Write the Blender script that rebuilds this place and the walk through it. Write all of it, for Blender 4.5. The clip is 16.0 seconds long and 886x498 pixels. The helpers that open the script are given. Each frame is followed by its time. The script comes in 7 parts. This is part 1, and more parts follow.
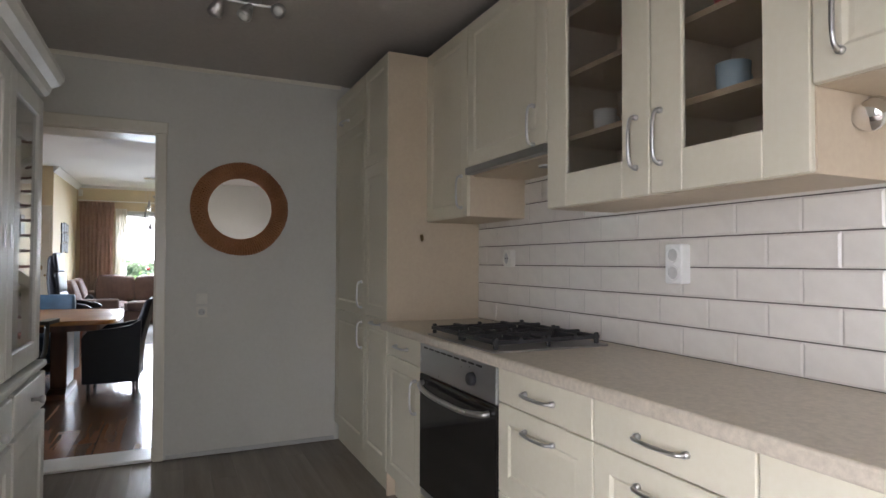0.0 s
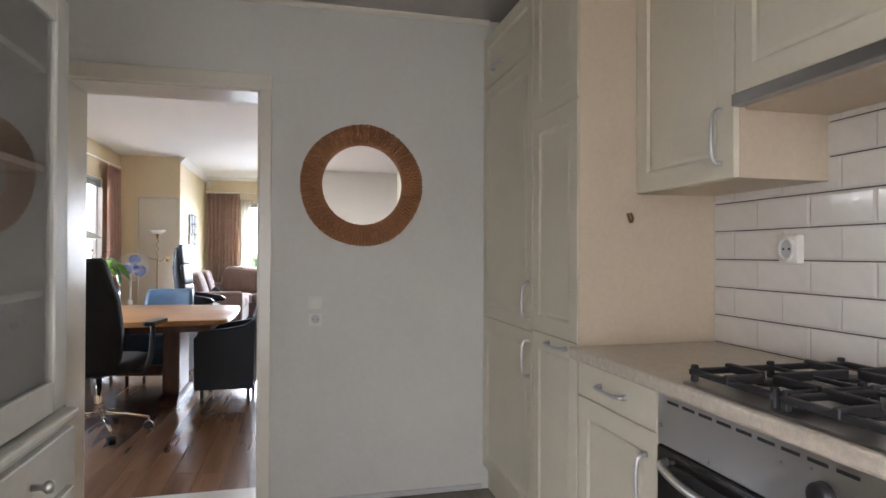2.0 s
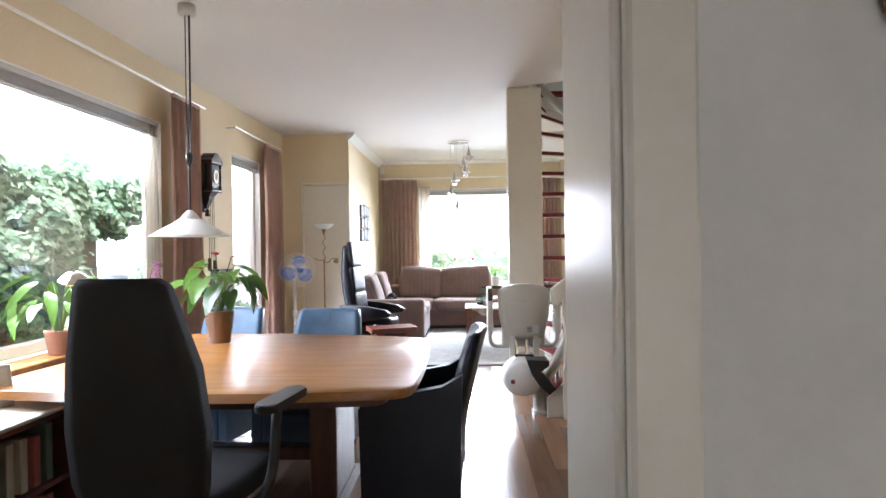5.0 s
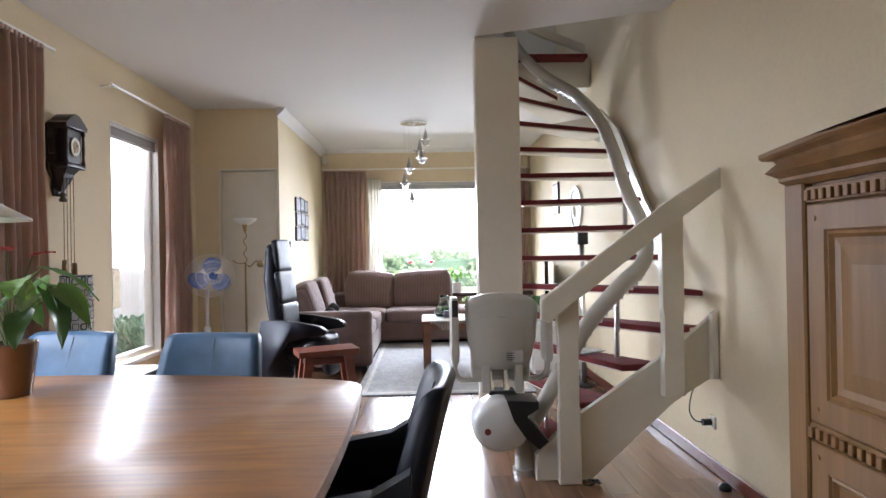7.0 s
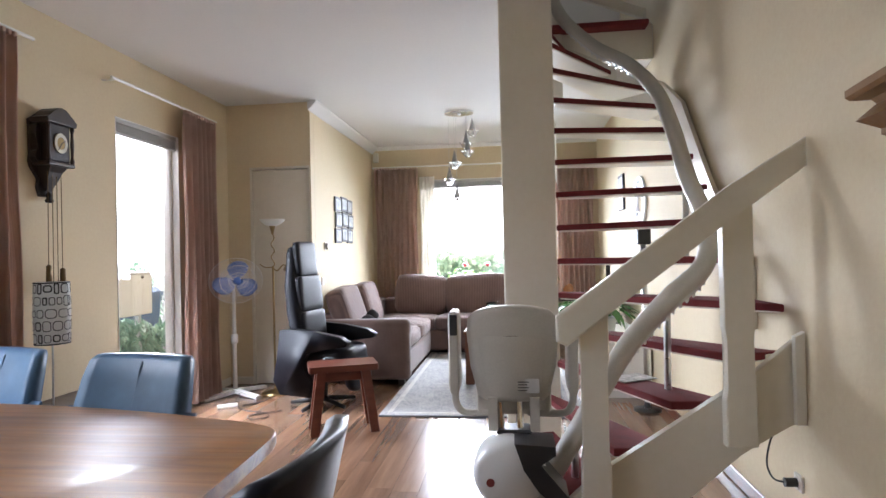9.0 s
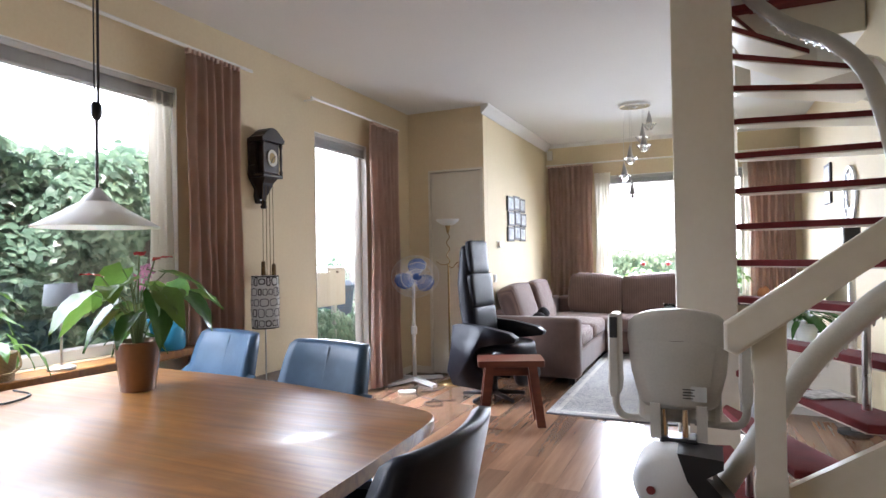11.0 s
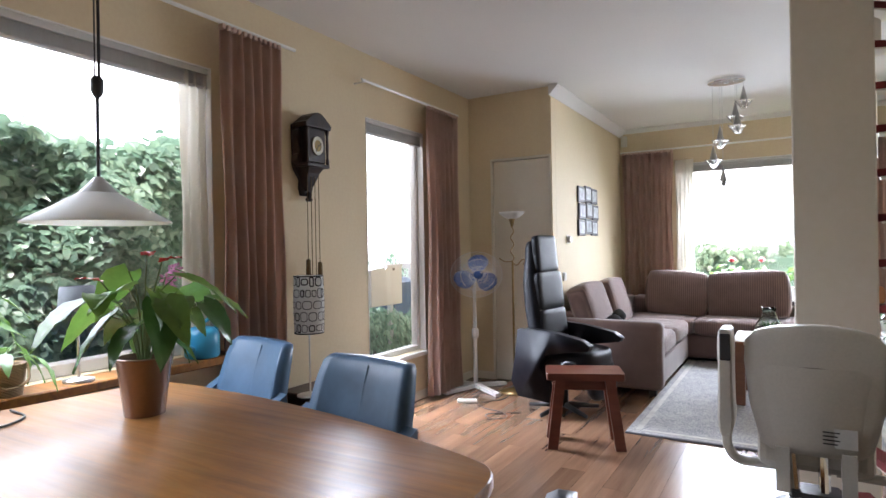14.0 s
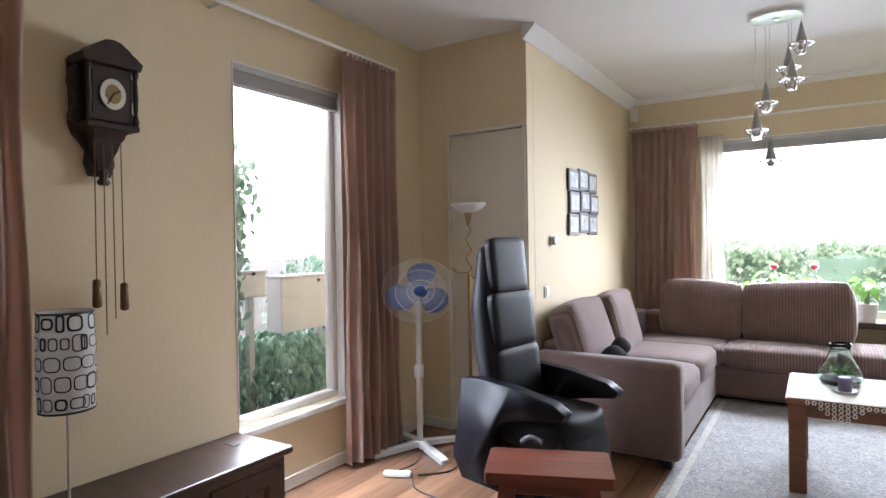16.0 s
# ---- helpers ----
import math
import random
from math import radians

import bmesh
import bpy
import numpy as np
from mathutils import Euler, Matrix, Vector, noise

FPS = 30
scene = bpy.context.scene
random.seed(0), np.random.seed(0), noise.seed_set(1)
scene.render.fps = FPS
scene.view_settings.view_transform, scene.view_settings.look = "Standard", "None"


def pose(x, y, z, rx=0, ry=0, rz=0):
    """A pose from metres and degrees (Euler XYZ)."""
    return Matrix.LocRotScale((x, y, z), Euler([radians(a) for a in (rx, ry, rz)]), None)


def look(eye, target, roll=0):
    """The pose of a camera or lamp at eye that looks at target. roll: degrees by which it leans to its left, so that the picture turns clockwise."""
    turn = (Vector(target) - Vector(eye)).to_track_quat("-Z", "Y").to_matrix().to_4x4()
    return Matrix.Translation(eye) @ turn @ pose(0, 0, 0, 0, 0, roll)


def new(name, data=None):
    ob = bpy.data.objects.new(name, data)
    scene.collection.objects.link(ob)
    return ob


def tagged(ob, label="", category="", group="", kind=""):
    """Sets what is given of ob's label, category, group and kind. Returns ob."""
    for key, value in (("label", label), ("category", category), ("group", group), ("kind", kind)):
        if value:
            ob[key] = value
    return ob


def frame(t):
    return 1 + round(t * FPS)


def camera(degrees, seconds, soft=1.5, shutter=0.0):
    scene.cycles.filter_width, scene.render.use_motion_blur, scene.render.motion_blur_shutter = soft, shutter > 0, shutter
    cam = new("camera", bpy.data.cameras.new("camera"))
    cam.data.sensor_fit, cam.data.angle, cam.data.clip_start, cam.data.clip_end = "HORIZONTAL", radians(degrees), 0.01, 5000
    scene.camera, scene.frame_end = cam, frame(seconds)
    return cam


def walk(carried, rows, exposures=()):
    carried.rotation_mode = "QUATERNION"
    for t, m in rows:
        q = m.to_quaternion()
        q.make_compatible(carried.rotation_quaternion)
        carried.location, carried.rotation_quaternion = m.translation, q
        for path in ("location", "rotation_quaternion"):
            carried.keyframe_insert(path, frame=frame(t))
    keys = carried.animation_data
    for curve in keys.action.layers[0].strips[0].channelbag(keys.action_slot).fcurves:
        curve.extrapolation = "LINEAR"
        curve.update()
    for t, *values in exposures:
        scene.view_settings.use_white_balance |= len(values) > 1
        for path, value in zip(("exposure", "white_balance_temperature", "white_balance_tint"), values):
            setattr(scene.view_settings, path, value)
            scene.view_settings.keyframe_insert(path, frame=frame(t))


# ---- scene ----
cam = camera(73.9, 16.0)
PATH = [
    (0, (0.348, -0.411, 1.224), (1.181, 1.406, 1.269), 0.2),
    (0.5, (0.357, -0.282, 1.202), (1.084, 1.581, 1.247), 0.3),
    (1, (0.371, 0.0, 1.214), (1.019, 1.892, 1.247), 0.2),
    (1.5, (0.404, 0.296, 1.213), (1.002, 2.204, 1.236), 0.2),
    (2, (0.442, 0.669, 1.228), (0.914, 2.613, 1.243), 0.2),
    (2.5, (0.398, 1.072, 1.238), (0.734, 3.043, 1.245), -0.1),
    (3, (0.386, 1.471, 1.247), (0.613, 3.458, 1.246), -0.4),
    (3.5, (0.382, 1.931, 1.267), (0.453, 3.93, 1.261), -0.7),
    (4, (0.301, 2.325, 1.287), (0.279, 4.325, 1.279), -1.0),
    (4.2, (0.256, 2.47, 1.297), (0.21, 4.469, 1.285), -0.8),
    (6.3, (0.044, 4.068, 1.198), (-0.056, 6.065, 1.206), -0.9),
    (6.5, (0.067, 4.162, 1.194), (0.007, 6.161, 1.204), -0.9),
    (7, (0.135, 4.405, 1.211), (0.191, 6.404, 1.219), -1.0),
    (7.5, (0.256, 4.623, 1.21), (0.371, 6.62, 1.217), -1.1),
    (8, (0.412, 4.805, 1.228), (0.507, 6.803, 1.233), -1.3),
    (8.5, (0.492, 4.967, 1.216), (0.469, 6.966, 1.227), -1.3),
    (9, (0.553, 5.031, 1.206), (0.313, 7.016, 1.226), -1.3),
    (9.5, (0.627, 5.017, 1.207), (0.152, 6.959, 1.232), -1.3),
    (10, (0.664, 5.002, 1.21), (0.022, 6.897, 1.236), -1.2),
    (12.5, (0.662, 4.929, 1.242), (-0.274, 6.697, 1.252), -0.9),
    (13, (0.656, 4.97, 1.229), (-0.316, 6.718, 1.242), -1.0),
    (13.5, (0.59, 5.116, 1.217), (-0.407, 6.85, 1.228), -1.0),
    (14, (0.477, 5.393, 1.244), (-0.539, 7.116, 1.246), -1.0),
    (14.5, (0.42, 5.743, 1.246), (-0.603, 7.461, 1.245), -1.0),
    (15, (0.37, 6.139, 1.286), (-0.668, 7.849, 1.276), -0.9),
    (15.5, (0.287, 6.545, 1.311), (-0.768, 8.244, 1.293), -0.8),
    (16, (0.21, 6.941, 1.318), (-0.859, 8.631, 1.297), -0.9),
]
walk(cam, [(t, look(eye, target, roll)) for t, eye, target, roll in PATH],
     [(0.0, 0.6, 6250, 15), (1.0, 1.15, 6250, 15), (1.5, 1.35, 6250, 16), (3.0, 1.6, 6250, 17), (4.2, 1.7, 6250, 17), (6.3, 0.8, 6250, 19), (9.0, 0.9, 6250, 19), (10.2, 0.9, 6250, 19), (13.0, 0.6, 6250, 19), (16.0, 0.65, 6250, 19)])
# ---- world, sun and window light ----
world = bpy.data.worlds.new("world")
scene.world = world
world.use_nodes = True
_wn = world.node_tree
_bg = _wn.nodes["Background"]
_sky = _wn.nodes.new("ShaderNodeTexSky")
_sky.sky_type = "NISHITA"
_sky.sun_disc = False
_sky.sun_elevation, _sky.sun_rotation = radians(54), radians(215)
_sky.air_density, _sky.dust_density = 1.0, 4.0
_wn.links.new(_sky.outputs[0], _bg.inputs[0])
_bg.inputs[1].default_value = 0.15

sun = new("sun", bpy.data.lights.new("sun", "SUN"))
sun.data.energy, sun.data.angle, sun.data.color = 5.0, radians(6), (1.0, 0.96, 0.9)
sun.matrix_world = look((1.5, -3, 12), (-3.5, 4, 0))


def window_light(name, m, w, h, watts, color=(0.80, 0.91, 1.0), spread=180):
    lamp = bpy.data.lights.new(name, "AREA")
    lamp.shape, lamp.size, lamp.size_y, lamp.energy, lamp.color = "RECTANGLE", w, h, watts, color
    lamp.spread = radians(spread)
    ob = new(name, lamp)
    ob.matrix_world = m
    return ob


for _z in (0.95, 1.30, 1.65, 2.0):
    window_light("window_light", look((-2.14, 6.1, _z), (-1, 6.1, _z - 1.55)), 1.9, 0.24, 6, spread=115)
for _z in (0.70, 1.15, 1.60):
    window_light("window_light", look((-2.12, 9.12, _z), (-1.1, 9.0, _z - 0.9)), 0.5, 0.3, 11, spread=130)
for _z in (1.1, 1.8):
    window_light("window_light", look((0.2, 12.93, _z), (0.2, 9, _z - 2.1)), 1.5, 0.6, 42, spread=138)
# two added kitchen lamps, at unseen openings, placed to light the cabinet fronts
window_light("window_light", look((-0.69, -1.1, 0.95), (1.4, -0.9, -0.3)), 1.3, 1.3, 25, (0.95, 0.95, 1.0), 125)
window_light("window_light", look((0.1, -2.36, 1.0), (0.4, 3, 0.6)), 1.1, 1.5, 8, (0.95, 0.95, 1.0))
# added lamp that brightens the upper stairwell, from no known source
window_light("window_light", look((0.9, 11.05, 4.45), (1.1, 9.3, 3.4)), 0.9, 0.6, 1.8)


# ---- materials ----
def principled(name):
    m = bpy.data.materials.new(name)
    m.use_nodes = True
    return m, m.node_tree, m.node_tree.nodes["Principled BSDF"]


def link(nt, a, b):
    nt.links.new(a, b)


def coords(nt, scale=(1, 1, 1)):
    t = nt.nodes.new("ShaderNodeTexCoord")
    mp = nt.nodes.new("ShaderNodeMapping")
    mp.inputs["Scale"].default_value = scale
    link(nt, t.outputs["Object"], mp.inputs["Vector"])
    return mp.outputs[0]


def noise_tex(nt, vec, scale, detail=4.0, rough=0.6):
    n = nt.nodes.new("ShaderNodeTexNoise")
    n.inputs["Scale"].default_value, n.inputs["Detail"].default_value, n.inputs["Roughness"].default_value = scale, detail, rough
    link(nt, vec, n.inputs["Vector"])
    return n.outputs["Fac"]


def ramp(nt, fac, stops):
    r = nt.nodes.new("ShaderNodeValToRGB")
    while len(r.color_ramp.elements) < len(stops):
        r.color_ramp.elements.new(0.5)
    for e, (p, c) in zip(r.color_ramp.elements, stops):
        e.position, e.color = p, (*c, 1)
    link(nt, fac, r.inputs[0])
    return r.outputs[0]


def mix(nt, fac, a, b, kind="MIX"):
    n = nt.nodes.new("ShaderNodeMix")
    n.data_type, n.blend_type = "RGBA", kind
    if isinstance(fac, float):
        n.inputs[0].default_value = fac
    else:
        link(nt, fac, n.inputs[0])
    for s, v in ((6, a), (7, b)):
        if isinstance(v, tuple):
            n.inputs[s].default_value = (*v, 1)
        else:
            link(nt, v, n.inputs[s])
    return n.outputs[2]


def bump(nt, bsdf, height, strength, dist=0.01):
    b = nt.nodes.new("ShaderNodeBump")
    b.inputs["Strength"].default_value, b.inputs["Distance"].default_value = strength, dist
    link(nt, height, b.inputs["Height"])
    link(nt, b.outputs[0], bsdf.inputs["Normal"])


def vary(c, k):
    return tuple(min(1.0, v * k) for v in c)


def paint(name, color, rough=0.5, big=1.3, fine=60, relief=0.08, spread=0.1, metal=0.0, stretch=(1, 1, 1)):
    """A painted or plain surface with soft blotches and fine relief."""
    m, nt, p = principled(name)
    v = coords(nt, stretch)
    a = ramp(nt, noise_tex(nt, v, big), [(0.3, vary(color, 1 - spread)), (0.7, vary(color, 1 + spread * 0.6))])
    f = noise_tex(nt, v, fine, 3)
    link(nt, mix(nt, 0.06, a, ramp(nt, f, [(0.3, (0.2, 0.2, 0.2)), (0.7, (0.9, 0.9, 0.9))]), "OVERLAY"), p.inputs["Base Color"])
    r = nt.nodes.new("ShaderNodeMapRange")
    r.inputs[3].default_value, r.inputs[4].default_value = rough * 0.85, min(1, rough * 1.15)
    link(nt, noise_tex(nt, v, big * 4), r.inputs[0])
    link(nt, r.outputs[0], p.inputs["Roughness"])
    p.inputs["Metallic"].default_value = metal
    if relief:
        bump(nt, p, f, relief, 0.004)
    return m


def wood(name, dark, light, rough=0.35, axis=0, scale=1.0, relief=0.15, per_piece=0.0, coat=0.0, figure=0.0):
    """Streaky grain along one axis; per_piece varies the tone from board to board."""
    m, nt, p = principled(name)
    s = [14 * scale] * 3
    s[axis] = 0.9 * scale
    v = coords(nt, tuple(s))
    if per_piece:
        info = nt.nodes.new("ShaderNodeObjectInfo")
        sh = nt.nodes.new("ShaderNodeVectorMath")
        sc = nt.nodes.new("ShaderNodeVectorMath")
        sc.operation = "SCALE"
        sc.inputs[0].default_value = (37, 53, 29)
        link(nt, info.outputs["Random"], sc.inputs["Scale"])
        link(nt, v, sh.inputs[0])
        link(nt, sc.outputs[0], sh.inputs[1])
        v = sh.outputs[0]
    g = noise_tex(nt, v, 1.0, 7, 0.65)
    g.node.inputs["Distortion"].default_value = figure
    g2 = noise_tex(nt, v, 5.0, 4, 0.6)
    c = ramp(nt, g, [(0.28, dark), (0.5, tuple((a + b) / 2 for a, b in zip(dark, light))), (0.72, light)])
    c = mix(nt, 0.25, c, ramp(nt, g2, [(0.3, vary(dark, 0.7)), (0.65, light)]), "MULTIPLY")
    if figure:
        c = mix(nt, 0.45, c, ramp(nt, noise_tex(nt, coords(nt), 4.5, 6, 0.65), [(0.32, (0.3, 0.3, 0.3)), (0.68, (0.7, 0.7, 0.7))]), "OVERLAY")
    if per_piece:
        k = nt.nodes.new("ShaderNodeMapRange")
        k.inputs[3].default_value, k.inputs[4].default_value = 1 - per_piece, 1 + per_piece
        link(nt, info.outputs["Random"], k.inputs[0])
        hs = nt.nodes.new("ShaderNodeHueSaturation")
        link(nt, k.outputs[0], hs.inputs["Value"])
        link(nt, c, hs.inputs["Color"])
        c = hs.outputs[0]
    link(nt, c, p.inputs["Base Color"])
    r = nt.nodes.new("ShaderNodeMapRange")
    r.inputs[3].default_value, r.inputs[4].default_value = rough * 0.75, rough * 1.3
    link(nt, g2, r.inputs[0])
    link(nt, r.outputs[0], p.inputs["Roughness"])
    p.inputs["Coat Weight"].default_value, p.inputs["Coat Roughness"].default_value = coat, 0.2
    bump(nt, p, g2, relief, 0.003)
    return m


def leather(name, color, rough=0.35):
    m, nt, p = principled(name)
    v = coords(nt)
    vo = nt.nodes.new("ShaderNodeTexVoronoi")
    vo.inputs["Scale"].default_value = 320
    link(nt, v, vo.inputs["Vector"])
    link(nt, ramp(nt, noise_tex(nt, v, 5), [(0.3, vary(color, 0.8)), (0.75, vary(color, 1.35))]), p.inputs["Base Color"])
    r = nt.nodes.new("ShaderNodeMapRange")
    r.inputs[3].default_value, r.inputs[4].default_value = rough * 0.8, rough * 1.35
    link(nt, noise_tex(nt, v, 14), r.inputs[0])
    link(nt, r.outputs[0], p.inputs["Roughness"])
    p.inputs["Specular IOR Level"].default_value = 0.35
    bump(nt, p, vo.outputs[0], 0.12, 0.002)
    return m


def cloth(name, a, b, scale=(1, 1, 1), freq=90, relief=0.4, rough=0.9, axis="X"):
    """Ribbed or woven cloth."""
    m, nt, p = principled(name)
    v = coords(nt, scale)
    w = nt.nodes.new("ShaderNodeTexWave")
    if axis == "RINGS":
        w.wave_type, w.rings_direction = "RINGS", "SPHERICAL"
    else:
        w.bands_direction = axis
    w.inputs["Scale"].default_value, w.inputs["Distortion"].default_value, w.inputs["Detail"].default_value = freq, 0.6, 1
    link(nt, v, w.inputs["Vector"])
    c = ramp(nt, w.outputs["Fac"], [(0.1, a), (0.8, b)])
    c = mix(nt, 0.35, c, ramp(nt, noise_tex(nt, v, 6), [(0.3, (0.35, 0.35, 0.35)), (0.7, (0.75, 0.75, 0.75))]), "OVERLAY")
    link(nt, c, p.inputs["Base Color"])
    p.inputs["Roughness"].default_value = rough
    p.inputs["Sheen Weight"].default_value = 0.25
    bump(nt, p, w.outputs["Fac"], relief, 0.004)
    return m


def metal(name, color, rough=0.2):
    m, nt, p = principled(name)
    p.inputs["Metallic"].default_value = 1
    p.inputs["Base Color"].default_value = (*color, 1)
    r = nt.nodes.new("ShaderNodeMapRange")
    r.inputs[3].default_value, r.inputs[4].default_value = rough * 0.92, rough * 1.1
    link(nt, noise_tex(nt, coords(nt), 25), r.inputs[0])
    link(nt, r.outputs[0], p.inputs["Roughness"])
    return m


def glass(name, color=(1, 1, 1), rough=0.0, ior=1.45):
    m, nt, p = principled(name)
    p.inputs["Base Color"].default_value = (*color, 1)
    p.inputs["Transmission Weight"].default_value, p.inputs["Roughness"].default_value, p.inputs["IOR"].default_value = 1, rough, ior
    return m


def glow(name, color, strength):
    m, nt, p = principled(name)
    p.inputs["Emission Color"].default_value = (*color, 1)
    p.inputs["Emission Strength"].default_value = strength
    p.inputs["Base Color"].default_value = (*color, 1)
    return m


def leafy(name, a, b, rough=0.4):
    """Leaf green that changes from leaf to leaf, a little translucent."""
    m, nt, p = principled(name)
    g = nt.nodes.new("ShaderNodeNewGeometry")
    c = ramp(nt, g.outputs["Random Per Island"], [(0.0, a), (1.0, b)])
    c = mix(nt, 0.3, c, ramp(nt, noise_tex(nt, coords(nt), 30), [(0.3, (0.3, 0.3, 0.3)), (0.7, (0.7, 0.7, 0.7))]), "OVERLAY")
    link(nt, c, p.inputs["Base Color"])
    p.inputs["Roughness"].default_value = rough
    p.inputs["Subsurface Weight"].default_value = 0.0
    tr = nt.nodes.new("ShaderNodeBsdfTranslucent")
    link(nt, c, tr.inputs[0])
    ms = nt.nodes.new("ShaderNodeMixShader")
    ms.inputs[0].default_value = 0.3
    link(nt, p.outputs[0], ms.inputs[1])
    link(nt, tr.outputs[0], ms.inputs[2])
    link(nt, ms.outputs[0], nt.nodes["Material Output"].inputs[0])
    return m


def sheer(name, color, mixing=0.5):
    m, nt, p = principled(name)
    p.inputs["Base Color"].default_value = (*color, 1)
    p.inputs["Roughness"].default_value = 0.9
    tr = nt.nodes.new("ShaderNodeBsdfTranslucent")
    tr.inputs[0].default_value = (*color, 1)
    ms = nt.nodes.new("ShaderNodeMixShader")
    ms.inputs[0].default_value = mixing
    link(nt, p.outputs[0], ms.inputs[1])
    link(nt, tr.outputs[0], ms.inputs[2])
    link(nt, ms.outputs[0], nt.nodes["Material Output"].inputs[0])
    return m


M_YELLOW = paint("pale yellow wall paint", (0.70, 0.59, 0.40), 0.75, 0.8, 45, 0.25, 0.07)
M_KWALL = paint("off-white kitchen plaster", (0.66, 0.65, 0.60), 0.7, 0.9, 40, 0.25, 0.08)
M_CEIL = paint("white ceiling paint", (0.76, 0.755, 0.745), 0.85, 0.6, 50, 0.15, 0.04)
M_TRIM = paint("cream gloss trim paint", (0.74, 0.70, 0.60), 0.3, 2.0, 30, 0.04, 0.05)
M_WHITE = paint("white gloss paint", (0.80, 0.79, 0.76), 0.3, 2.0, 30, 0.04, 0.04)
M_FRONT = paint("cream foil cabinet front", (0.74, 0.69, 0.55), 0.38, 2.5, 50, 0.03, 0.05)
M_CARCASS = paint("beige cabinet carcass", (0.60, 0.50, 0.37), 0.5, 2.0, 60, 0.03, 0.06)
M_CUPBOARD = paint("worn white painted wood", (0.68, 0.68, 0.64), 0.4, 3.0, 25, 0.10, 0.10)
M_TILE = paint("glazed cream tile", (0.74, 0.70, 0.64), 0.10, 9, 30, 0.02, 0.06)
M_GROUT = paint("dark grout", (0.13, 0.115, 0.10), 0.9, 5, 80, 0.2, 0.2)
M_TOP = paint("speckled beige worktop", (0.60, 0.53, 0.43), 0.33, 60, 320, 0.03, 0.16)
M_STEEL = metal("brushed steel", (0.62, 0.62, 0.62), 0.28)
M_CHROME = metal("chrome", (0.80, 0.80, 0.80), 0.08)
M_BRASS = metal("aged brass", (0.34, 0.25, 0.12), 0.28)
M_BLACK = paint("black cast iron", (0.022, 0.022, 0.024), 0.5, 8, 90, 0.2, 0.2)
M_PLASTIC_BLACK = paint("black plastic", (0.02, 0.02, 0.022), 0.4, 8, 90, 0.05, 0.2)
M_OVEN = paint("black oven glass", (0.012, 0.011, 0.010), 0.07, 3, 20, 0.0, 0.2)
M_MIRROR = metal("mirror silver", (0.92, 0.92, 0.92), 0.01)
M_GLASS = glass("clear glass")
M_PLASTIC = paint("cream plastic", (0.74, 0.72, 0.65), 0.35, 4, 60, 0.02, 0.05)
M_LIFT = paint("warm grey lift plastic", (0.50, 0.475, 0.42), 0.4, 4, 120, 0.06, 0.05)
M_LIFTWHITE = paint("pale grey lift plastic", (0.72, 0.72, 0.70), 0.3, 4, 120, 0.03, 0.04)
M_LAM = wood("reddish brown laminate", (0.17, 0.088, 0.050), (0.35, 0.205, 0.125), 0.22, 1, 0.6, 0.02, 0.26, 0.25)
M_KLAM = wood("greyish oak laminate", (0.17, 0.135, 0.105), (0.33, 0.28, 0.23), 0.32, 1, 1.0, 0.05, 0.10)
M_OAK = wood("golden oak veneer", (0.20, 0.077, 0.014), (0.48, 0.215, 0.045), 0.38, 0, 0.6, 0.06, 0.0, 0.18, 2.5)
M_ARM = wood("honey oak", (0.22, 0.11, 0.035), (0.39, 0.215, 0.08), 0.38, 2, 1.0, 0.15)
M_REDWOOD = wood("mahogany stained wood", (0.085, 0.022, 0.014), (0.21, 0.062, 0.035), 0.3, 0, 1.2, 0.1)
M_DARKWOOD = wood("dark carved wood", (0.022, 0.011, 0.008), (0.075, 0.035, 0.022), 0.35, 0, 1.4, 0.2)
M_PEDWOOD = wood("dark reddish table base", (0.05, 0.018, 0.010), (0.15, 0.055, 0.03), 0.4, 2, 1.2, 0.1)
M_BLUE = leather("slate blue leather", (0.06, 0.115, 0.19), 0.34)
M_NAVY = leather("black navy leather", (0.005, 0.008, 0.018), 0.36)
M_BLKLEATHER = leather("black brown leather", (0.004, 0.004, 0.007), 0.42)
M_BLKLEATHER.node_tree.nodes["Principled BSDF"].inputs["Specular IOR Level"].default_value = 0.2
M_OFFICE = cloth("black office cloth", (0.004, 0.005, 0.008), (0.009, 0.010, 0.015), freq=260, relief=0.1)
M_OFFICE.node_tree.nodes["Principled BSDF"].inputs["Sheen Weight"].default_value = 0.0
M_CORD = cloth("brown corduroy", (0.115, 0.070, 0.060), (0.165, 0.104, 0.088), freq=15, relief=0.5)
M_CORD_Y = cloth("brown corduroy across", (0.115, 0.070, 0.060), (0.165, 0.104, 0.088), freq=15, relief=0.5, axis="Y")
M_CORD_FINE = cloth("fine brown corduroy", (0.125, 0.077, 0.066), (0.15, 0.094, 0.080), freq=42, relief=0.2)
M_CURTAIN = cloth("mauve brown curtain", (0.50, 0.37, 0.31), (0.68, 0.53, 0.46), freq=150, relief=0.1)
_nt = M_CURTAIN.node_tree
_tr, _ms = _nt.nodes.new("ShaderNodeBsdfTranslucent"), _nt.nodes.new("ShaderNodeMixShader")
_tr.inputs[0].default_value, _ms.inputs[0].default_value = (0.60, 0.28, 0.17, 1), 0.22
link(_nt, _nt.nodes["Principled BSDF"].outputs[0], _ms.inputs[1])
link(_nt, _tr.outputs[0], _ms.inputs[2])
link(_nt, _ms.outputs[0], _nt.nodes["Material Output"].inputs[0])
M_SHEER = sheer("cream sheer", (0.93, 0.91, 0.85), 0.8)
M_CARPET = paint("dark red stair carpet", (0.17, 0.022, 0.024), 0.95, 9, 260, 0.5, 0.25)
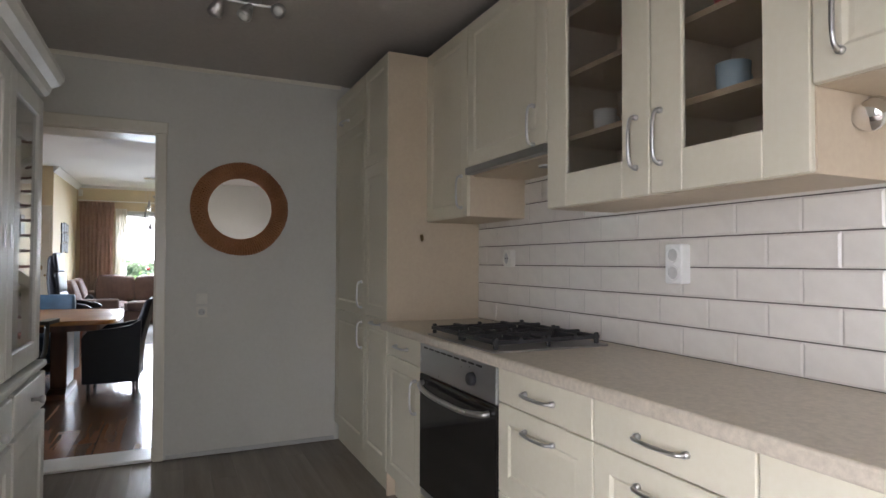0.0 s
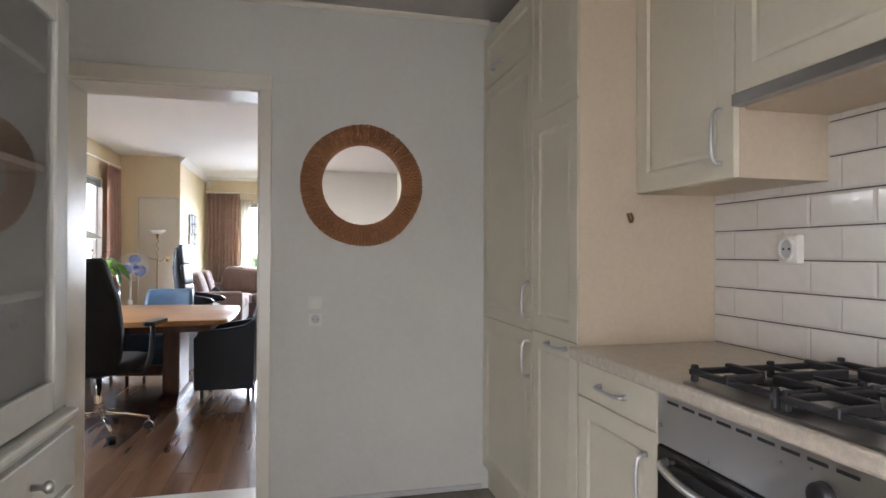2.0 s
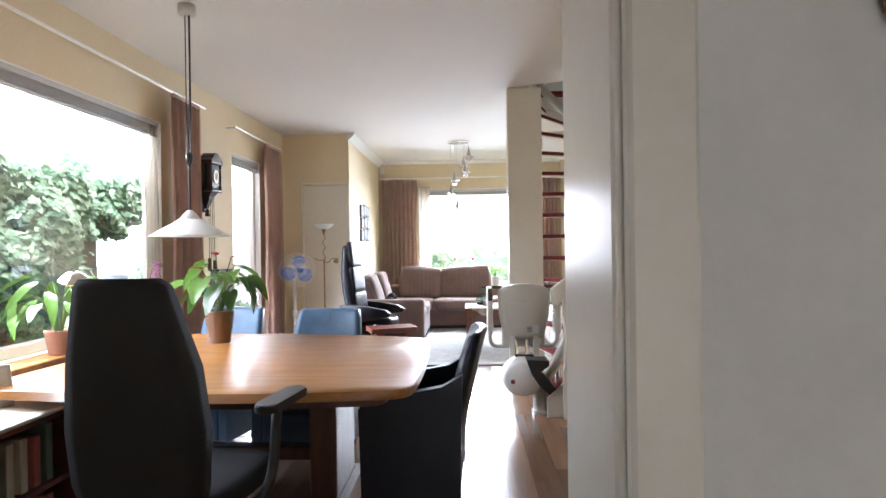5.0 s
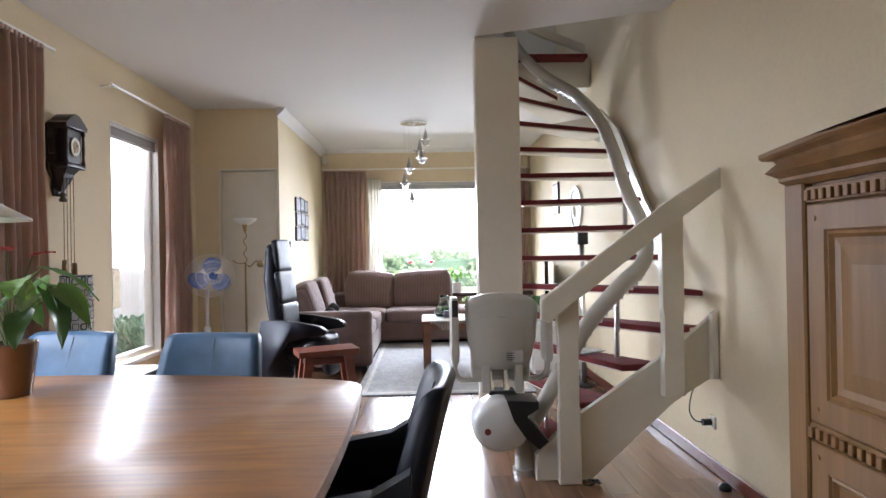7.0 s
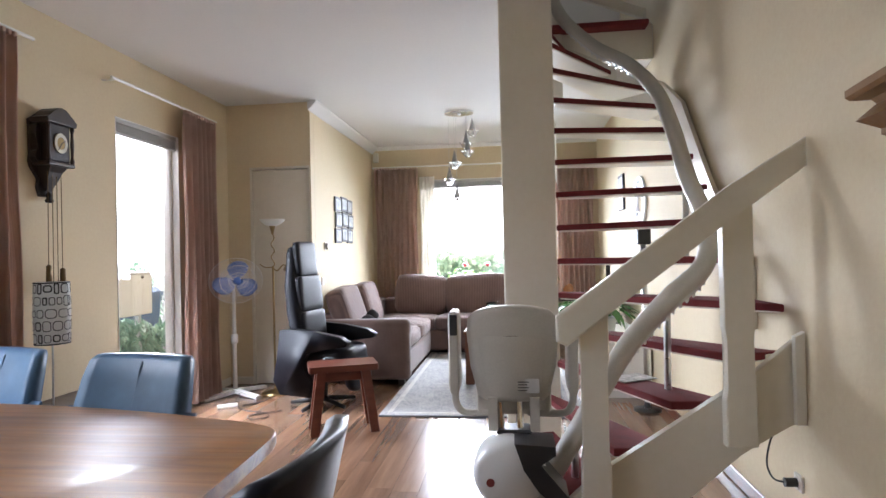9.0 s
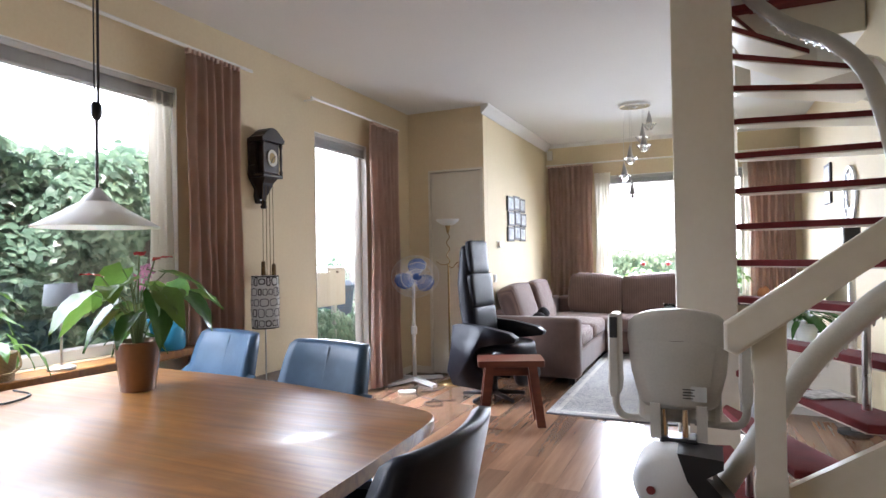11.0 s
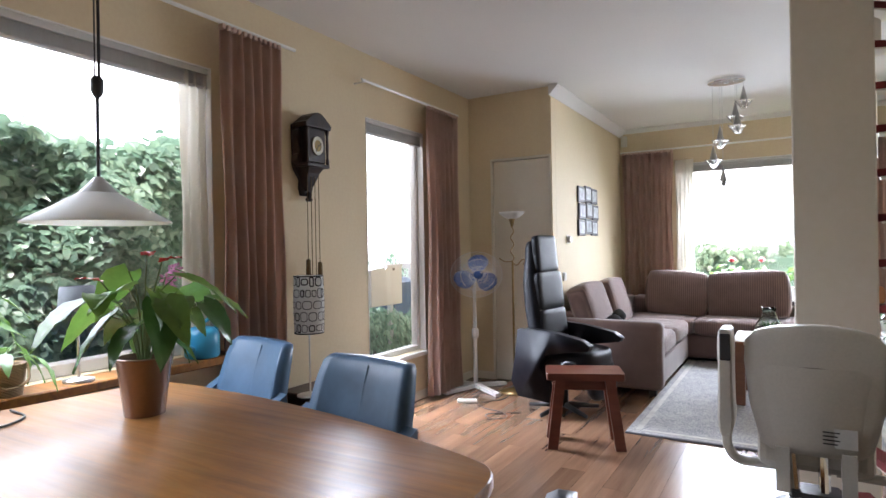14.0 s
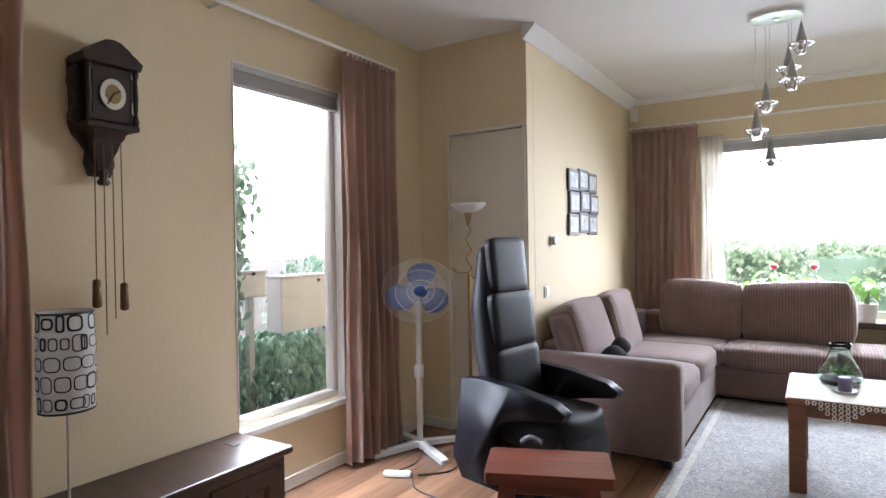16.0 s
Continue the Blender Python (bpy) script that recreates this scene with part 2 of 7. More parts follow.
M_WICKER = paint("brown wicker", (0.36, 0.155, 0.06), 0.5, 7, 160, 0.05, 0.16)
M_GREYBOARD = paint("grey board", (0.52, 0.52, 0.51), 0.5, 3, 60, 0.05, 0.06)
M_LEAF = leafy("ivy leaves", (0.12, 0.23, 0.165), (0.30, 0.46, 0.33), 0.3)
M_HLEAF = leafy("house plant leaves", (0.06, 0.16, 0.03), (0.19, 0.35, 0.07), 0.3)
M_FRONTLEAF = leafy("pale hedge leaves", (0.17, 0.27, 0.16), (0.34, 0.45, 0.30), 0.4)
M_DLEAF = leafy("dark glossy leaves", (0.03, 0.09, 0.025), (0.07, 0.16, 0.04), 0.25)
M_STEM = paint("green stems", (0.09, 0.15, 0.05), 0.5, 9, 60, 0.05, 0.1)
M_SOIL = paint("dark soil", (0.03, 0.022, 0.016), 0.95, 20, 90, 0.6, 0.3)
M_EARTH = paint("garden ground", (0.07, 0.07, 0.06), 0.95, 0.7, 12, 0.5, 0.3)
M_FENCE = wood("weathered fence boards", (0.10, 0.09, 0.08), (0.24, 0.22, 0.20), 0.8, 2, 1.0, 0.3)
M_BRICK = paint("brown brick", (0.24, 0.15, 0.11), 0.9, 6, 60, 0.4, 0.25)


# ---- building helpers ----
def put(bm, name, material, smooth=False):
    me = bpy.data.meshes.new(name)
    bmesh.ops.recalc_face_normals(bm, faces=bm.faces)
    bm.to_mesh(me)
    bm.free()
    for f in me.polygons:
        f.use_smooth = smooth
    me.materials.append(material)
    return me


def part(name, bm, material, parent=None, label="", smooth=False, at=None):
    """Links a bmesh as one mesh object, under a thing or a part."""
    ob = new(name, put(bm, name, material, smooth))
    if parent:
        ob.parent = parent
    if at is not None:
        ob.matrix_basis = at
    return tagged(ob, label)


def thing(name, m, label, category, group="", kind=""):
    ob = new(name)
    ob.empty_display_size = 0.1
    ob.matrix_world = m
    return tagged(ob, label, category, group, kind)


def B():
    return bmesh.new()


def box(bm, x0, x1, y0, y1, z0, z1, bevel=0.0, seg=1):
    vs = [bm.verts.new((x, y, z)) for x in (x0, x1) for y in (y0, y1) for z in (z0, z1)]
    fs = [bm.faces.new([vs[i] for i in f]) for f in ((0, 1, 3, 2), (4, 6, 7, 5), (0, 4, 5, 1), (2, 3, 7, 6), (0, 2, 6, 4), (1, 5, 7, 3))]
    if bevel:
        es = list({e for f in fs for e in f.edges})
        bmesh.ops.bevel(bm, geom=es, offset=bevel, segments=seg, affect="EDGES", profile=0.5)
    return bm


def ring(bm, pts):
    return [bm.verts.new(p) for p in pts]


def loft(bm, rings, cap=True, closed=True):
    """Skins rings of points, one after another."""
    rs = [ring(bm, r) for r in rings]
    n = len(rs[0])
    for a, b in zip(rs, rs[1:]):
        for i in range(n if closed else n - 1):
            j = (i + 1) % n
            bm.faces.new((a[i], a[j], b[j], b[i]))
    if cap and closed:
        bm.faces.new(rs[0][::-1])
        bm.faces.new(rs[-1])
    return bm


def circle(r, z, n=20, x=0, y=0, ry=None):
    return [(x + r * math.cos(2 * math.pi * i / n), y + (ry or r) * math.sin(2 * math.pi * i / n), z) for i in range(n)]


def lathe(bm, profile, n=20, x=0, y=0, cap=True):
    """Turns (radius, z) pairs about the upright axis."""
    return loft(bm, [circle(max(r, 0.0005), z, n, x, y) for r, z in profile], cap)


def tube(bm, pts, r, n=8, cap=True, r1=None):
    """A round bar along points, tapering from r to r1."""
    pts = [Vector(p) for p in pts]
    rings = []
    up = Vector((0, 0, 1))
    for i, p in enumerate(pts):
        d = (pts[min(i + 1, len(pts) - 1)] - pts[max(i - 1, 0)]).normalized()
        a = d.cross(up if abs(d.z) < 0.95 else Vector((1, 0, 0))).normalized()
        if i:
            a = (prev - d * prev.dot(d)).normalized()
        prev = a
        b = d.cross(a)
        rr = r if r1 is None else r + (r1 - r) * i / max(1, len(pts) - 1)
        rings.append([p + (a * math.cos(2 * math.pi * k / n) + b * math.sin(2 * math.pi * k / n)) * rr for k in range(n)])
    return loft(bm, rings, cap)


def curve_pts(pts, steps=6):
    """A smooth line through points."""
    P = [Vector(p) for p in pts]
    P = [P[0] * 2 - P[1]] + P + [P[-1] * 2 - P[-2]]
    out = []
    for i in range(1, len(P) - 2):
        for s in range(steps):
            t = s / steps
            a, b, c, d = P[i - 1:i + 3]
            out.append(0.5 * (2 * b + (c - a) * t + (2 * a - 5 * b + 4 * c - d) * t * t + (3 * b - a - 3 * c + d) * t ** 3))
    return out + [P[-2]]


def slab(bm, outline, z0, z1, bevel=0.0):
    """A flat board with the given outline in plan."""
    loft(bm, [[(x, y, z0) for x, y in outline], [(x, y, z1) for x, y in outline]])
    if bevel:
        es = [e for e in bm.edges if abs(e.verts[0].co.z - e.verts[1].co.z) < 1e-6]
        bmesh.ops.bevel(bm, geom=es, offset=bevel, segments=2, affect="EDGES", profile=0.5)
    return bm


def upright(bm, outline, y0, y1, bevel=0.0):
    """A board with the given outline in x and z, from y0 to y1."""
    loft(bm, [[(x, y0, z) for x, z in outline], [(x, y1, z) for x, z in outline]])
    if bevel:
        es = [e for e in bm.edges if abs(e.verts[0].co.y - e.verts[1].co.y) < 1e-6]
        bmesh.ops.bevel(bm, geom=es, offset=bevel, segments=2, affect="EDGES", profile=0.5)
    return bm


def cushion(bm, sx, sy, sz, puff=0.04, n=8, x=0, y=0, z=0):
    """A stuffed block, rounded and swollen, standing on z."""
    k = 6
    base = len(bm.verts)
    bmesh.ops.create_cube(bm, size=1)
    bm.verts.ensure_lookup_table()
    new_v = bm.verts[base:]
    es = list({e for v in new_v for e in v.link_edges})
    bmesh.ops.subdivide_edges(bm, edges=es, cuts=k, use_grid_fill=True)
    bm.verts.ensure_lookup_table()
    for v in bm.verts[base:]:
        c = v.co * 2
        r = (abs(c.x) ** n + abs(c.y) ** n + abs(c.z) ** n) ** (1 / n)
        m = max(abs(c.x), abs(c.y), abs(c.z))
        c = c / r * m
        fx = (1 - c.y * c.y) * (1 - c.z * c.z)
        fy = (1 - c.x * c.x) * (1 - c.z * c.z)
        fz = (1 - c.x * c.x) * (1 - c.y * c.y)
        v.co = (x + c.x * (sx / 2 + puff * fx), y + c.y * (sy / 2 + puff * fy), z + sz / 2 + c.z * (sz / 2 + puff * fz))
    return bm


def rounded(w, d, r, n=6, x=0, y=0):
    """The outline of a rectangle with round corners."""
    out = []
    for cx, cy, a0 in ((w / 2 - r, d / 2 - r, 0), (-w / 2 + r, d / 2 - r, 90), (-w / 2 + r, -d / 2 + r, 180), (w / 2 - r, -d / 2 + r, 270)):
        for i in range(n + 1):
            a = radians(a0 + 90 * i / n)
            out.append((x + cx + r * math.cos(a), y + cy + r * math.sin(a)))
    return out


def structure(name, bm, material, label, category=""):
    return tagged(part(name, bm, material), label, category, kind="structure")


# ---- the house ----
KY, LY, FY = 3.62, 3.87, 12.95          # kitchen face and living face of the party wall, far wall
KX0, KX1, X0, X1 = -0.70, 1.93, -2.20, 1.66
KC, CZ = 2.45, 2.70                     # ceilings
WT = 0.13
W1 = (4.95, 7.50, 0.72, 2.24)           # windows: from, to, sill, head
W2 = (8.84, 9.62, 0.40, 2.23)
WF = (-0.70, 1.32, 0.62, 2.23)
DO = (-0.59, 0.262, 2.02)                # doorway


def wall_y(bm, y0, y1, x0, x1, z1, holes=()):
    """A wall across, in pieces round its openings (x0, x1, z0, z1)."""
    x = x0
    for a, b, lo, hi in sorted(holes):
        box(bm, x, a, y0, y1, 0, z1)
        if lo > 0:
            box(bm, a, b, y0, y1, 0, lo)
        box(bm, a, b, y0, y1, hi, z1)
        x = b
    box(bm, x, x1, y0, y1, 0, z1)
    return bm


def wall_x(bm, x0, x1, y0, y1, z1, holes=()):
    y = y0
    for a, b, lo, hi in sorted(holes):
        box(bm, x0, x1, y, a, 0, z1)
        if lo > 0:
            box(bm, x0, x1, a, b, 0, lo)
        box(bm, x0, x1, a, b, hi, z1)
        y = b
    box(bm, x0, x1, y, y1, 0, z1)
    return bm


structure("wall_party_kitchen", wall_y(B(), KY, KY + 0.12, KX0 - 0.1, KX1 + 0.1, 2.9, [(DO[0], DO[1], 0, DO[2])]), M_KWALL, "off-white plastered kitchen wall with a doorway", "wall")
structure("wall_party_living", wall_y(B(), KY + 0.123, LY, X0 - WT, KX1 + 0.1, 5.2, [(DO[0], DO[1], 0, DO[2])]), M_YELLOW, "pale yellow living room wall with a doorway", "wall")
structure("wall_left", wall_x(B(), X0 - WT, X0, LY + 0.002, FY + WT, 2.95, [W1, W2]), M_YELLOW, "pale yellow outer wall with two windows", "wall")
structure("wall_far", wall_y(B(), FY, FY + WT, X0 + 0.002, X1 + 0.2, 2.95, [WF]), M_YELLOW, "pale yellow wall with a wide window", "wall")
structure("wall_right", box(B(), X1, X1 + 0.2, LY + 0.002, FY - 0.002, 0, 5.2), M_YELLOW, "pale yellow plastered party wall", "wall")
structure("wall_closet_front", wall_y(B(), 10.46, 10.56, X0 + 0.002, -1.36, CZ, [(-1.95, -1.39, 0, 2.08)]), M_YELLOW, "pale yellow wall round a flush door", "wall")
structure("wall_closet_side", box(B(), -1.46, -1.36, 10.562, FY - 0.002, 0, CZ), M_YELLOW, "pale yellow wall behind the corner sofa", "wall")
structure("wall_kitchen_right", box(B(), KX1, KX1 + 0.15, -2.4, KY - 0.002, 0, 2.9), M_KWALL, "off-white kitchen wall", "wall")
structure("wall_kitchen_left", wall_x(B(), KX0 - 0.1, KX0, -2.4, KY - 0.002, 2.9, [(-1.9, -0.5, 0.12, 2.1), (2.70, 3.60, 0, 2.03)]), M_KWALL, "off-white kitchen wall with a door", "wall")
structure("wall_kitchen_back", wall_y(B(), -2.55, -2.4, KX0 - 0.1, KX1 + 0.15, 2.9, [(-0.5, 0.7, 0.2, 1.85)]), M_KWALL, "off-white kitchen back wall with an added window", "wall")
# the kitchen ceiling is an even grey, darker than M_CEIL
structure("ceiling_kitchen", box(B(), KX0, KX1, -2.4, KY, KC, KC + 0.1), paint("grey kitchen ceiling paint", (0.50, 0.47, 0.44), 0.85, 0.6, 50, 0.15, 0.06), "plain grey kitchen ceiling", "ceiling")

# living ceiling, with the stair opening cut from it
HOLE = [(0.49, 8.49), (X1, 8.04), (X1, 9.75), (0.49, 9.75)]
bm = B()
for poly in ([(X0, LY), (X1, LY), (X1, 8.04), (0.49, 8.49), (X0, 8.49)], [(X0, 8.49), (0.49, 8.49), (0.70, 8.61), (0.70, 9.75), (X0, 9.75)], [(X0, 9.75), (X1, 9.75), (X1, FY), (X0, FY)]):
    loft(bm, [[(x, y, CZ) for x, y in poly], [(x, y, CZ + 0.25) for x, y in poly]])
structure("ceiling_living", bm, M_CEIL, "white living room ceiling with a stair opening", "ceiling")
bm = B()
box(bm, -0.6, X1, 7.2, 11.2, 5.15, 5.2)
structure("ceiling_upper", bm, M_CEIL, "white ceiling over the upper stairwell", "ceiling")
bm = B()
wall_y(bm, 11.1, 11.2, -0.6, X1, 5.148, [(0.45, 1.35, 4.1, 4.8)])
for v in bm.verts:
    v.co.z = max(v.co.z, CZ + 0.252)
box(bm, -0.6, -0.5, 7.302, 11.098, CZ + 0.252, 5.148)
box(bm, -0.6, X1, 7.2, 7.3, CZ + 0.252, 5.148)
structure("wall_upper", bm, M_CEIL, "white walls of the upper stairwell", "wall")

# cornices
bm = B()
for a, b in (((-1.36, 10.40), (-1.36, FY)),):
    loft(bm, [[(a[0] + o, y, z) for o, z in ((0, CZ), (0, CZ - 0.09), (0.012, CZ - 0.09), (0.05, CZ - 0.05), (0.085, CZ - 0.015), (0.085, CZ))] for y in (a[1], b[1])])
structure("cornice_living", bm, M_CEIL, "white plaster cove moulding", "moulding")
bm = B()
loft(bm, [[(x, FY - o, z) for o, z in ((0, CZ), (0, CZ - 0.05), (0.015, CZ - 0.05), (0.045, CZ - 0.015), (0.045, CZ))] for x in (-1.36, X1)])
structure("cornice_far", bm, M_CEIL, "narrow white ceiling moulding", "moulding")
bm = B()
loft(bm, [[(x, KY - o, z) for o, z in ((0, KC), (0, KC - 0.022), (0.012, KC - 0.022), (0.02, KC - 0.01), (0.02, KC))] for x in (KX0, 1.40)])
structure("cornice_kitchen", bm, M_TRIM, "thin white ceiling strip", "moulding")

# doorway frame and threshold
bm = B()
for xa, xb in ((DO[1] - 0.012, DO[1] + 0.045), (DO[0] - 0.108, DO[0] + 0.012)):
    box(bm, xa, xb, KY - 0.022, KY - 0.001, 0, DO[2] + 0.055, 0.004)
box(bm, DO[0] - 0.104, DO[1] + 0.05, KY - 0.026, KY - 0.001, DO[2] - 0.012, DO[2] + 0.062, 0.004)
box(bm, DO[0] + 0.001, DO[0] + 0.02, KY + 0.002, LY - 0.002, 0, DO[2] - 0.002, 0.003)
box(bm, DO[1] - 0.02, DO[1] - 0.001, KY + 0.002, LY - 0.002, 0, DO[2] - 0.002, 0.003)
box(bm, DO[0] + 0.021, DO[1] - 0.021, KY + 0.002, LY - 0.002, DO[2] - 0.02, DO[2] - 0.002, 0.003)
structure("door_frame", bm, M_TRIM, "cream painted door frame without a door", "door frame")
structure("threshold", box(B(), DO[0] + 0.022, DO[1] - 0.022, KY - 0.01, LY - 0.02, 0.003, 0.022, 0.004), M_WHITE, "white worn threshold strip", "threshold")

# baseboards
bm = B()
box(bm, X1 - 0.014, X1 - 0.001, LY + 0.02, FY - 0.02, 0.003, 0.075, 0.004)
structure("baseboard_right", bm, M_REDWOOD, "dark reddish wooden baseboard", "baseboard")
bm = B()
box(bm, X0 + 0.001, X0 + 0.014, LY + 0.02, 10.44, 0.003, 0.075, 0.004)
box(bm, X0 + 0.02, -1.96, 10.446, 10.459, 0.003, 0.075, 0.004)
box(bm, -1.359, -1.346, 10.47, FY - 0.02, 0.003, 0.075, 0.004)
box(bm, -1.34, X1 - 0.02, FY - 0.014, FY - 0.001, 0.003, 0.075, 0.004)
structure("baseboard", bm, M_TRIM, "cream painted baseboard", "baseboard")
bm = B()
box(bm, DO[1] + 0.06, 1.37, KY - 0.012, KY - 0.001, 0.003, 0.03, 0.003)
structure("baseboard_kitchen", bm, M_GREYBOARD, "thin grey baseboard strip", "baseboard")


def plank_floor(name, x0, x1, y0, y1, material, label, w=0.14, length=1.28, thick=0.01):
    base = structure(name, box(B(), x0 - 0.05, x1 + 0.05, y0, y1, -0.12, -thick + 0.001), M_DARKWOOD, label, "floor")
    meshes = {}
    rnd = random.Random(5)
    i = 0
    x = x0
    while x < x1 - 0.001:
        ww = min(w, x1 - x)
        y = y0 - rnd.random() * length
        while y < y1 - 0.001:
            a, b = max(y, y0), min(y + length, y1)
            if b - a > 0.02:
                key = (round(ww, 3), round(b - a, 3))
                if key not in meshes:
                    bm = box(B(), 0, ww - 0.0012, 0, b - a - 0.0012, -thick, 0)
                    meshes[key] = put(bm, "plank", material)
                ob = new("plank", meshes[key])
                ob.parent = base
                ob.location = (x, a, 0)
            y += length
        x += w
    return base

# ---- outdoors ----
structure("ground", box(B(), -60, 60, -60, 80, -0.4, -0.15), M_EARTH, "grey garden paving and soil", "ground")

bm = B()
loft(bm, [[(70 * math.cos(2 * math.pi * i / 48), 70 * math.sin(2 * math.pi * i / 48), z) for i in range(48)] for z in (-0.5, 45)], False)
structure("backdrop", bm, glow("bright overcast sky", (0.95, 0.98, 1.0), 2.6), "plain bright overcast sky in the distance", "backdrop")


def leaf_cloud(name, spots, size, material, label, category, rnd, lobes=True):
    """Many small leaves, each a folded blade of its own."""
    verts, faces = [], []
    for p, nrm in spots:
        s = size * rnd.uniform(0.6, 1.3)
        n = Vector(nrm) + Vector((rnd.gauss(0, 0.45), rnd.gauss(0, 0.45), rnd.gauss(0, 0.35)))
        n.normalize()
        u = n.cross(Vector((rnd.gauss(0, 0.4), rnd.gauss(0, 0.4), 1))).normalized()
        w = u.cross(n)
        c = Vector(p)
        i = len(verts)
        shape = ((0, -0.5), (0.42, -0.35), (0.5, 0.1), (0.22, 0.15), (0, 0.6), (-0.22, 0.15), (-0.5, 0.1), (-0.42, -0.35)) if lobes else ((0, -0.6), (0.3, -0.2), (0.28, 0.2), (0, 0.7), (-0.28, 0.2), (-0.3, -0.2))
        k = len(shape)
        verts.append(c + n * s * 0.06)
        for a, b in shape:
            verts.append(c + u * a * s - w * b * s - n * abs(a) * s * 0.25)
        faces += [(i, i + 1 + j, i + 1 + (j + 1) % k) for j in range(k)]
    me = bpy.data.meshes.new(name)
    me.from_pydata([tuple(v) for v in verts], [], faces)
    me.materials.append(material)
    return me


rnd = random.Random(11)
spots = []
for i in range(54000):
    y, q = rnd.uniform(2.0, 9.2), rnd.random()
    top = 1.87 + 0.04 * math.sin(y * 1.7) + 0.05 * math.sin(y * 6.3 + 1) + 0.03 * math.sin(y * 14.7)
    z = -0.1 + q ** 0.8 * (top + 0.1) + (abs(rnd.gauss(0, 0.06)) if q > 0.93 else 0)
    bulge = 0.16 * math.sin(y * 2.3 + z * 1.9) + 0.10 * math.sin(y * 5.1 - z * 3.7) + 0.06 * math.sin(y * 11 + z * 9)
    if y > 7.75 and rnd.random() < (y - 7.75) * 2.4 and z < 1.5 + 0.12 * math.sin(y * 9):
        continue
    spots.append(((-3.35 + bulge + rnd.uniform(-0.16, 0.16), y, z), (0.8, -0.3, 0.85)))
hedge = thing("ivy_hedge", pose(-3.4, 6, -0.15), "dense dark green ivy over a garden fence", "hedge", kind="stuff")
ob = new("leaves", leaf_cloud("leaves", [((p[0] + 3.4, p[1] - 6, p[2] + 0.15), n) for p, n in spots], 0.088, M_LEAF, "", "", rnd))
ob.parent = hedge
fence = thing("garden_fence", pose(-3.62, 2.0, -0.15), "weathered grey wooden board fence under the ivy", "fence")
mesh = put(box(B(), -0.012, 0.012, 0, 0.142, 0, 1.95, 0.003), "board", M_FENCE)
for i in range(46):
    ob = new("board", mesh)
    ob.parent = fence
    ob.location = (rnd.uniform(-0.006, 0.006), i * 0.15, rnd.uniform(-0.02, 0.03))

# front garden hedge, seen through the wide window
spots = []
for i in range(9000):
    x, z = rnd.uniform(-4.5, 7.0), rnd.random() ** 0.8 * 1.32
    spots.append(((x, 17.2 + rnd.uniform(-0.2, 0.2) + 0.1 * math.sin(x * 3), z - 0.1 + 0.04 * math.sin(x * 5)), (0, -1, 0.5)))
fh = thing("front_hedge", pose(0, 17.2, -0.15), "clipped light green garden hedge in daylight", "hedge", kind="stuff")
ob = new("leaves", leaf_cloud("leaves", [((p[0], p[1] - 17.2, p[2] + 0.15), n) for p, n in spots], 0.095, M_FRONTLEAF, "", "", rnd))
ob.parent = fh
part("core", box(B(), -4.5, 7, -0.1, 0.2, 0, 1.2, 0.05), M_LEAF, fh)

# shrubs outside the narrow window
for cx, cy, h, r, n in ((-3.15, 10.0, 0.70, 0.5, 2600), (-4.3, 11.6, 1.25, 0.55, 1500), (-3.0, 10.6, 0.62, 0.5, 1800), (-3.25, 9.45, 0.72, 0.35, 1400)):
    spots = []
    for i in range(n):
        a, q = rnd.uniform(0, 6.28), rnd.random()
        rr = r * (0.35 + 0.65 * rnd.random() ** 0.5) * (0.55 + 0.6 * math.sin(q * 3))
        spots.append(((rr * math.cos(a), rr * math.sin(a), 0.1 + q * h), (math.cos(a), math.sin(a), 0.5)))
    sh = thing("shrub", pose(cx, cy, -0.15), "leafy green garden shrub in daylight", "shrub")
    ob = new("crown", leaf_cloud("crown", spots, 0.055, M_LEAF, "", "", rnd, False))
    ob.parent = sh
    bm = B()
    for k in range(4):
        a = k * 1.6
        tube(bm, curve_pts([(0, 0, 0), (0.1 * r * math.cos(a), 0.1 * r * math.sin(a), h * 0.4), (0.5 * r * math.cos(a), 0.5 * r * math.sin(a), h * 0.85)], 3), 0.016, 6, True, 0.005)
    part("trunk", bm, M_FENCE, sh)


def grey_box(y0, y1, z0, z1, x):
    t = thing("wall_box", pose(x, (y0 + y1) / 2, z0), "plain grey metal box fixed outside the narrow window", "box", "boxes outside the window")
    w = y1 - y0
    part("body", box(B(), -0.15, 0, -w / 2, w / 2, 0, z1 - z0 - 0.02, 0.006), M_GREYBOARD, t)
    part("lid", box(B(), -0.16, 0.008, -w / 2 - 0.006, w / 2 + 0.006, z1 - z0 - 0.019, z1 - z0, 0.004), M_GREYBOARD, t)
    part("lock", tube(B(), [(0.0, w * 0.2, (z1 - z0) * 0.88), (0.012, w * 0.2, (z1 - z0) * 0.88)], 0.012, 12), M_PLASTIC_BLACK, t)
    bm = B()
    box(bm, -0.14, -0.10, w / 2 - 0.06, w / 2 - 0.02, -z0 - 0.15, 0)
    part("post", bm, M_GREYBOARD, t)


grey_box(9.72, 10.22, 0.72, 1.11, -2.85)
grey_box(9.24, 9.59, 0.985, 1.16, -2.85)

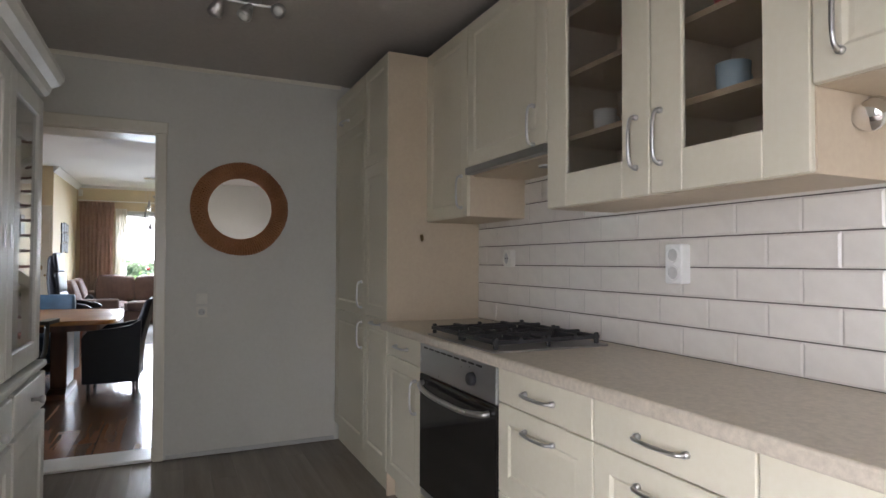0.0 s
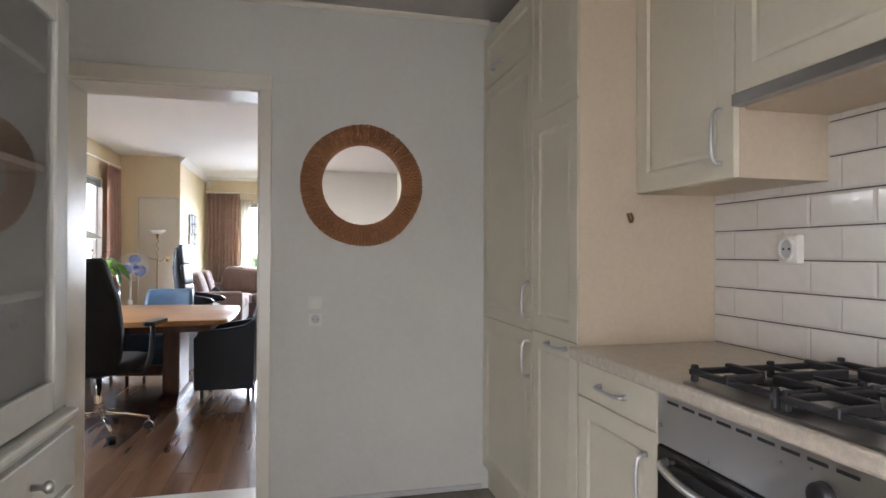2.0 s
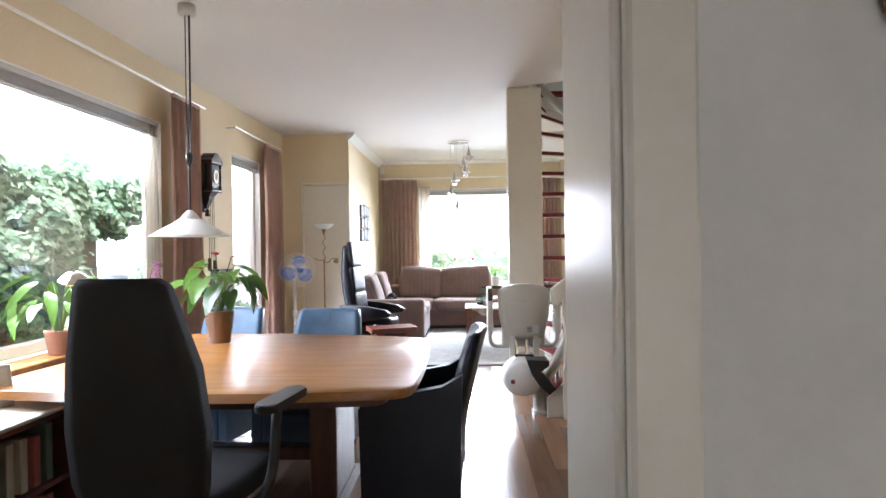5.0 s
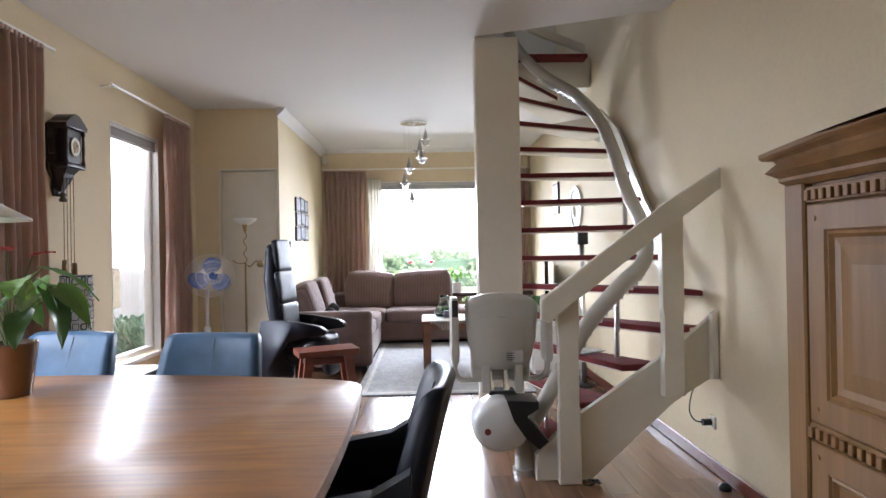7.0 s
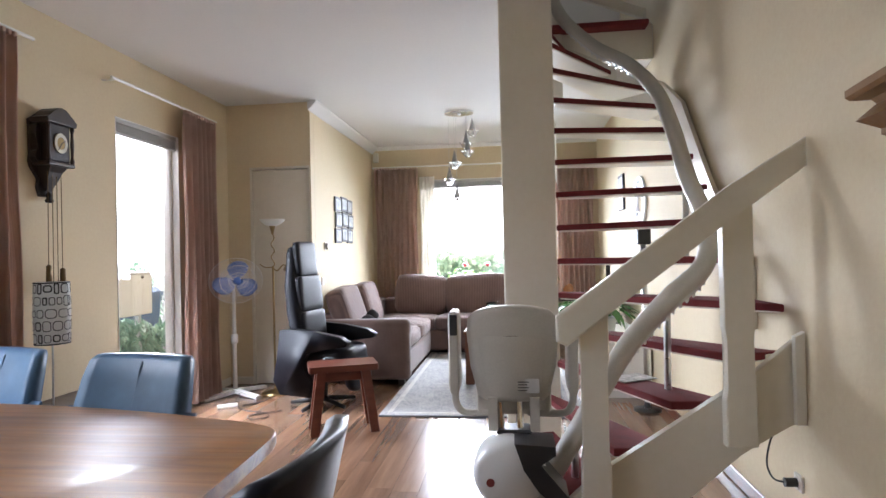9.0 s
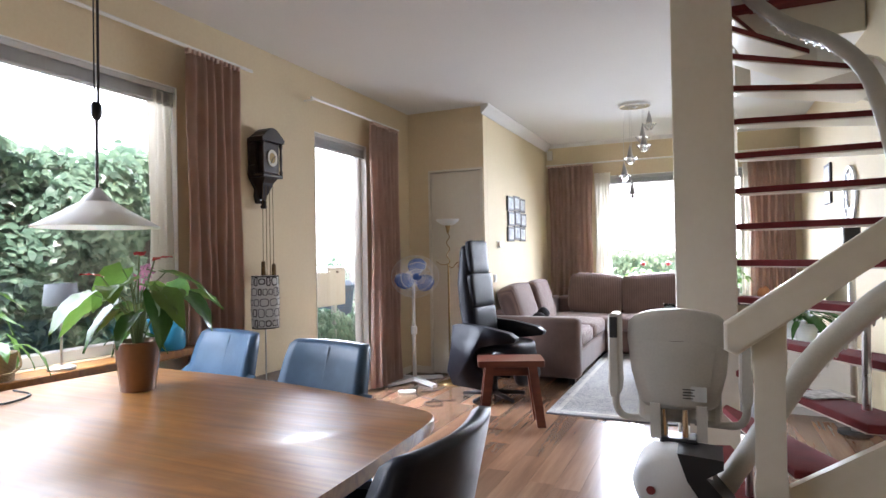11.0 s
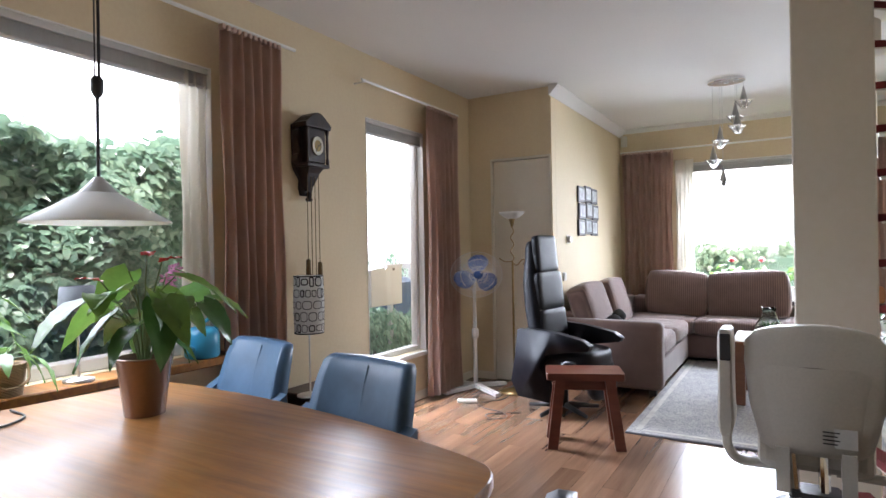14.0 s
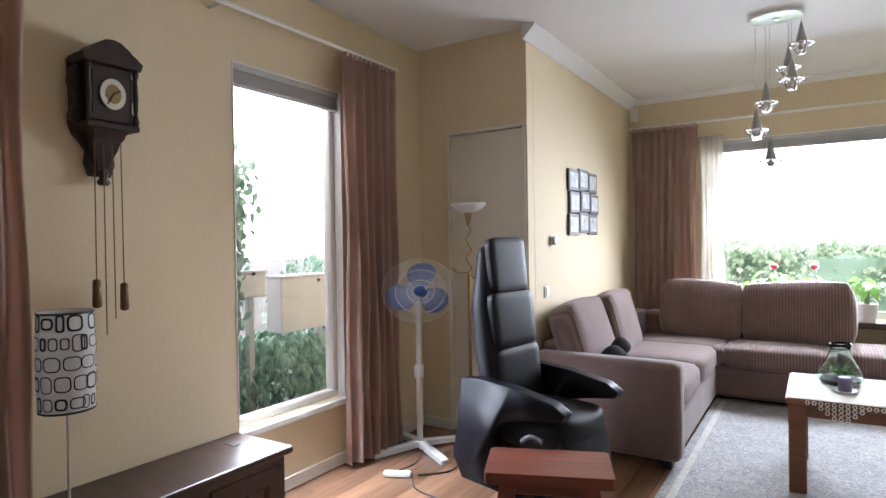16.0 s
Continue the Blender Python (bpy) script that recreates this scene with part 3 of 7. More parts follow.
# a thin climber at the window's edge
vine = thing("climbing_vine", pose(-2.92, 9.30, -0.15), "thin leafy climber beside the narrow window", "climber")
spots = []
stems = B()
for k in range(4):
    pts = curve_pts([(0.02 * k, 0.03 * k, 0), (0.04 * math.sin(k), -0.06 + 0.05 * k, 0.9), (0.05 * math.cos(k * 2), 0.03 * k, 1.5), (0.0, -0.06 + 0.07 * k, 2.0 + 0.1 * math.sin(k * 2))], 8)
    tube(stems, pts, 0.006, 5, True, 0.002)
    for p in pts[8:]:
        for j in range(9):
            spots.append(((p[0] + rnd.gauss(0, 0.05), p[1] + rnd.gauss(0, 0.05), p[2] + rnd.gauss(0, 0.04)), (1, -0.4, 0.5)))
part("stem", stems, M_FENCE, vine)
ob = new("leaves", leaf_cloud("leaves", spots, 0.06, M_LEAF, "", "", rnd, False))
ob.parent = vine

# a garden wheelie bin and planter behind the narrow window
bin_ = thing("wheelie_bin", pose(-3.9, 11.3, -0.15), "dark blue plastic wheelie bin in the garden", "bin")
M_BIN = paint("dark blue plastic", (0.03, 0.06, 0.10), 0.5, 5, 60, 0.05, 0.1)
part("body", loft(B(), [[(x, y, 0.05) for x, y in rounded(0.42, 0.5, 0.05)], [(x, y, 0.95) for x, y in rounded(0.55, 0.64, 0.06)]]), M_BIN, bin_)
part("lid", loft(B(), [[(x, y, z) for x, y in rounded(w, w + 0.1, 0.06)] for w, z in ((0.58, 0.95), (0.58, 1.0), (0.45, 1.06))]), M_BIN, bin_)
for s in (-1, 1):
    part("wheel", tube(B(), [(s * 0.2, 0.28, 0.1), (s * 0.25, 0.28, 0.1)], 0.1, 14), M_PLASTIC_BLACK, bin_)

# ---- windows ----
def window(name, m, w, h, label, mullions=(), depth=0.07):
    """A painted frame with panes; x runs along the opening, y outward, z up from the sill."""
    t = tagged(thing(name, m, label, "window"), kind="structure")
    f = 0.06 if w > 1.0 else 0.04
    bm = B()
    box(bm, -w / 2, w / 2, 0, depth, 0, f, 0.006)
    box(bm, -w / 2, w / 2, 0, depth, h - f, h, 0.006)
    xs = [-w / 2] + [v - f / 2 for v in mullions] + [w / 2 - f]
    for x in xs:
        box(bm, x, x + f, 0.001, depth - 0.001, f * 0.98, h - f * 0.98, 0.006)
    part("window_frame", bm, M_WHITE, t)
    edges = [-w / 2 + f] + [e for v in mullions for e in (v - f / 2, v + f / 2)] + [w / 2 - f]
    for a, b in zip(edges[::2], edges[1::2]):
        ob = part("pane", box(B(), a - 0.005, b + 0.005, depth * 0.45, depth * 0.45 + 0.006, f - 0.005, h - f + 0.005), M_GLASS, t)
        ob.visible_shadow = False
    return t


# along the left wall x of the window runs with world y
def left_window(name, W, label, mullions=()):
    w, h = W[1] - W[0], W[3] - W[2]
    return window(name, Matrix.Translation((X0 - 0.055, (W[0] + W[1]) / 2, W[2])) @ pose(0, 0, 0, 0, 0, 90), w, h, label, mullions)


left_window("window_1", W1, "wide white framed window onto an ivy hedge", (-0.55,))
left_window("window_2", W2, "tall narrow white framed window onto the garden")
window("window_3", pose((WF[0] + WF[1]) / 2, FY + 0.12, WF[2]), WF[1] - WF[0], WF[3] - WF[2], "wide white framed front window", (0.75,))
# unseen kitchen door and back window, added where the kitchen lamps stand
window("added_garden_door", Matrix.Translation((KX0 - 0.03, -1.2, 0.12)) @ pose(0, 0, 0, 0, 0, 90), 1.4, 1.98, "white framed glazed kitchen door, unseen, added for light")
window("added_back_window", Matrix.Translation((0.1, -2.5, 0.2)) @ pose(0, 0, 0), 1.2, 1.65, "white framed kitchen back window, unseen, added for light")
# unseen window, added to go with the stairwell lamp
window("added_landing_window", pose(0.9, 11.12, 3.65), 0.9, 0.9, "white framed landing window, unseen, added for the stairwell lamp")

# white linings of the window openings
def lining(name, m, w, h, d):
    bm = B()
    box(bm, -w / 2 + 0.0005, -w / 2 + 0.006, 0, d, 0.0, h - 0.0005)
    box(bm, w / 2 - 0.006, w / 2 - 0.0005, 0, d, 0.0, h - 0.0005)
    box(bm, -w / 2 + 0.0065, w / 2 - 0.0065, 0, d, h - 0.006, h - 0.0005)
    ob = structure(name, bm, M_WHITE, "white painted window lining", "window lining")
    ob.matrix_world = m


lining("window_lining_1", Matrix.Translation((X0 + 0.004, (W1[0] + W1[1]) / 2, W1[2])) @ pose(0, 0, 0, 0, 0, 90), W1[1] - W1[0], W1[3] - W1[2], 0.056)
lining("window_lining_2", Matrix.Translation((X0 + 0.004, (W2[0] + W2[1]) / 2, W2[2])) @ pose(0, 0, 0, 0, 0, 90), W2[1] - W2[0], W2[3] - W2[2], 0.056)
lining("window_lining_3", pose((WF[0] + WF[1]) / 2, FY - 0.004, WF[2]), WF[1] - WF[0], WF[3] - WF[2], 0.12)

# sills
structure("window_sill_1", box(B(), X0 - 0.15, X0 + 0.17, W1[0] - 0.05, W1[1] + 0.03, W1[2] - 0.045, W1[2] - 0.002, 0.006), M_OAK, "wide wooden window sill", "window sill")
structure("window_sill_2", box(B(), X0 - 0.15, X0 + 0.02, W2[0], W2[1], W2[2] - 0.04, W2[2] - 0.001, 0.006), M_WHITE, "white window sill", "window sill")
structure("window_sill_3", box(B(), WF[0] - 0.3, X1 - 0.02, FY - 0.19, FY + 0.11, WF[2] - 0.05, WF[2] - 0.002, 0.006), M_DARKWOOD, "dark stone window sill", "window sill")


def blind(m, w, label):
    t = thing("venetian_blind", m, label, "blind", "raised blinds")
    part("headrail", box(B(), -w / 2, w / 2, 0, 0.04, -0.035, 0, 0.003), M_GREYBOARD, t)
    mesh = put(box(B(), -w / 2 + 0.005, w / 2 - 0.005, 0.006, 0.034, -0.0022, 0, 0.0005), "slat", M_GREYBOARD)
    for i in range(12):
        ob = new("slat", mesh)
        ob.parent = t
        ob.location = (0, 0, -0.042 - i * 0.0045)
    part("bottom_rail", box(B(), -w / 2, w / 2, 0.004, 0.036, -0.112, -0.097, 0.003), M_GREYBOARD, t)


def along_left(x, y, z):
    return Matrix.Translation((x, y, z)) @ pose(0, 0, 0, 0, 0, 90)


blind(along_left(X0 - 0.008, (W1[0] + W1[1]) / 2, W1[3] - 0.002), W1[1] - W1[0] - 0.02, "raised grey venetian blind at a window head")
blind(along_left(X0 - 0.008, (W2[0] + W2[1]) / 2, W2[3] - 0.002), W2[1] - W2[0] - 0.02, "raised grey venetian blind at a narrow window head")
blind(pose((WF[0] + WF[1]) / 2, FY + 0.03, WF[3] - 0.002), WF[1] - WF[0] - 0.02, "raised grey venetian blind at the front window head")


def curtain(m, w, z0, z1, folds, material, label, group, depth=0.055, seed=1, header=True):
    """Hanging cloth in uneven folds, gathered at the head; x along the rail, y into the room."""
    r = random.Random(seed)
    t = thing("curtain", m, label, "curtain", group)
    n = folds * 10
    ph = [r.uniform(-0.5, 0.5) for _ in range(folds + 2)]
    am = [r.uniform(0.65, 1.25) for _ in range(folds + 2)]
    zs = [z0 + (z1 - z0) * k / 14 for k in range(15)]
    rings = []
    for z in zs:
        q = (z - z0) / (z1 - z0)
        row = []
        for i in range(n + 1):
            u = i / n
            k = min(folds, int(u * folds))
            a = (am[k] * (1 - (u * folds - k)) + am[k + 1] * (u * folds - k)) * depth * (0.55 + 0.45 * (1 - q) if q < 0.95 else 0.45)
            p = ph[k] * (1 - (u * folds - k)) + ph[k + 1] * (u * folds - k)
            ww = w * (1 - 0.07 * math.sin(q * 3.0))
            row.append((ww * (u - 0.5) + 0.006 * math.sin(z * 5 + u * 9), a * math.sin(u * folds * 2 * math.pi + p * (1.2 - q)) + 0.012 * math.sin(z * 3 + u * 20) * (1 - q), z))
        rings.append(row)
    bm = B()
    loft(bm, rings, False, False)
    bmesh.ops.solidify(bm, geom=bm.faces[:], thickness=0.004)
    part("cloth", bm, material, t, smooth=True)
    if header:
        bm = B()
        for i in range(folds * 2):
            x = w * ((i + 0.5) / (folds * 2) - 0.5)
            box(bm, x - 0.012, x + 0.012, -0.02, 0.018, z1 - 0.012, z1 + 0.016, 0.004)
        part("pleat_tape", bm, material, t)
    return t


G = "heavy curtains in the living room"
curtain(along_left(X0 + 0.11, 7.685, 0), 0.43, 0.03, 2.44, 6, M_CURTAIN, "mauve brown pleated curtain reaching the floor", G, 0.045, 3)
curtain(along_left(X0 + 0.11, 9.78, 0), 0.50, 0.03, 2.42, 6, M_CURTAIN, "mauve brown pleated curtain beside a narrow window", G, 0.05, 4)
curtain(pose(-1.01, FY - 0.11, 0), 0.60, 0.12, 2.38, 8, M_CURTAIN, "mauve brown pleated curtain in a room corner", G, 0.045, 5)
curtain(pose(1.35, FY - 0.11, 0), 0.50, 0.12, 2.38, 7, M_CURTAIN, "mauve brown pleated curtain behind the stairs", G, 0.045, 6)
S = "sheer curtains"
curtain(pose(-0.60, FY - 0.04, 0), 0.20, 0.66, 2.27, 4, M_SHEER, "narrow cream sheer curtain", S, 0.02, 7, False)
curtain(pose(1.18, FY - 0.04, 0), 0.26, 0.66, 2.27, 4, M_SHEER, "narrow cream sheer curtain", S, 0.02, 8, False)
curtain(along_left(X0 - 0.02, 7.40, 0), 0.17, 0.64, 2.20, 3, M_SHEER, "narrow white sheer curtain in a window reveal", S, 0.02, 9, False)


def rail(name, p0, p1, label, off):
    t = thing(name, Matrix.Translation(p0), label, "curtain rail", "curtain rails")
    d = Vector(p1) - Vector(p0)
    part("track", tube(B(), [(0, 0, 0), tuple(d)], 0.011, 8), M_WHITE, t)
    for k in (0.04, 0.96):
        q = d * k
        part("bracket", tube(B(), [tuple(q), tuple(q + Vector(off))], 0.008, 6), M_WHITE, t)


rail("curtain_rail", (X0 + 0.11, 4.9, 2.465), (X0 + 0.11, 8.02, 2.465), "thin white curtain rail over a wide window", (-0.108, 0, 0))
rail("curtain_rail", (X0 + 0.11, 8.66, 2.445), (X0 + 0.11, 10.05, 2.445), "thin white curtain rail over a narrow window", (-0.108, 0, 0))
rail("curtain_rail", (-1.33, FY - 0.11, 2.40), (X1 - 0.03, FY - 0.11, 2.40), "thin white curtain rail over the front window", (0, 0.108, 0))

# ---- inner doors ----
def door_handle(parent, x, y, z, side, material=M_STEEL):
    """A lever on a long plate; side is where the lever points along x."""
    h = part("plate", slab(B(), rounded(0.042, 0.22, 0.018), 0, 0.008, 0.002), material, parent, "worn steel plate", at=Matrix.Translation((x, y, z)) @ pose(0, 0, 0, 90, 0, 0))
    part("lever", tube(B(), curve_pts([(0, 0.05, 0.008), (0, 0.05, 0.05), (side * 0.03, 0.05, 0.058), (side * 0.13, 0.047, 0.055)], 4), 0.009, 8), material, h, smooth=True)
    part("keyhole", slab(B(), rounded(0.008, 0.02, 0.0035), 0.0082, 0.0092), M_PLASTIC_BLACK, h, at=Matrix.Translation((0, -0.04, 0)))


# closet door, flush
t = tagged(thing("door_1", pose(-1.67, 10.46, 0), "flush cream painted closet door, closed", "door"), kind="structure")
part("leaf", box(B(), -0.272, 0.272, 0.006, 0.046, 0.01, 2.06, 0.003), M_TRIM, t)
bm = B()
box(bm, -0.30, -0.276, -0.008, 0.05, 0.003, 2.085, 0.004)
box(bm, 0.276, 0.30, -0.008, 0.05, 0.003, 2.085, 0.004)
box(bm, -0.30, 0.30, -0.010, 0.05, 2.066, 2.09, 0.004)
part("frame", bm, M_TRIM, t)
part("knob", lathe(B(), [(0.004, 0), (0.012, 0.02), (0.018, 0.03), (0.012, 0.042), (0.001, 0.045)], 14), M_BRASS, t, "small brass knob", True, Matrix.Translation((0.22, 0.006, 1.0)) @ pose(0, 0, 0, 90, 0, 0))

# kitchen side door in the left wall
t = tagged(thing("door_2", Matrix.Translation((KX0, 3.135, 0)) @ pose(0, 0, 0, 0, 0, 90), "flush cream painted kitchen side door, closed", "door"), kind="structure")
part("leaf", box(B(), -0.41, 0.415, 0.0, 0.04, 0.01, 2.0, 0.003), M_TRIM, t)
bm = B()
box(bm, -0.46, -0.413, -0.016, 0.05, 0.003, 2.06, 0.005)
box(bm, 0.418, 0.478, -0.016, 0.05, 0.003, 2.06, 0.005)
box(bm, -0.46, 0.478, -0.018, 0.05, 2.003, 2.065, 0.005)
part("frame", bm, M_TRIM, t)
door_handle(t, 0.34, 0.0, 1.03, 1)

# ---- kitchen ----
def shaker(w, h, t=0.019, ins=0.062, dip=0.007):
    """A framed cabinet front, centred on x, standing on z 0, its face at y 0."""
    bm = B()
    def rect(i, y):
        return [(-w / 2 + i, y, i), (w / 2 - i, y, i), (w / 2 - i, y, h - i), (-w / 2 + i, y, h - i)]
    loft(bm, [rect(0.0, t), rect(0.0, 0.002), rect(0.002, 0), rect(ins, 0), rect(ins + 0.009, dip), rect(ins + 0.012, dip), rect(ins + 0.022, dip * 0.7)])
    return bm


def flat_front(w, h, t=0.019):
    bm = B()
    def rect(i, y):
        return [(-w / 2 + i, y, i), (w / 2 - i, y, i), (w / 2 - i, y, h - i), (-w / 2 + i, y, h - i)]
    loft(bm, [rect(0, t), rect(0, 0.003), rect(0.003, 0)])
    return bm


def bow_handle(length=0.15, out=0.032, r=0.0055):
    bm = B()
    tube(bm, curve_pts([(-length / 2, 0, 0), (-length / 2 + 0.004, -out * 0.7, 0), (-length / 4, -out, 0), (length / 4, -out, 0), (length / 2 - 0.004, -out * 0.7, 0), (length / 2, 0, 0)], 5), r, 8)
    for s in (-1, 1):
        tube(bm, [(s * length / 2, 0.001, 0), (s * length / 2, -0.012, 0)], r * 1.6, 8)
    return bm


HANDLE = put(bow_handle(), "handle", M_STEEL, True)


def handle(parent, x, z, upright_=True):
    ob = new("handle", HANDLE)
    ob.parent = parent
    ob.matrix_basis = pose(x, 0, z, 0, 90 if upright_ else 0, 0)
    return tagged(ob, "bowed steel handle")


def front(unit, x, z0, z1, w, grip=None, flat=False):
    """A door or drawer of a unit, with its handle (x, z, upright)."""
    d = part("drawer" if z1 - z0 < 0.2 else "door", (flat_front if flat or z1 - z0 < 0.2 else shaker)(w - 0.004, z1 - z0 - 0.004), M_FRONT, unit, at=Matrix.Translation((x, 0, z0 + 0.002)))
    if grip:
        handle(d, grip[0] - x, grip[1] - z0 - 0.002, grip[2])
    return d


def unit(name, x_front, y0, y1, label, category, group, z0, z1, depth, material=M_CARCASS):
    t = thing(name, pose(x_front, (y0 + y1) / 2, 0, 0, 0, -90), label, category, group)
    w = y1 - y0
    part("body", box(B(), -w / 2 + 0.001, w / 2 - 0.001, 0.0195, depth, z0, z1, 0.001), material, t)
    return t


FX, WX = 1.375, KX1
DEP = WX - FX - 0.002
GK = "tall cabinets of the fitted kitchen"
t = unit("tall_cabinet", FX, 2.947, 3.615, "tall cream cabinet with three framed doors", "cabinet", GK, 0.12, 2.345, DEP)
w = 0.668
front(t, 0, 2.075, 2.345, w, (-0.09, 2.14, False))
front(t, 0, 0.905, 2.075, w, (0.295, 1.03, True))
front(t, 0, 0.125, 0.905, w, (0.295, 0.79, True))
part("plinth", box(B(), -w / 2, w / 2, 0.03, 0.05, 0.0, 0.12), M_FRONT, t)
t = unit("tall_cabinet", FX, 2.54, 2.945, "narrow tall cream cabinet with beige side panel", "cabinet", GK, 0.12, 2.345, DEP)
w = 0.405
front(t, 0, 1.775, 2.345, w)
front(t, 0, 0.915, 1.775, w)
front(t, 0, 0.125, 0.915, w, (0.04, 0.885, False))
part("plinth", box(B(), -w / 2, w / 2, 0.03, 0.05, 0.0, 0.12), M_FRONT, t)
part("side_panel", box(B(), w / 2, w / 2 + 0.004, 0.004, DEP, 0.0, 2.345), M_CARCASS, t, "beige side panel")
part("hook", tube(B(), curve_pts([(0, 0, 0.03), (0.02, 0, 0.0), (0.035, 0, 0.012), (0.02, 0, 0.03)], 3), 0.005, 6), M_BRASS, t, "small brass hook", at=Matrix.Translation((w / 2 + 0.006, 0.19, 1.34)))

GB = "base cabinets of the fitted kitchen"
t = unit("base_cabinet", FX, 2.07, 2.535, "cream base cabinet with a drawer and a framed door", "cabinet", GB, 0.12, 0.868, DEP)
front(t, 0, 0.745, 0.868, 0.463, (0.0, 0.805, False))
front(t, 0, 0.125, 0.745, 0.463, (0.18, 0.60, True))
part("plinth", box(B(), -0.23, 0.23, 0.05, 0.07, 0.0, 0.12), M_FRONT, t)
for y0, y1 in ((0.865, 1.368), (0.375, 0.863), (-0.125, 0.373), (-0.625, -0.127), (-1.30, -0.627), (-2.1, -1.302)):
    t = unit("drawer_cabinet", FX, y0, y1, "cream drawer cabinet with bowed steel handles", "cabinet", GB, 0.12, 0.868, DEP)
    w = y1 - y0
    front(t, 0, 0.745, 0.868, w, (0, 0.805, False))
    front(t, 0, 0.44, 0.745, w, (0, 0.685, False))
    front(t, 0, 0.125, 0.44, w, (0, 0.385, False))
    part("plinth", box(B(), -w / 2, w / 2, 0.05, 0.07, 0.0, 0.12), M_FRONT, t)

# oven under the hob
t = thing("built_in_oven", pose(FX, 1.719, 0, 0, 0, -90), "built-in oven with steel panel and black glass door", "oven")
w = 0.694
part("body", box(B(), -w / 2, w / 2, 0.022, DEP, 0.13, 0.868), M_PLASTIC_BLACK, t)
p = part("control_panel", box(B(), -w / 2 + 0.002, w / 2 - 0.002, -0.004, 0.021, 0.728, 0.866, 0.003), M_STEEL, t, "brushed steel control panel")
for i in range(9):
    part("vent", box(B(), -0.30 + i * 0.062, -0.255 + i * 0.062, -0.0056, -0.0035, 0.842, 0.849), M_PLASTIC_BLACK, p, "dark vent slot")
part("knob", lathe(B(), [(0.026, 0), (0.024, 0.018), (0.02, 0.022)], 18), M_PLASTIC_BLACK, p, "black knob", True, Matrix.Translation((0.17, -0.004, 0.79)) @ pose(0, 0, 0, 90, 0, 0))
d = part("door", box(B(), -w / 2 + 0.002, w / 2 - 0.002, -0.006, 0.021, 0.215, 0.724, 0.004), M_OVEN, t, "black glass oven door")
part("handle", tube(B(), curve_pts([(-0.30, -0.006, 0.69), (-0.28, -0.035, 0.685), (-0.14, -0.052, 0.672), (0.14, -0.052, 0.672), (0.28, -0.035, 0.685), (0.30, -0.006, 0.69)], 5), 0.011, 10), M_STEEL, d, "curved steel handle", True)
part("vent_grille", box(B(), -w / 2 + 0.002, w / 2 - 0.002, 0.0, 0.02, 0.185, 0.212), M_STEEL, t)
part("drawer", flat_front(w - 0.004, 0.055), M_FRONT, t, at=Matrix.Translation((0, 0, 0.127)))

tagged(part("worktop", box(B(), 1.338, WX - 0.002, -2.3, 2.538, 0.87, 0.91, 0.009, 3), M_TOP), "speckled beige kitchen worktop with a rounded edge", "worktop")

# gas hob
t = thing("gas_hob", pose(1.60, 1.645, 0.911, 0, 0, -90) @ Matrix.Diagonal((0.9, 1.0, 0.8, 1.0)), "steel four-burner gas hob with black iron grates", "hob")
part("plate", slab(B(), rounded(0.66, 0.50, 0.02), 0, 0.008, 0.003), metal("worn hob steel", (0.40, 0.39, 0.38), 0.3), t, "brushed steel plate")
for bx, by, r in ((-0.17, 0.115, 0.045), (0.15, 0.12, 0.032), (-0.17, -0.12, 0.032), (0.13, -0.12, 0.038)):
    b = part("burner", lathe(B(), [(r * 1.25, 0.008), (r * 1.2, 0.016), (r, 0.018), (r, 0.026)], 20, bx, by), M_STEEL, t, "", True)
    part("burner_cap", lathe(B(), [(r * 0.92, 0.026), (r * 0.92, 0.032), (r * 0.7, 0.035)], 20, bx, by), M_BLACK, b, "black burner cap", True)
for gx in (-0.17, 0.14):
    bm = B()
    for sy in (-1, 1):
        box(bm, gx - 0.145, gx + 0.145, sy * 0.225 - 0.009, sy * 0.225 + 0.009, 0.030, 0.048, 0.003)
    for sx in (-1, 1):
        box(bm, gx + sx * 0.139 - 0.009, gx + sx * 0.139 + 0.009, -0.225, 0.225, 0.030, 0.048, 0.003)
    for cy in (-0.12, 0.118):
        for dx, dy in ((1, 0), (-1, 0), (0, 1), (0, -1)):
            a = (gx + dx * 0.028, cy + dy * 0.028)
            b = (gx + dx * 0.14, cy + dy * 0.108)
            box(bm, min(a[0], b[0]) - 0.009, max(a[0], b[0]) + 0.009, min(a[1], b[1]) - 0.009, max(a[1], b[1]) + 0.009, 0.032, 0.058, 0.003)
    box(bm, gx - 0.14, gx + 0.14, -0.006, 0.006, 0.034, 0.046, 0.002)
    for sx in (-1, 1):
        for sy in (-1, 0, 1):
            box(bm, gx + sx * 0.139 - 0.008, gx + sx * 0.139 + 0.008, sy * 0.22 - 0.008, sy * 0.22 + 0.008, 0.008, 0.060, 0.003)
    part("grate", bm, M_BLACK, t, "black cast iron grate")

# wall cabinets
UX = 1.60
UD = WX - UX - 0.002
GU = "wall cabinets of the fitted kitchen"
t = unit("wall_cabinet", UX, 2.052, 2.536, "cream wall cabinet with one framed door", "cabinet", GU, 1.44, 2.345, UD)
front(t, 0, 1.44, 2.345, 0.484, (0.19, 1.56, True))
t = unit("wall_cabinet", UX, 1.405, 2.05, "cream cabinet over the extractor hood", "cabinet", GU, 1.668, 2.345, UD)
front(t, 0, 1.668, 2.345, 0.645, (0.24, 1.75, True))
t = unit("wall_cabinet", UX, -0.10, 0.408, "short cream wall cabinet with a framed door", "cabinet", GU, 1.61, 2.345, UD)
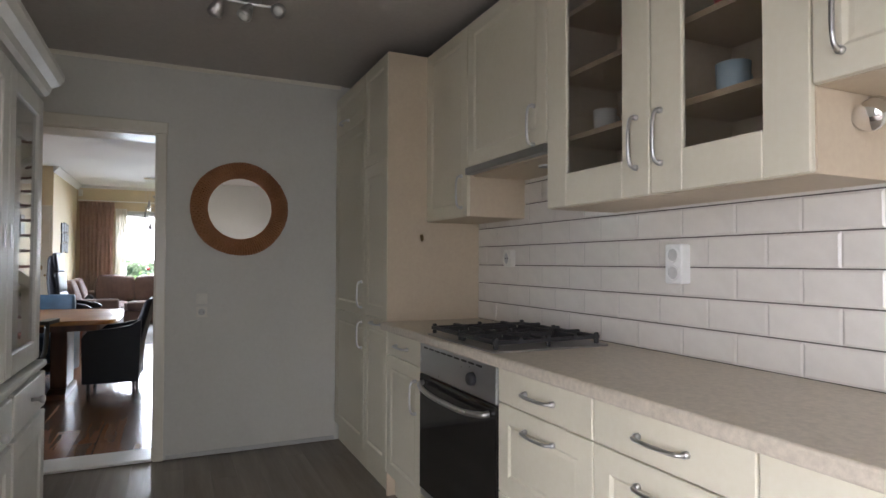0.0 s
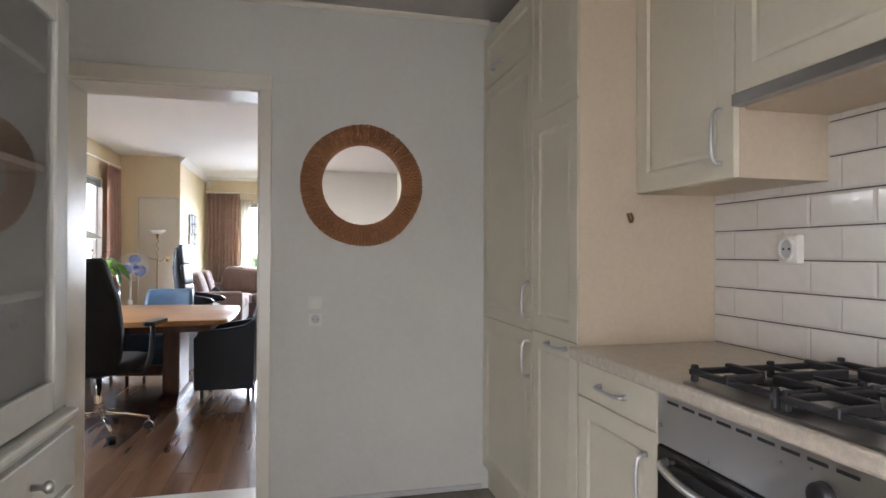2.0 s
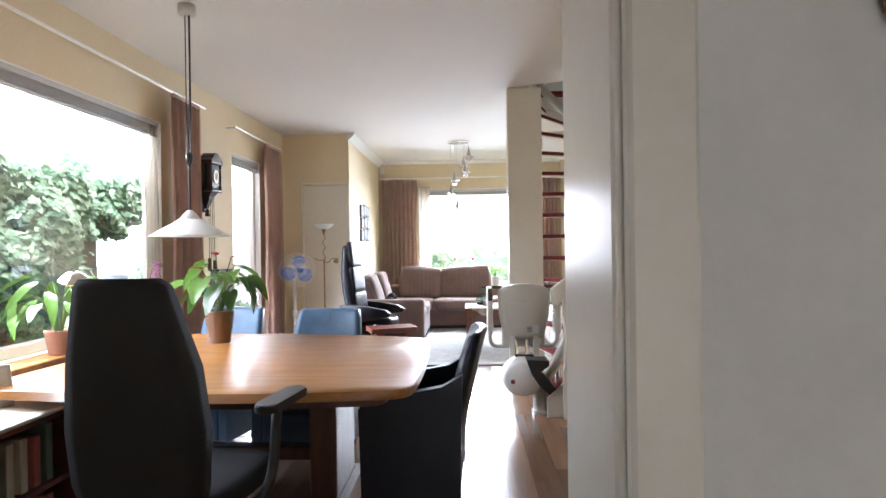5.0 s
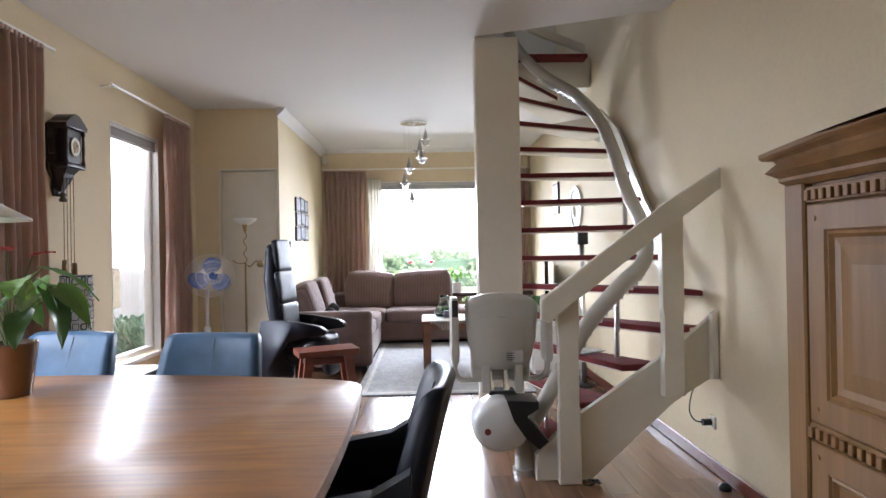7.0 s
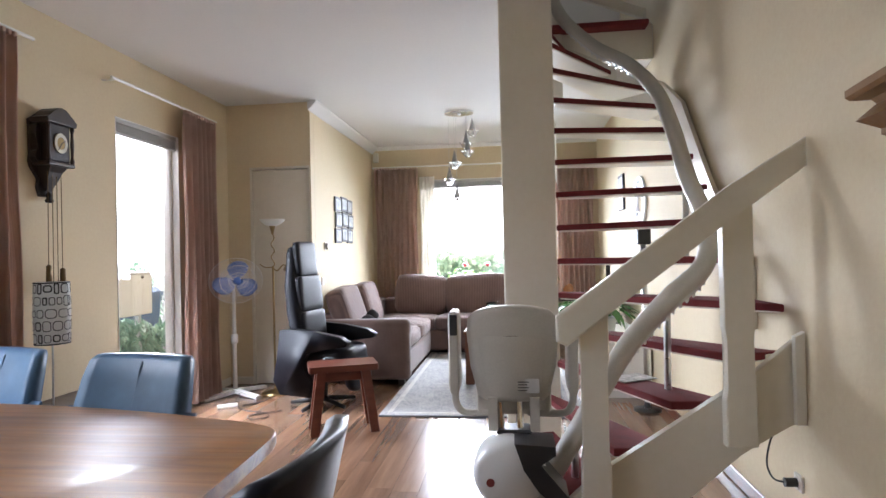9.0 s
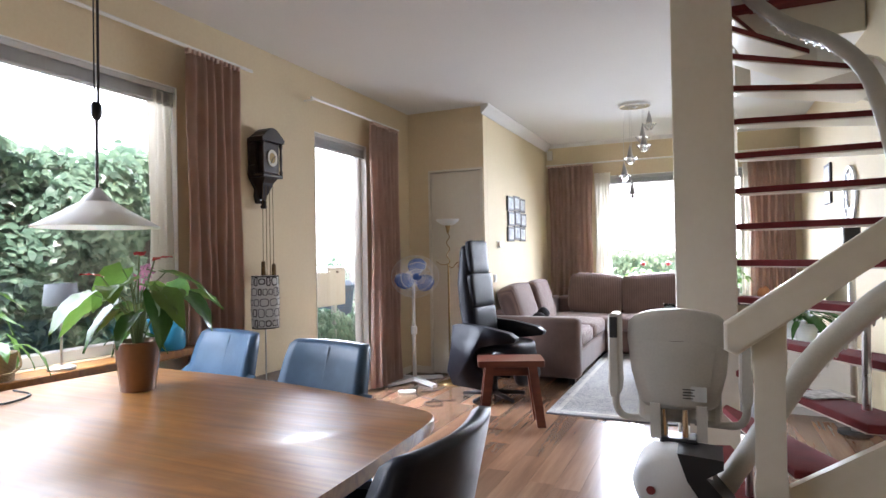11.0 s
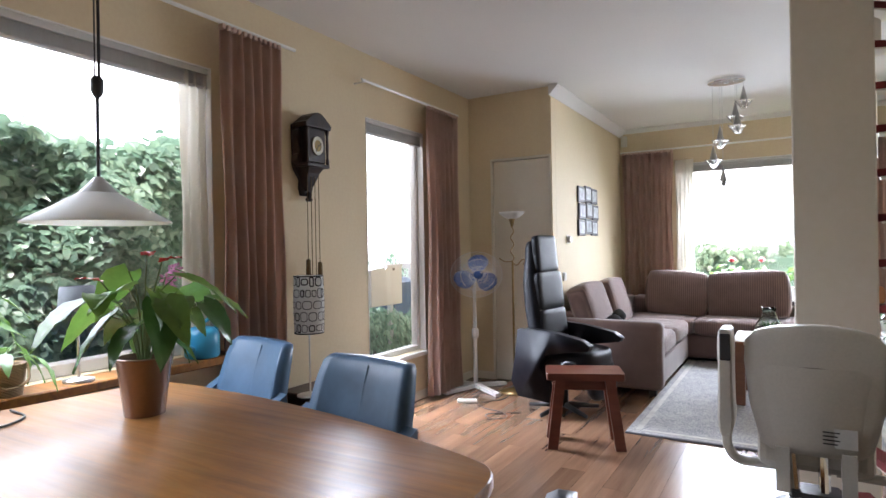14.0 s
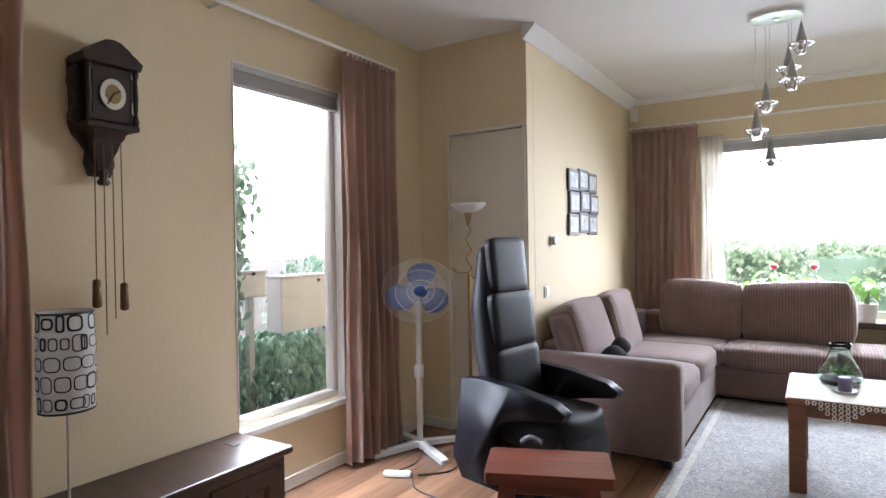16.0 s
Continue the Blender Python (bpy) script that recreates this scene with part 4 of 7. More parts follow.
front(t, 0, 1.61, 2.345, 0.508, (-0.19, 1.74, True))
t = unit("wall_cabinet", UX, -0.62, -0.102, "short cream wall cabinet with a framed door", "cabinet", GU, 1.61, 2.345, UD)
front(t, 0, 1.61, 2.345, 0.518, (0.19, 1.74, True))


def glass_door(w, h):
    fr = 0.115
    bm = B()
    box(bm, -w / 2, -w / 2 + fr, 0, 0.019, 0, h, 0.003)
    box(bm, w / 2 - fr, w / 2, 0, 0.019, 0, h, 0.003)
    box(bm, -w / 2 + fr, w / 2 - fr, 0, 0.019, 0, fr, 0.003)
    box(bm, -w / 2 + fr, w / 2 - fr, 0, 0.019, h - fr, h, 0.003)
    return bm


# shelf brown darkened to carry the shade inside the cabinets
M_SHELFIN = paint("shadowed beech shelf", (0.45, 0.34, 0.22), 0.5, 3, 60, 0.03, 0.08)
M_CUP = paint("white glazed china", (0.75, 0.75, 0.72), 0.15, 4, 40, 0.0, 0.04)
M_CUPBLUE = paint("pale blue glazed china", (0.42, 0.55, 0.62), 0.15, 4, 40, 0.0, 0.06)
M_REDTIN = paint("red printed tin", (0.45, 0.04, 0.04), 0.35, 12, 40, 0.0, 0.2)


def mug(x, y, z, r, h, material, label):
    c = thing("mug", Matrix.Translation((x, y, z)), label, "mug", "crockery in the glazed cabinets")
    part("cup", lathe(B(), [(r * 0.8, 0), (r * 0.95, h * 0.3), (r, h), (r * 0.9, h), (r * 0.82, h * 0.3), (0.002, 0.006)], 16, cap=False), material, c, "", True)
    part("handle", tube(B(), curve_pts([(r * 0.95, 0, h * 0.8), (r * 1.5, 0, h * 0.75), (r * 1.5, 0, h * 0.35), (r * 0.9, 0, h * 0.25)], 4), 0.005, 6), material, c, "", True)


for y0, y1, hx in ((0.886, 1.402, 0.205), (0.41, 0.884, -0.195)):
    w = y1 - y0
    t = thing("glazed_wall_cabinet", pose(UX, (y0 + y1) / 2, 0, 0, 0, -90), "cream wall cabinet with a glazed door and crockery", "cabinet", GU)
    for name_, x0, x1, y0, z0, z1 in (("side_panel", -w / 2, -w / 2 + 0.018, 0.02, 1.42, 2.345), ("side_panel", w / 2 - 0.018, w / 2, 0.02, 1.42, 2.345), ("bottom_panel", -w / 2 + 0.018, w / 2 - 0.018, 0.02, 1.42, 1.438),
                                      ("top_panel", -w / 2 + 0.018, w / 2 - 0.018, 0.02, 2.327, 2.345), ("back_panel", -w / 2 + 0.018, w / 2 - 0.018, UD - 0.01, 1.438, 2.327)):
        part(name_, box(B(), x0, x1, y0, UD, z0, z1), M_CARCASS, t)
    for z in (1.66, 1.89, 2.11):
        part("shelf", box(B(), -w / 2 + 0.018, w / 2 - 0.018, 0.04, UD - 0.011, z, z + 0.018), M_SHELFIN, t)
    d = part("door", glass_door(w - 0.004, 0.921), M_FRONT, t, "cream frame round a glass pane", at=Matrix.Translation((0, 0, 1.422)))
    part("pane", box(B(), -w / 2 + 0.105, w / 2 - 0.105, 0.009, 0.012, 0.108, 0.815), M_GLASS, d)
    handle(d, hx, 0.16, True)
for y, z, r, h, mt, lb in ((1.22, 1.678, 0.04, 0.08, M_CUP, "white china mug on a cabinet shelf"), (1.08, 1.908, 0.04, 0.09, M_REDTIN, "red mug on a cabinet shelf"), (0.70, 1.678, 0.045, 0.085, M_CUPBLUE, "pale blue mug on a cabinet shelf"), (0.56, 1.678, 0.042, 0.085, M_CUP, "white china mug on a cabinet shelf"), (0.62, 1.439, 0.03, 0.07, M_CUP, "small white cup on a cabinet floor"), (1.17, 1.439, 0.04, 0.05, M_CUP, "small white cup on a cabinet floor"), (0.70, 1.908, 0.05, 0.11, M_REDTIN, "red tin on a cabinet shelf"), (0.58, 1.908, 0.04, 0.1, M_CUP, "white china mug on a cabinet shelf")):
    mug(1.72, y, z, r, h, mt, lb)

# extractor hood
t = thing("extractor_hood", pose(UX, 1.727, 1.60, 0, 0, -90), "slim extractor hood with a steel front strip", "extractor hood")
part("body", box(B(), -0.32, 0.32, 0.03, UD, 0.028, 0.067, 0.002), M_CARCASS, t)
part("front_strip", upright(B(), [(-0.322, 0.034), (0.322, 0.034), (0.322, 0.066), (-0.322, 0.066)], -0.012, 0.028, 0.003), metal("dark brushed steel", (0.34, 0.33, 0.32), 0.32), t, "brushed steel strip")
part("lamp", lathe(B(), [(0.03, 0.02), (0.03, 0.028)], 16, 0.1, 0.15), M_CUP, t, "small round hood lamp")

# clip spotlight under the short cabinet
t = thing("clip_spotlight", pose(1.75, 0.38, 1.55) @ Matrix.Diagonal((0.86, 1.0, 1.0, 1.0)), "small chrome spotlight on a wall arm", "spotlight")
part("arm", tube(B(), curve_pts([(0.208, -0.02, 0.03), (0.12, -0.03, 0.04), (0.03, 0, 0.02)], 4), 0.008, 8), M_CHROME, t, "", True)
part("head", lathe(B(), [(0.012, 0.06), (0.03, 0.05), (0.036, 0.0), (0.03, -0.012)], 16), M_CHROME, t, "round chrome head", True, pose(0, 0, 0, 0, 60, 0))

# mirror with a wicker ring
t = thing("round_mirror", pose(0.742, KY - 0.002, 1.565), "round wall mirror with a woven brown wicker frame", "mirror")
bm = B()
wk = random.Random(8)
for i in range(110):
    a = 2 * math.pi * i / 110
    w0 = 1 + 0.008 * math.sin(5 * a + 1) + wk.uniform(-0.003, 0.003)
    k = wk.uniform(0.94, 1.06)
    rows = []
    for q in range(9):
        u = q / 8
        rr_ = 0.196 + (0.303 * w0 - 0.196) * u
        dd = 0.006 + 0.032 * k * math.sin(math.pi * (0.08 + 0.88 * u)) + 0.003 * math.cos(math.pi * (i + q))
        hw = 0.0175 * rr_ / 0.3 * 1.25
        rows.append([(rr_ * math.cos(a + s * hw / rr_ * 0.37), -dd + abs(s) ** 2 * 0.006, rr_ * math.sin(a + s * hw / rr_ * 0.37)) for s in (-1, -0.4, 0.4, 1)])
    loft(bm, rows, False, False)
loft(bm, [[(r_ * math.cos(2 * math.pi * i / 64), y_, r_ * math.sin(2 * math.pi * i / 64)) for i in range(64)] for r_, y_ in ((0.197, -0.002), (0.197, -0.018), (0.25, -0.026), (0.295, -0.01), (0.298, -0.002))], False)
part("frame", bm, M_WICKER, t, "woven brown wicker ring")
bm = B()
loft(bm, [[(0.2 * math.cos(2 * math.pi * i / 64), y, 0.2 * math.sin(2 * math.pi * i / 64)) for i in range(64)] for y in (-0.002, -0.010)])
part("mirror_glass", bm, M_MIRROR, t, "clear mirror glass")


def socket(parent_m, label, group="sockets and switches", earth=True):
    t = thing("wall_socket", parent_m, label, "socket", group)
    part("plate", box(B(), -0.033, 0.033, -0.012, 0, -0.033, 0.033, 0.004, 2), M_PLASTIC, t)
    bm = B()
    loft(bm, [[(r * math.cos(2 * math.pi * i / 24), y, r * math.sin(2 * math.pi * i / 24)) for i in range(24)] for r, y in ((0.027, -0.0125), (0.026, -0.016), (0.022, -0.016), (0.0205, -0.006))], False)
    part("well", bm, M_PLASTIC, t)
    # grey disc in the plastic socket: the recess shade is put into its colour
    part("well_floor", tube(B(), [(0, -0.0122, 0), (0, -0.0132, 0)], 0.021, 20), M_GREYBOARD, t, "socket well floor, greyed for the shade in it")
    for s in (-1, 1):
        part("hole", tube(B(), [(s * 0.0095, -0.0130, 0), (s * 0.0095, -0.0145, 0)], 0.0026, 8), M_PLASTIC_BLACK, t)
    return t


socket(pose(0.517, KY, 0.905), "cream wall socket under a light switch")
t = thing("light_switch", pose(0.517, KY, 0.988), "cream rocker light switch", "switch", "sockets and switches")
part("plate", box(B(), -0.033, 0.033, -0.011, 0, -0.033, 0.033, 0.004, 2), M_PLASTIC, t)
part("rocker", box(B(), -0.024, 0.024, -0.017, -0.0112, -0.026, 0.026, 0.003), M_PLASTIC, t)
M_SOCKET = paint("white plastic", (0.82, 0.82, 0.80), 0.35, 4, 60, 0.02, 0.04)
t = thing("double_socket", pose(WX - 0.012, 1.065, 1.221, 0, 0, -90), "white surface-mounted double socket on the tiles", "socket", "sockets and switches")
part("box", box(B(), -0.036, 0.036, -0.045, 0, -0.067, 0.067, 0.007, 2), M_SOCKET, t)
for z in (-0.03, 0.03):
    bm = B()
    loft(bm, [[(r * math.cos(2 * math.pi * i / 24), y, z + r * math.sin(2 * math.pi * i / 24)) for i in range(24)] for r, y in ((0.026, -0.0452), (0.025, -0.049), (0.022, -0.049), (0.0205, -0.046))], False)
    w_ = part("well", bm, M_SOCKET, t)
    # same grey disc, coloured for the shade in the well
    part("well_floor", tube(B(), [(0, -0.0452, z), (0, -0.0462, z)], 0.021, 20), M_GREYBOARD, w_, "shadowed socket well")
socket(pose(WX - 0.012, 2.17, 1.245, 0, 0, -90) @ Matrix.Diagonal((1.1, 2.4, 1.35, 1.0)), "white wall socket on the kitchen tiles")

# ceiling spots in the kitchen
t = thing("ceiling_spotlight", pose(0.66, 2.42, KC - 0.001), "steel ceiling spotlight bar with small heads", "ceiling light")
part("canopy", lathe(B(), [(0.05, 0), (0.05, -0.02), (0.03, -0.03)], 18), M_STEEL, t, "", True)
part("bar", tube(B(), [(-0.16, 0.0, -0.03), (0.16, 0.0, -0.03)], 0.008, 8), M_STEEL, t)
for i, x in enumerate((-0.13, 0.0, 0.13)):
    h = part("spot_head", lathe(B(), [(0.012, 0.0), (0.022, -0.02), (0.034, -0.06), (0.034, -0.075)], 16), M_STEEL, t, "", True, Matrix.Translation((x, 0, -0.035)) @ pose(0, 0, 0, 40 - 50 * i, 25, 0))
    part("bulb", lathe(B(), [(0.028, -0.072), (0.02, -0.085), (0.002, -0.09)], 14), M_CUP, h, "", True)

# tall dresser with glazed doors
t = thing("dresser", pose(-0.11, 1.79, 0, 0, 0, 90), "old white painted dresser with glazed upper doors", "dresser")
w, dp = 1.02, 0.575
part("base", box(B(), -w / 2, w / 2, 0.0, dp, 0.06, 0.82, 0.004), M_CUPBOARD, t)
part("plinth", box(B(), -w / 2 + 0.03, w / 2 - 0.03, 0.03, dp, 0.0, 0.06), M_CUPBOARD, t)
part("ledge", box(B(), -w / 2 - 0.015, w / 2 + 0.015, -0.02, dp, 0.82, 0.845, 0.008, 2), M_CUPBOARD, t)
for s in (-1, 1):
    d = part("drawer", flat_front(w / 2 - 0.03, 0.13, 0.02), M_CUPBOARD, t, at=Matrix.Translation((s * w / 4, -0.019, 0.675)))
    part("knob", lathe(B(), [(0.007, 0), (0.006, 0.02), (0.014, 0.03), (0.012, 0.04), (0.002, 0.043)], 14), M_STEEL, d, "grey metal knob", True, Matrix.Translation((0, 0, 0.068)) @ pose(0, 0, 0, 90, 0, 0))
    d = part("lower_door", shaker(w / 2 - 0.03, 0.58, 0.02), M_CUPBOARD, t, at=Matrix.Translation((s * w / 4, -0.019, 0.08)))
bm = B()
box(bm, -w / 2, -w / 2 + 0.025, 0.03, dp, 0.845, 1.86)
box(bm, w / 2 - 0.025, w / 2, 0.03, dp, 0.845, 1.86)
box(bm, -w / 2 + 0.025, w / 2 - 0.025, dp - 0.02, dp, 0.845, 1.86)
box(bm, -w / 2 + 0.025, w / 2 - 0.025, 0.03, dp, 1.84, 1.86)
part("upper_case", bm, M_CUPBOARD, t)
bm = B()
loft(bm, [[(x, y, z) for x, y in ((-w / 2 - o, 0.0 - o), (w / 2 + o, 0.0 - o), (w / 2 + o, dp), (-w / 2 - o, dp))] for o, z in ((0.0, 1.86), (0.012, 1.875), (0.018, 1.90), (0.042, 1.92), (0.055, 1.945), (0.055, 1.965))])
part("cornice", bm, M_CUPBOARD, t, "stepped crown moulding")
for z in (1.12, 1.42, 1.66):
    part("shelf", box(B(), -w / 2 + 0.026, w / 2 - 0.026, 0.05, dp - 0.022, z, z + 0.016), M_CUPBOARD, t)
for s in (-1, 1):
    ww, hh, fr = w / 2 - 0.008, 0.99, 0.075
    bm = B()
    box(bm, -ww / 2, -ww / 2 + fr, 0, 0.024, 0, hh, 0.004)
    box(bm, ww / 2 - fr, ww / 2, 0, 0.024, 0, hh, 0.004)
    box(bm, -ww / 2 + fr, ww / 2 - fr, 0, 0.024, 0, fr, 0.004)
    box(bm, -ww / 2 + fr, ww / 2 - fr, 0, 0.024, hh - fr, hh, 0.004)
    d = part("upper_door", bm, M_CUPBOARD, t, "white frame round old glass", at=Matrix.Translation((s * w / 4, 0.004, 0.852)))
    part("pane", box(B(), -ww / 2 + fr - 0.006, ww / 2 - fr + 0.006, 0.011, 0.014, fr - 0.006, hh - fr + 0.006), M_GLASS, d)
    part("escutcheon", slab(B(), rounded(0.012, 0.075, 0.005), 0, 0.003), M_STEEL, d, "narrow metal key plate", at=Matrix.Translation((-s * (ww / 2 - 0.03), 0, 0.45)) @ pose(0, 0, 0, 90, 0, 0))
M_BOWL = paint("grey enamel", (0.18, 0.18, 0.18), 0.3, 4, 40, 0, 0.1)
for y, z, r in ((1.95, 1.137, 0.075), (1.62, 1.137, 0.06), (1.98, 0.846, 0.065), (1.7, 0.846, 0.08)):
    b = thing("bowl", pose(-0.34, y, z), "grey enamel bowl behind dresser glass", "bowl", "crockery in the dresser")
    part("dish", lathe(B(), [(r * 0.5, 0), (r * 0.85, r * 0.4), (r, r * 0.75), (r * 0.95, r * 0.75), (r * 0.8, r * 0.4), (0.002, 0.008)], 18, cap=False), M_BOWL, b, "", True)

# tiles on the kitchen wall, over dark grout
back = structure("tile_backing", box(B(), WX - 0.004, WX - 0.0005, -2.3, 2.539, 0.905, 1.72), M_GROUT, "dark grouted tile bed", "wall")
bm = B()
def _rect(i, x):
    return [(x, i, i), (x, 0.2088 - i, i), (x, 0.2088 - i, 0.0957 - i), (x, i, 0.0957 - i)]
loft(bm, [_rect(0, 0), _rect(0, -0.004), _rect(0.007, -0.0075)])
TILE = put(bm, "tile", M_TILE)
cut = {}
for row in range(8):
    z = 0.912 + row * 0.1
    y = 2.537 - 0.207 + (0.105 if row % 2 else 0)
    while y > -2.3:
        ob = None
        if y + 0.207 > 2.5385:
            L = 2.5385 - y - 0.001
            if row % 2 not in cut:
                bm = B()
                loft(bm, [[(x, i, i), (x, L - i, i), (x, L - i, 0.097 - i), (x, i, 0.097 - i)] for i, x in ((0, 0), (0, -0.004), (0.010, -0.0085))])
                cut[row % 2] = put(bm, "tile", M_TILE)
            ob = new("tile", cut[row % 2])
        else:
            ob = new("tile", TILE)
        ob.parent = back
        ob.location = (WX - 0.0042, y, z)
        y -= 0.21

# ---- dining corner ----
def bulged(right, left, bulge, r=0.13, n=7):
    """A four-sided outline with round corners and swelling long sides: right and left are (x, near y, x, far y)."""
    c = [Vector((right[0], right[1])), Vector((right[2], right[3])), Vector((left[2], left[3])), Vector((left[0], left[1]))]
    mid = sum(c, Vector((0, 0))) / 4
    out = []
    for i in range(4):
        a, b, d = c[i - 1], c[i], c[(i + 1) % 4]
        u, v = (a - b).normalized(), (d - b).normalized()
        p0, p1 = b + u * r, b + v * r
        for k in range(n + 1):
            t = k / n
            out.append(p0 * (1 - t) ** 2 + b * 2 * t * (1 - t) + p1 * t * t)
        e0, e1 = p1, d - v * r
        nrm = Vector((v.y, -v.x))
        amt = bulge if i in (1, 3) else bulge * 0.25
        for k in range(1, 10):
            t = k / 10
            out.append(e0 * (1 - t) + e1 * t + nrm * amt * 4 * t * (1 - t))
    return [(p.x, p.y) for p in out]


t = thing("dining_table", pose(-1.0, 6.1, 0), "large golden oak dining table with rounded corners", "table")
o = bulged((0.90, -0.74, 0.89, 0.58), (-0.92, -0.70, -0.78, 0.82), 0.06)
part("tabletop", slab(B(), o, 0.685, 0.722, 0.008), M_OAK, t, "worn golden oak veneer top", True)
part("apron", slab(B(), [(x * 0.86, y * 0.8) for x, y in o], 0.62, 0.684), M_PEDWOOD, t)
for x in (0.42, -0.52):
    part("pedestal", box(B(), x - 0.065, x + 0.065, -0.22, 0.22, 0.07, 0.62, 0.012, 2), M_PEDWOOD, t, "dark reddish wooden pedestal")
    part("foot", loft(B(), [[(x + s[0] * 0.075, s[1] * 0.36, 0.0) for s in ((1, 1), (-1, 1), (-1, -1), (1, -1))], [(x + s[0] * 0.075, s[1] * 0.36, 0.04) for s in ((1, 1), (-1, 1), (-1, -1), (1, -1))], [(x + s[0] * 0.066, s[1] * 0.24, 0.07) for s in ((1, 1), (-1, 1), (-1, -1), (1, -1))]]), M_PEDWOOD, t)
part("stretcher", box(B(), -0.46, 0.36, -0.04, 0.04, 0.20, 0.27, 0.006), M_PEDWOOD, t)


def tub_chair(m, leather_mat, label, group):
    """An upholstered armchair: solid sides, a raked back, sitter facing -y."""
    t = thing("dining_armchair", m, label, "chair", group)
    part("seat", cushion(B(), 0.44, 0.46, 0.16, 0.012, 9, 0, -0.02, 0.31), leather_mat, t, "", True)
    part("seat_base", box(B(), -0.22, 0.22, -0.25, 0.2, 0.10, 0.315, 0.02, 2), leather_mat, t)
    # back: curved slab, leaning outward
    bm = B()
    rings = []
    for z, hw, yb, th in ((0.10, 0.235, 0.20, 0.07), (0.42, 0.24, 0.23, 0.075), (0.62, 0.235, 0.275, 0.07), (0.78, 0.222, 0.315, 0.06), (0.845, 0.212, 0.333, 0.05), (0.862, 0.20, 0.338, 0.03)):
        row = []
        for i in range(13):
            u = i / 12 * 2 - 1
            row.append((hw * u, yb - 0.035 * (1 - u * u) * -1 - 0.02, z))
        for i in range(13):
            u = 1 - i / 12 * 2
            row.append((hw * u * 0.985, yb - th + 0.035 * (1 - u * u) - 0.02, z))
        rings.append(row)
    loft(bm, rings)
    bk = part("backrest", bm, leather_mat, t, "", True)
    part("seam", tube(B(), [(0, y, z) for y, z in ((0.172, 0.47), (0.222, 0.62), (0.271, 0.78), (0.292, 0.84))], 0.0022, 5), leather_mat, bk)
    for s in (-1, 1):
        bm = B()
        prof = [(-0.24, 0.10), (-0.25, 0.52), (-0.20, 0.585), (0.0, 0.60), (0.14, 0.625), (0.235, 0.68), (0.22, 0.10)]
        loft(bm, [[(s * x, y, z) for y, z in prof] for x in (0.225, 0.232, 0.275, 0.282)])
        bmesh.ops.bevel(bm, geom=[e for e in bm.edges if e.calc_face_angle(0) > 0.6], offset=0.012, segments=2, affect="EDGES")
        part("armrest", bm, leather_mat, t)
        for y in (-0.2, 0.17):
            part("leg", tube(B(), [(s * 0.2, y, 0), (s * 0.2, y, 0.105)], 0.016, 8), M_PLASTIC_BLACK, t)
    return t


GC = "armchairs round the dining table"
tub_chair(pose(-0.86, 6.76, 0, 0, 0, -9), M_BLUE, "slate blue leather dining armchair tucked under the table", GC)
tub_chair(pose(-1.58, 6.92, 0, 0, 0, -12), M_BLUE, "slate blue leather dining armchair beside the window", GC)
tub_chair(pose(-0.14, 6.10, 0, 0, 0, -92), M_NAVY, "black leather dining armchair at the table end", GC)

# office chair, its back to the kitchen
t = thing("office_chair", pose(-0.87, 5.08, 0, 0, 0, -8), "black high-backed office chair with chrome star base", "office chair")
bm = B()
rings = []
for z, hw, y, th in ((0.43, 0.15, -0.20, 0.05), (0.46, 0.19, -0.21, 0.065), (0.55, 0.215, -0.225, 0.07), (0.72, 0.228, -0.235, 0.075), (0.92, 0.208, -0.25, 0.075), (1.08, 0.165, -0.275, 0.07), (1.165, 0.145, -0.285, 0.06), (1.19, 0.125, -0.285, 0.035)):
    row = [(hw * (i / 10 * 2 - 1), y - 0.045 * (1 - (i / 10 * 2 - 1) ** 2) * 0.6, z) for i in range(11)] + [(hw * (1 - i / 10 * 2), y + th - 0.02 * (1 - (1 - i / 10 * 2) ** 2), z) for i in range(11)]
    rings.append(row)
loft(bm, rings)
part("backrest", bm, M_OFFICE, t, "", True)
part("seat", cushion(B(), 0.48, 0.47, 0.09, 0.012, 7, 0, 0.03, 0.43), M_OFFICE, t, "", True)
part("spine", tube(B(), curve_pts([(0, 0.0, 0.42), (0, -0.12, 0.42), (0, -0.17, 0.46), (0, -0.18, 0.52)], 4), 0.022, 8), M_PLASTIC_BLACK, t, "", True)
part("gas_column", lathe(B(), [(0.03, 0.13), (0.03, 0.26), (0.018, 0.27), (0.018, 0.42)], 16), M_CHROME, t, "chrome gas column", True)
part("mechanism", box(B(), -0.08, 0.08, -0.12, 0.1, 0.395, 0.43, 0.008), M_PLASTIC_BLACK, t)
for i in range(5):
    a = radians(72 * i + 20)
    c, s = math.cos(a), math.sin(a)
    g = part("base_arm", tube(B(), [(0.02 * c, 0.02 * s, 0.15), (0.15 * c, 0.15 * s, 0.125), (0.30 * c, 0.30 * s, 0.085)], 0.017, 8, True, 0.012), M_CHROME, t, "chrome base arm", True)
    part("castor", tube(B(), [(0.30 * c - 0.02 * s, 0.30 * s + 0.02 * c, 0.03), (0.30 * c + 0.02 * s, 0.30 * s - 0.02 * c, 0.03)], 0.03, 14), M_PLASTIC_BLACK, g, "black castor")
    tube_bm = tube(B(), [(0.30 * c, 0.30 * s, 0.055), (0.30 * c, 0.30 * s, 0.09)], 0.008, 8)
    part("castor_stem", tube_bm, M_CHROME, g)
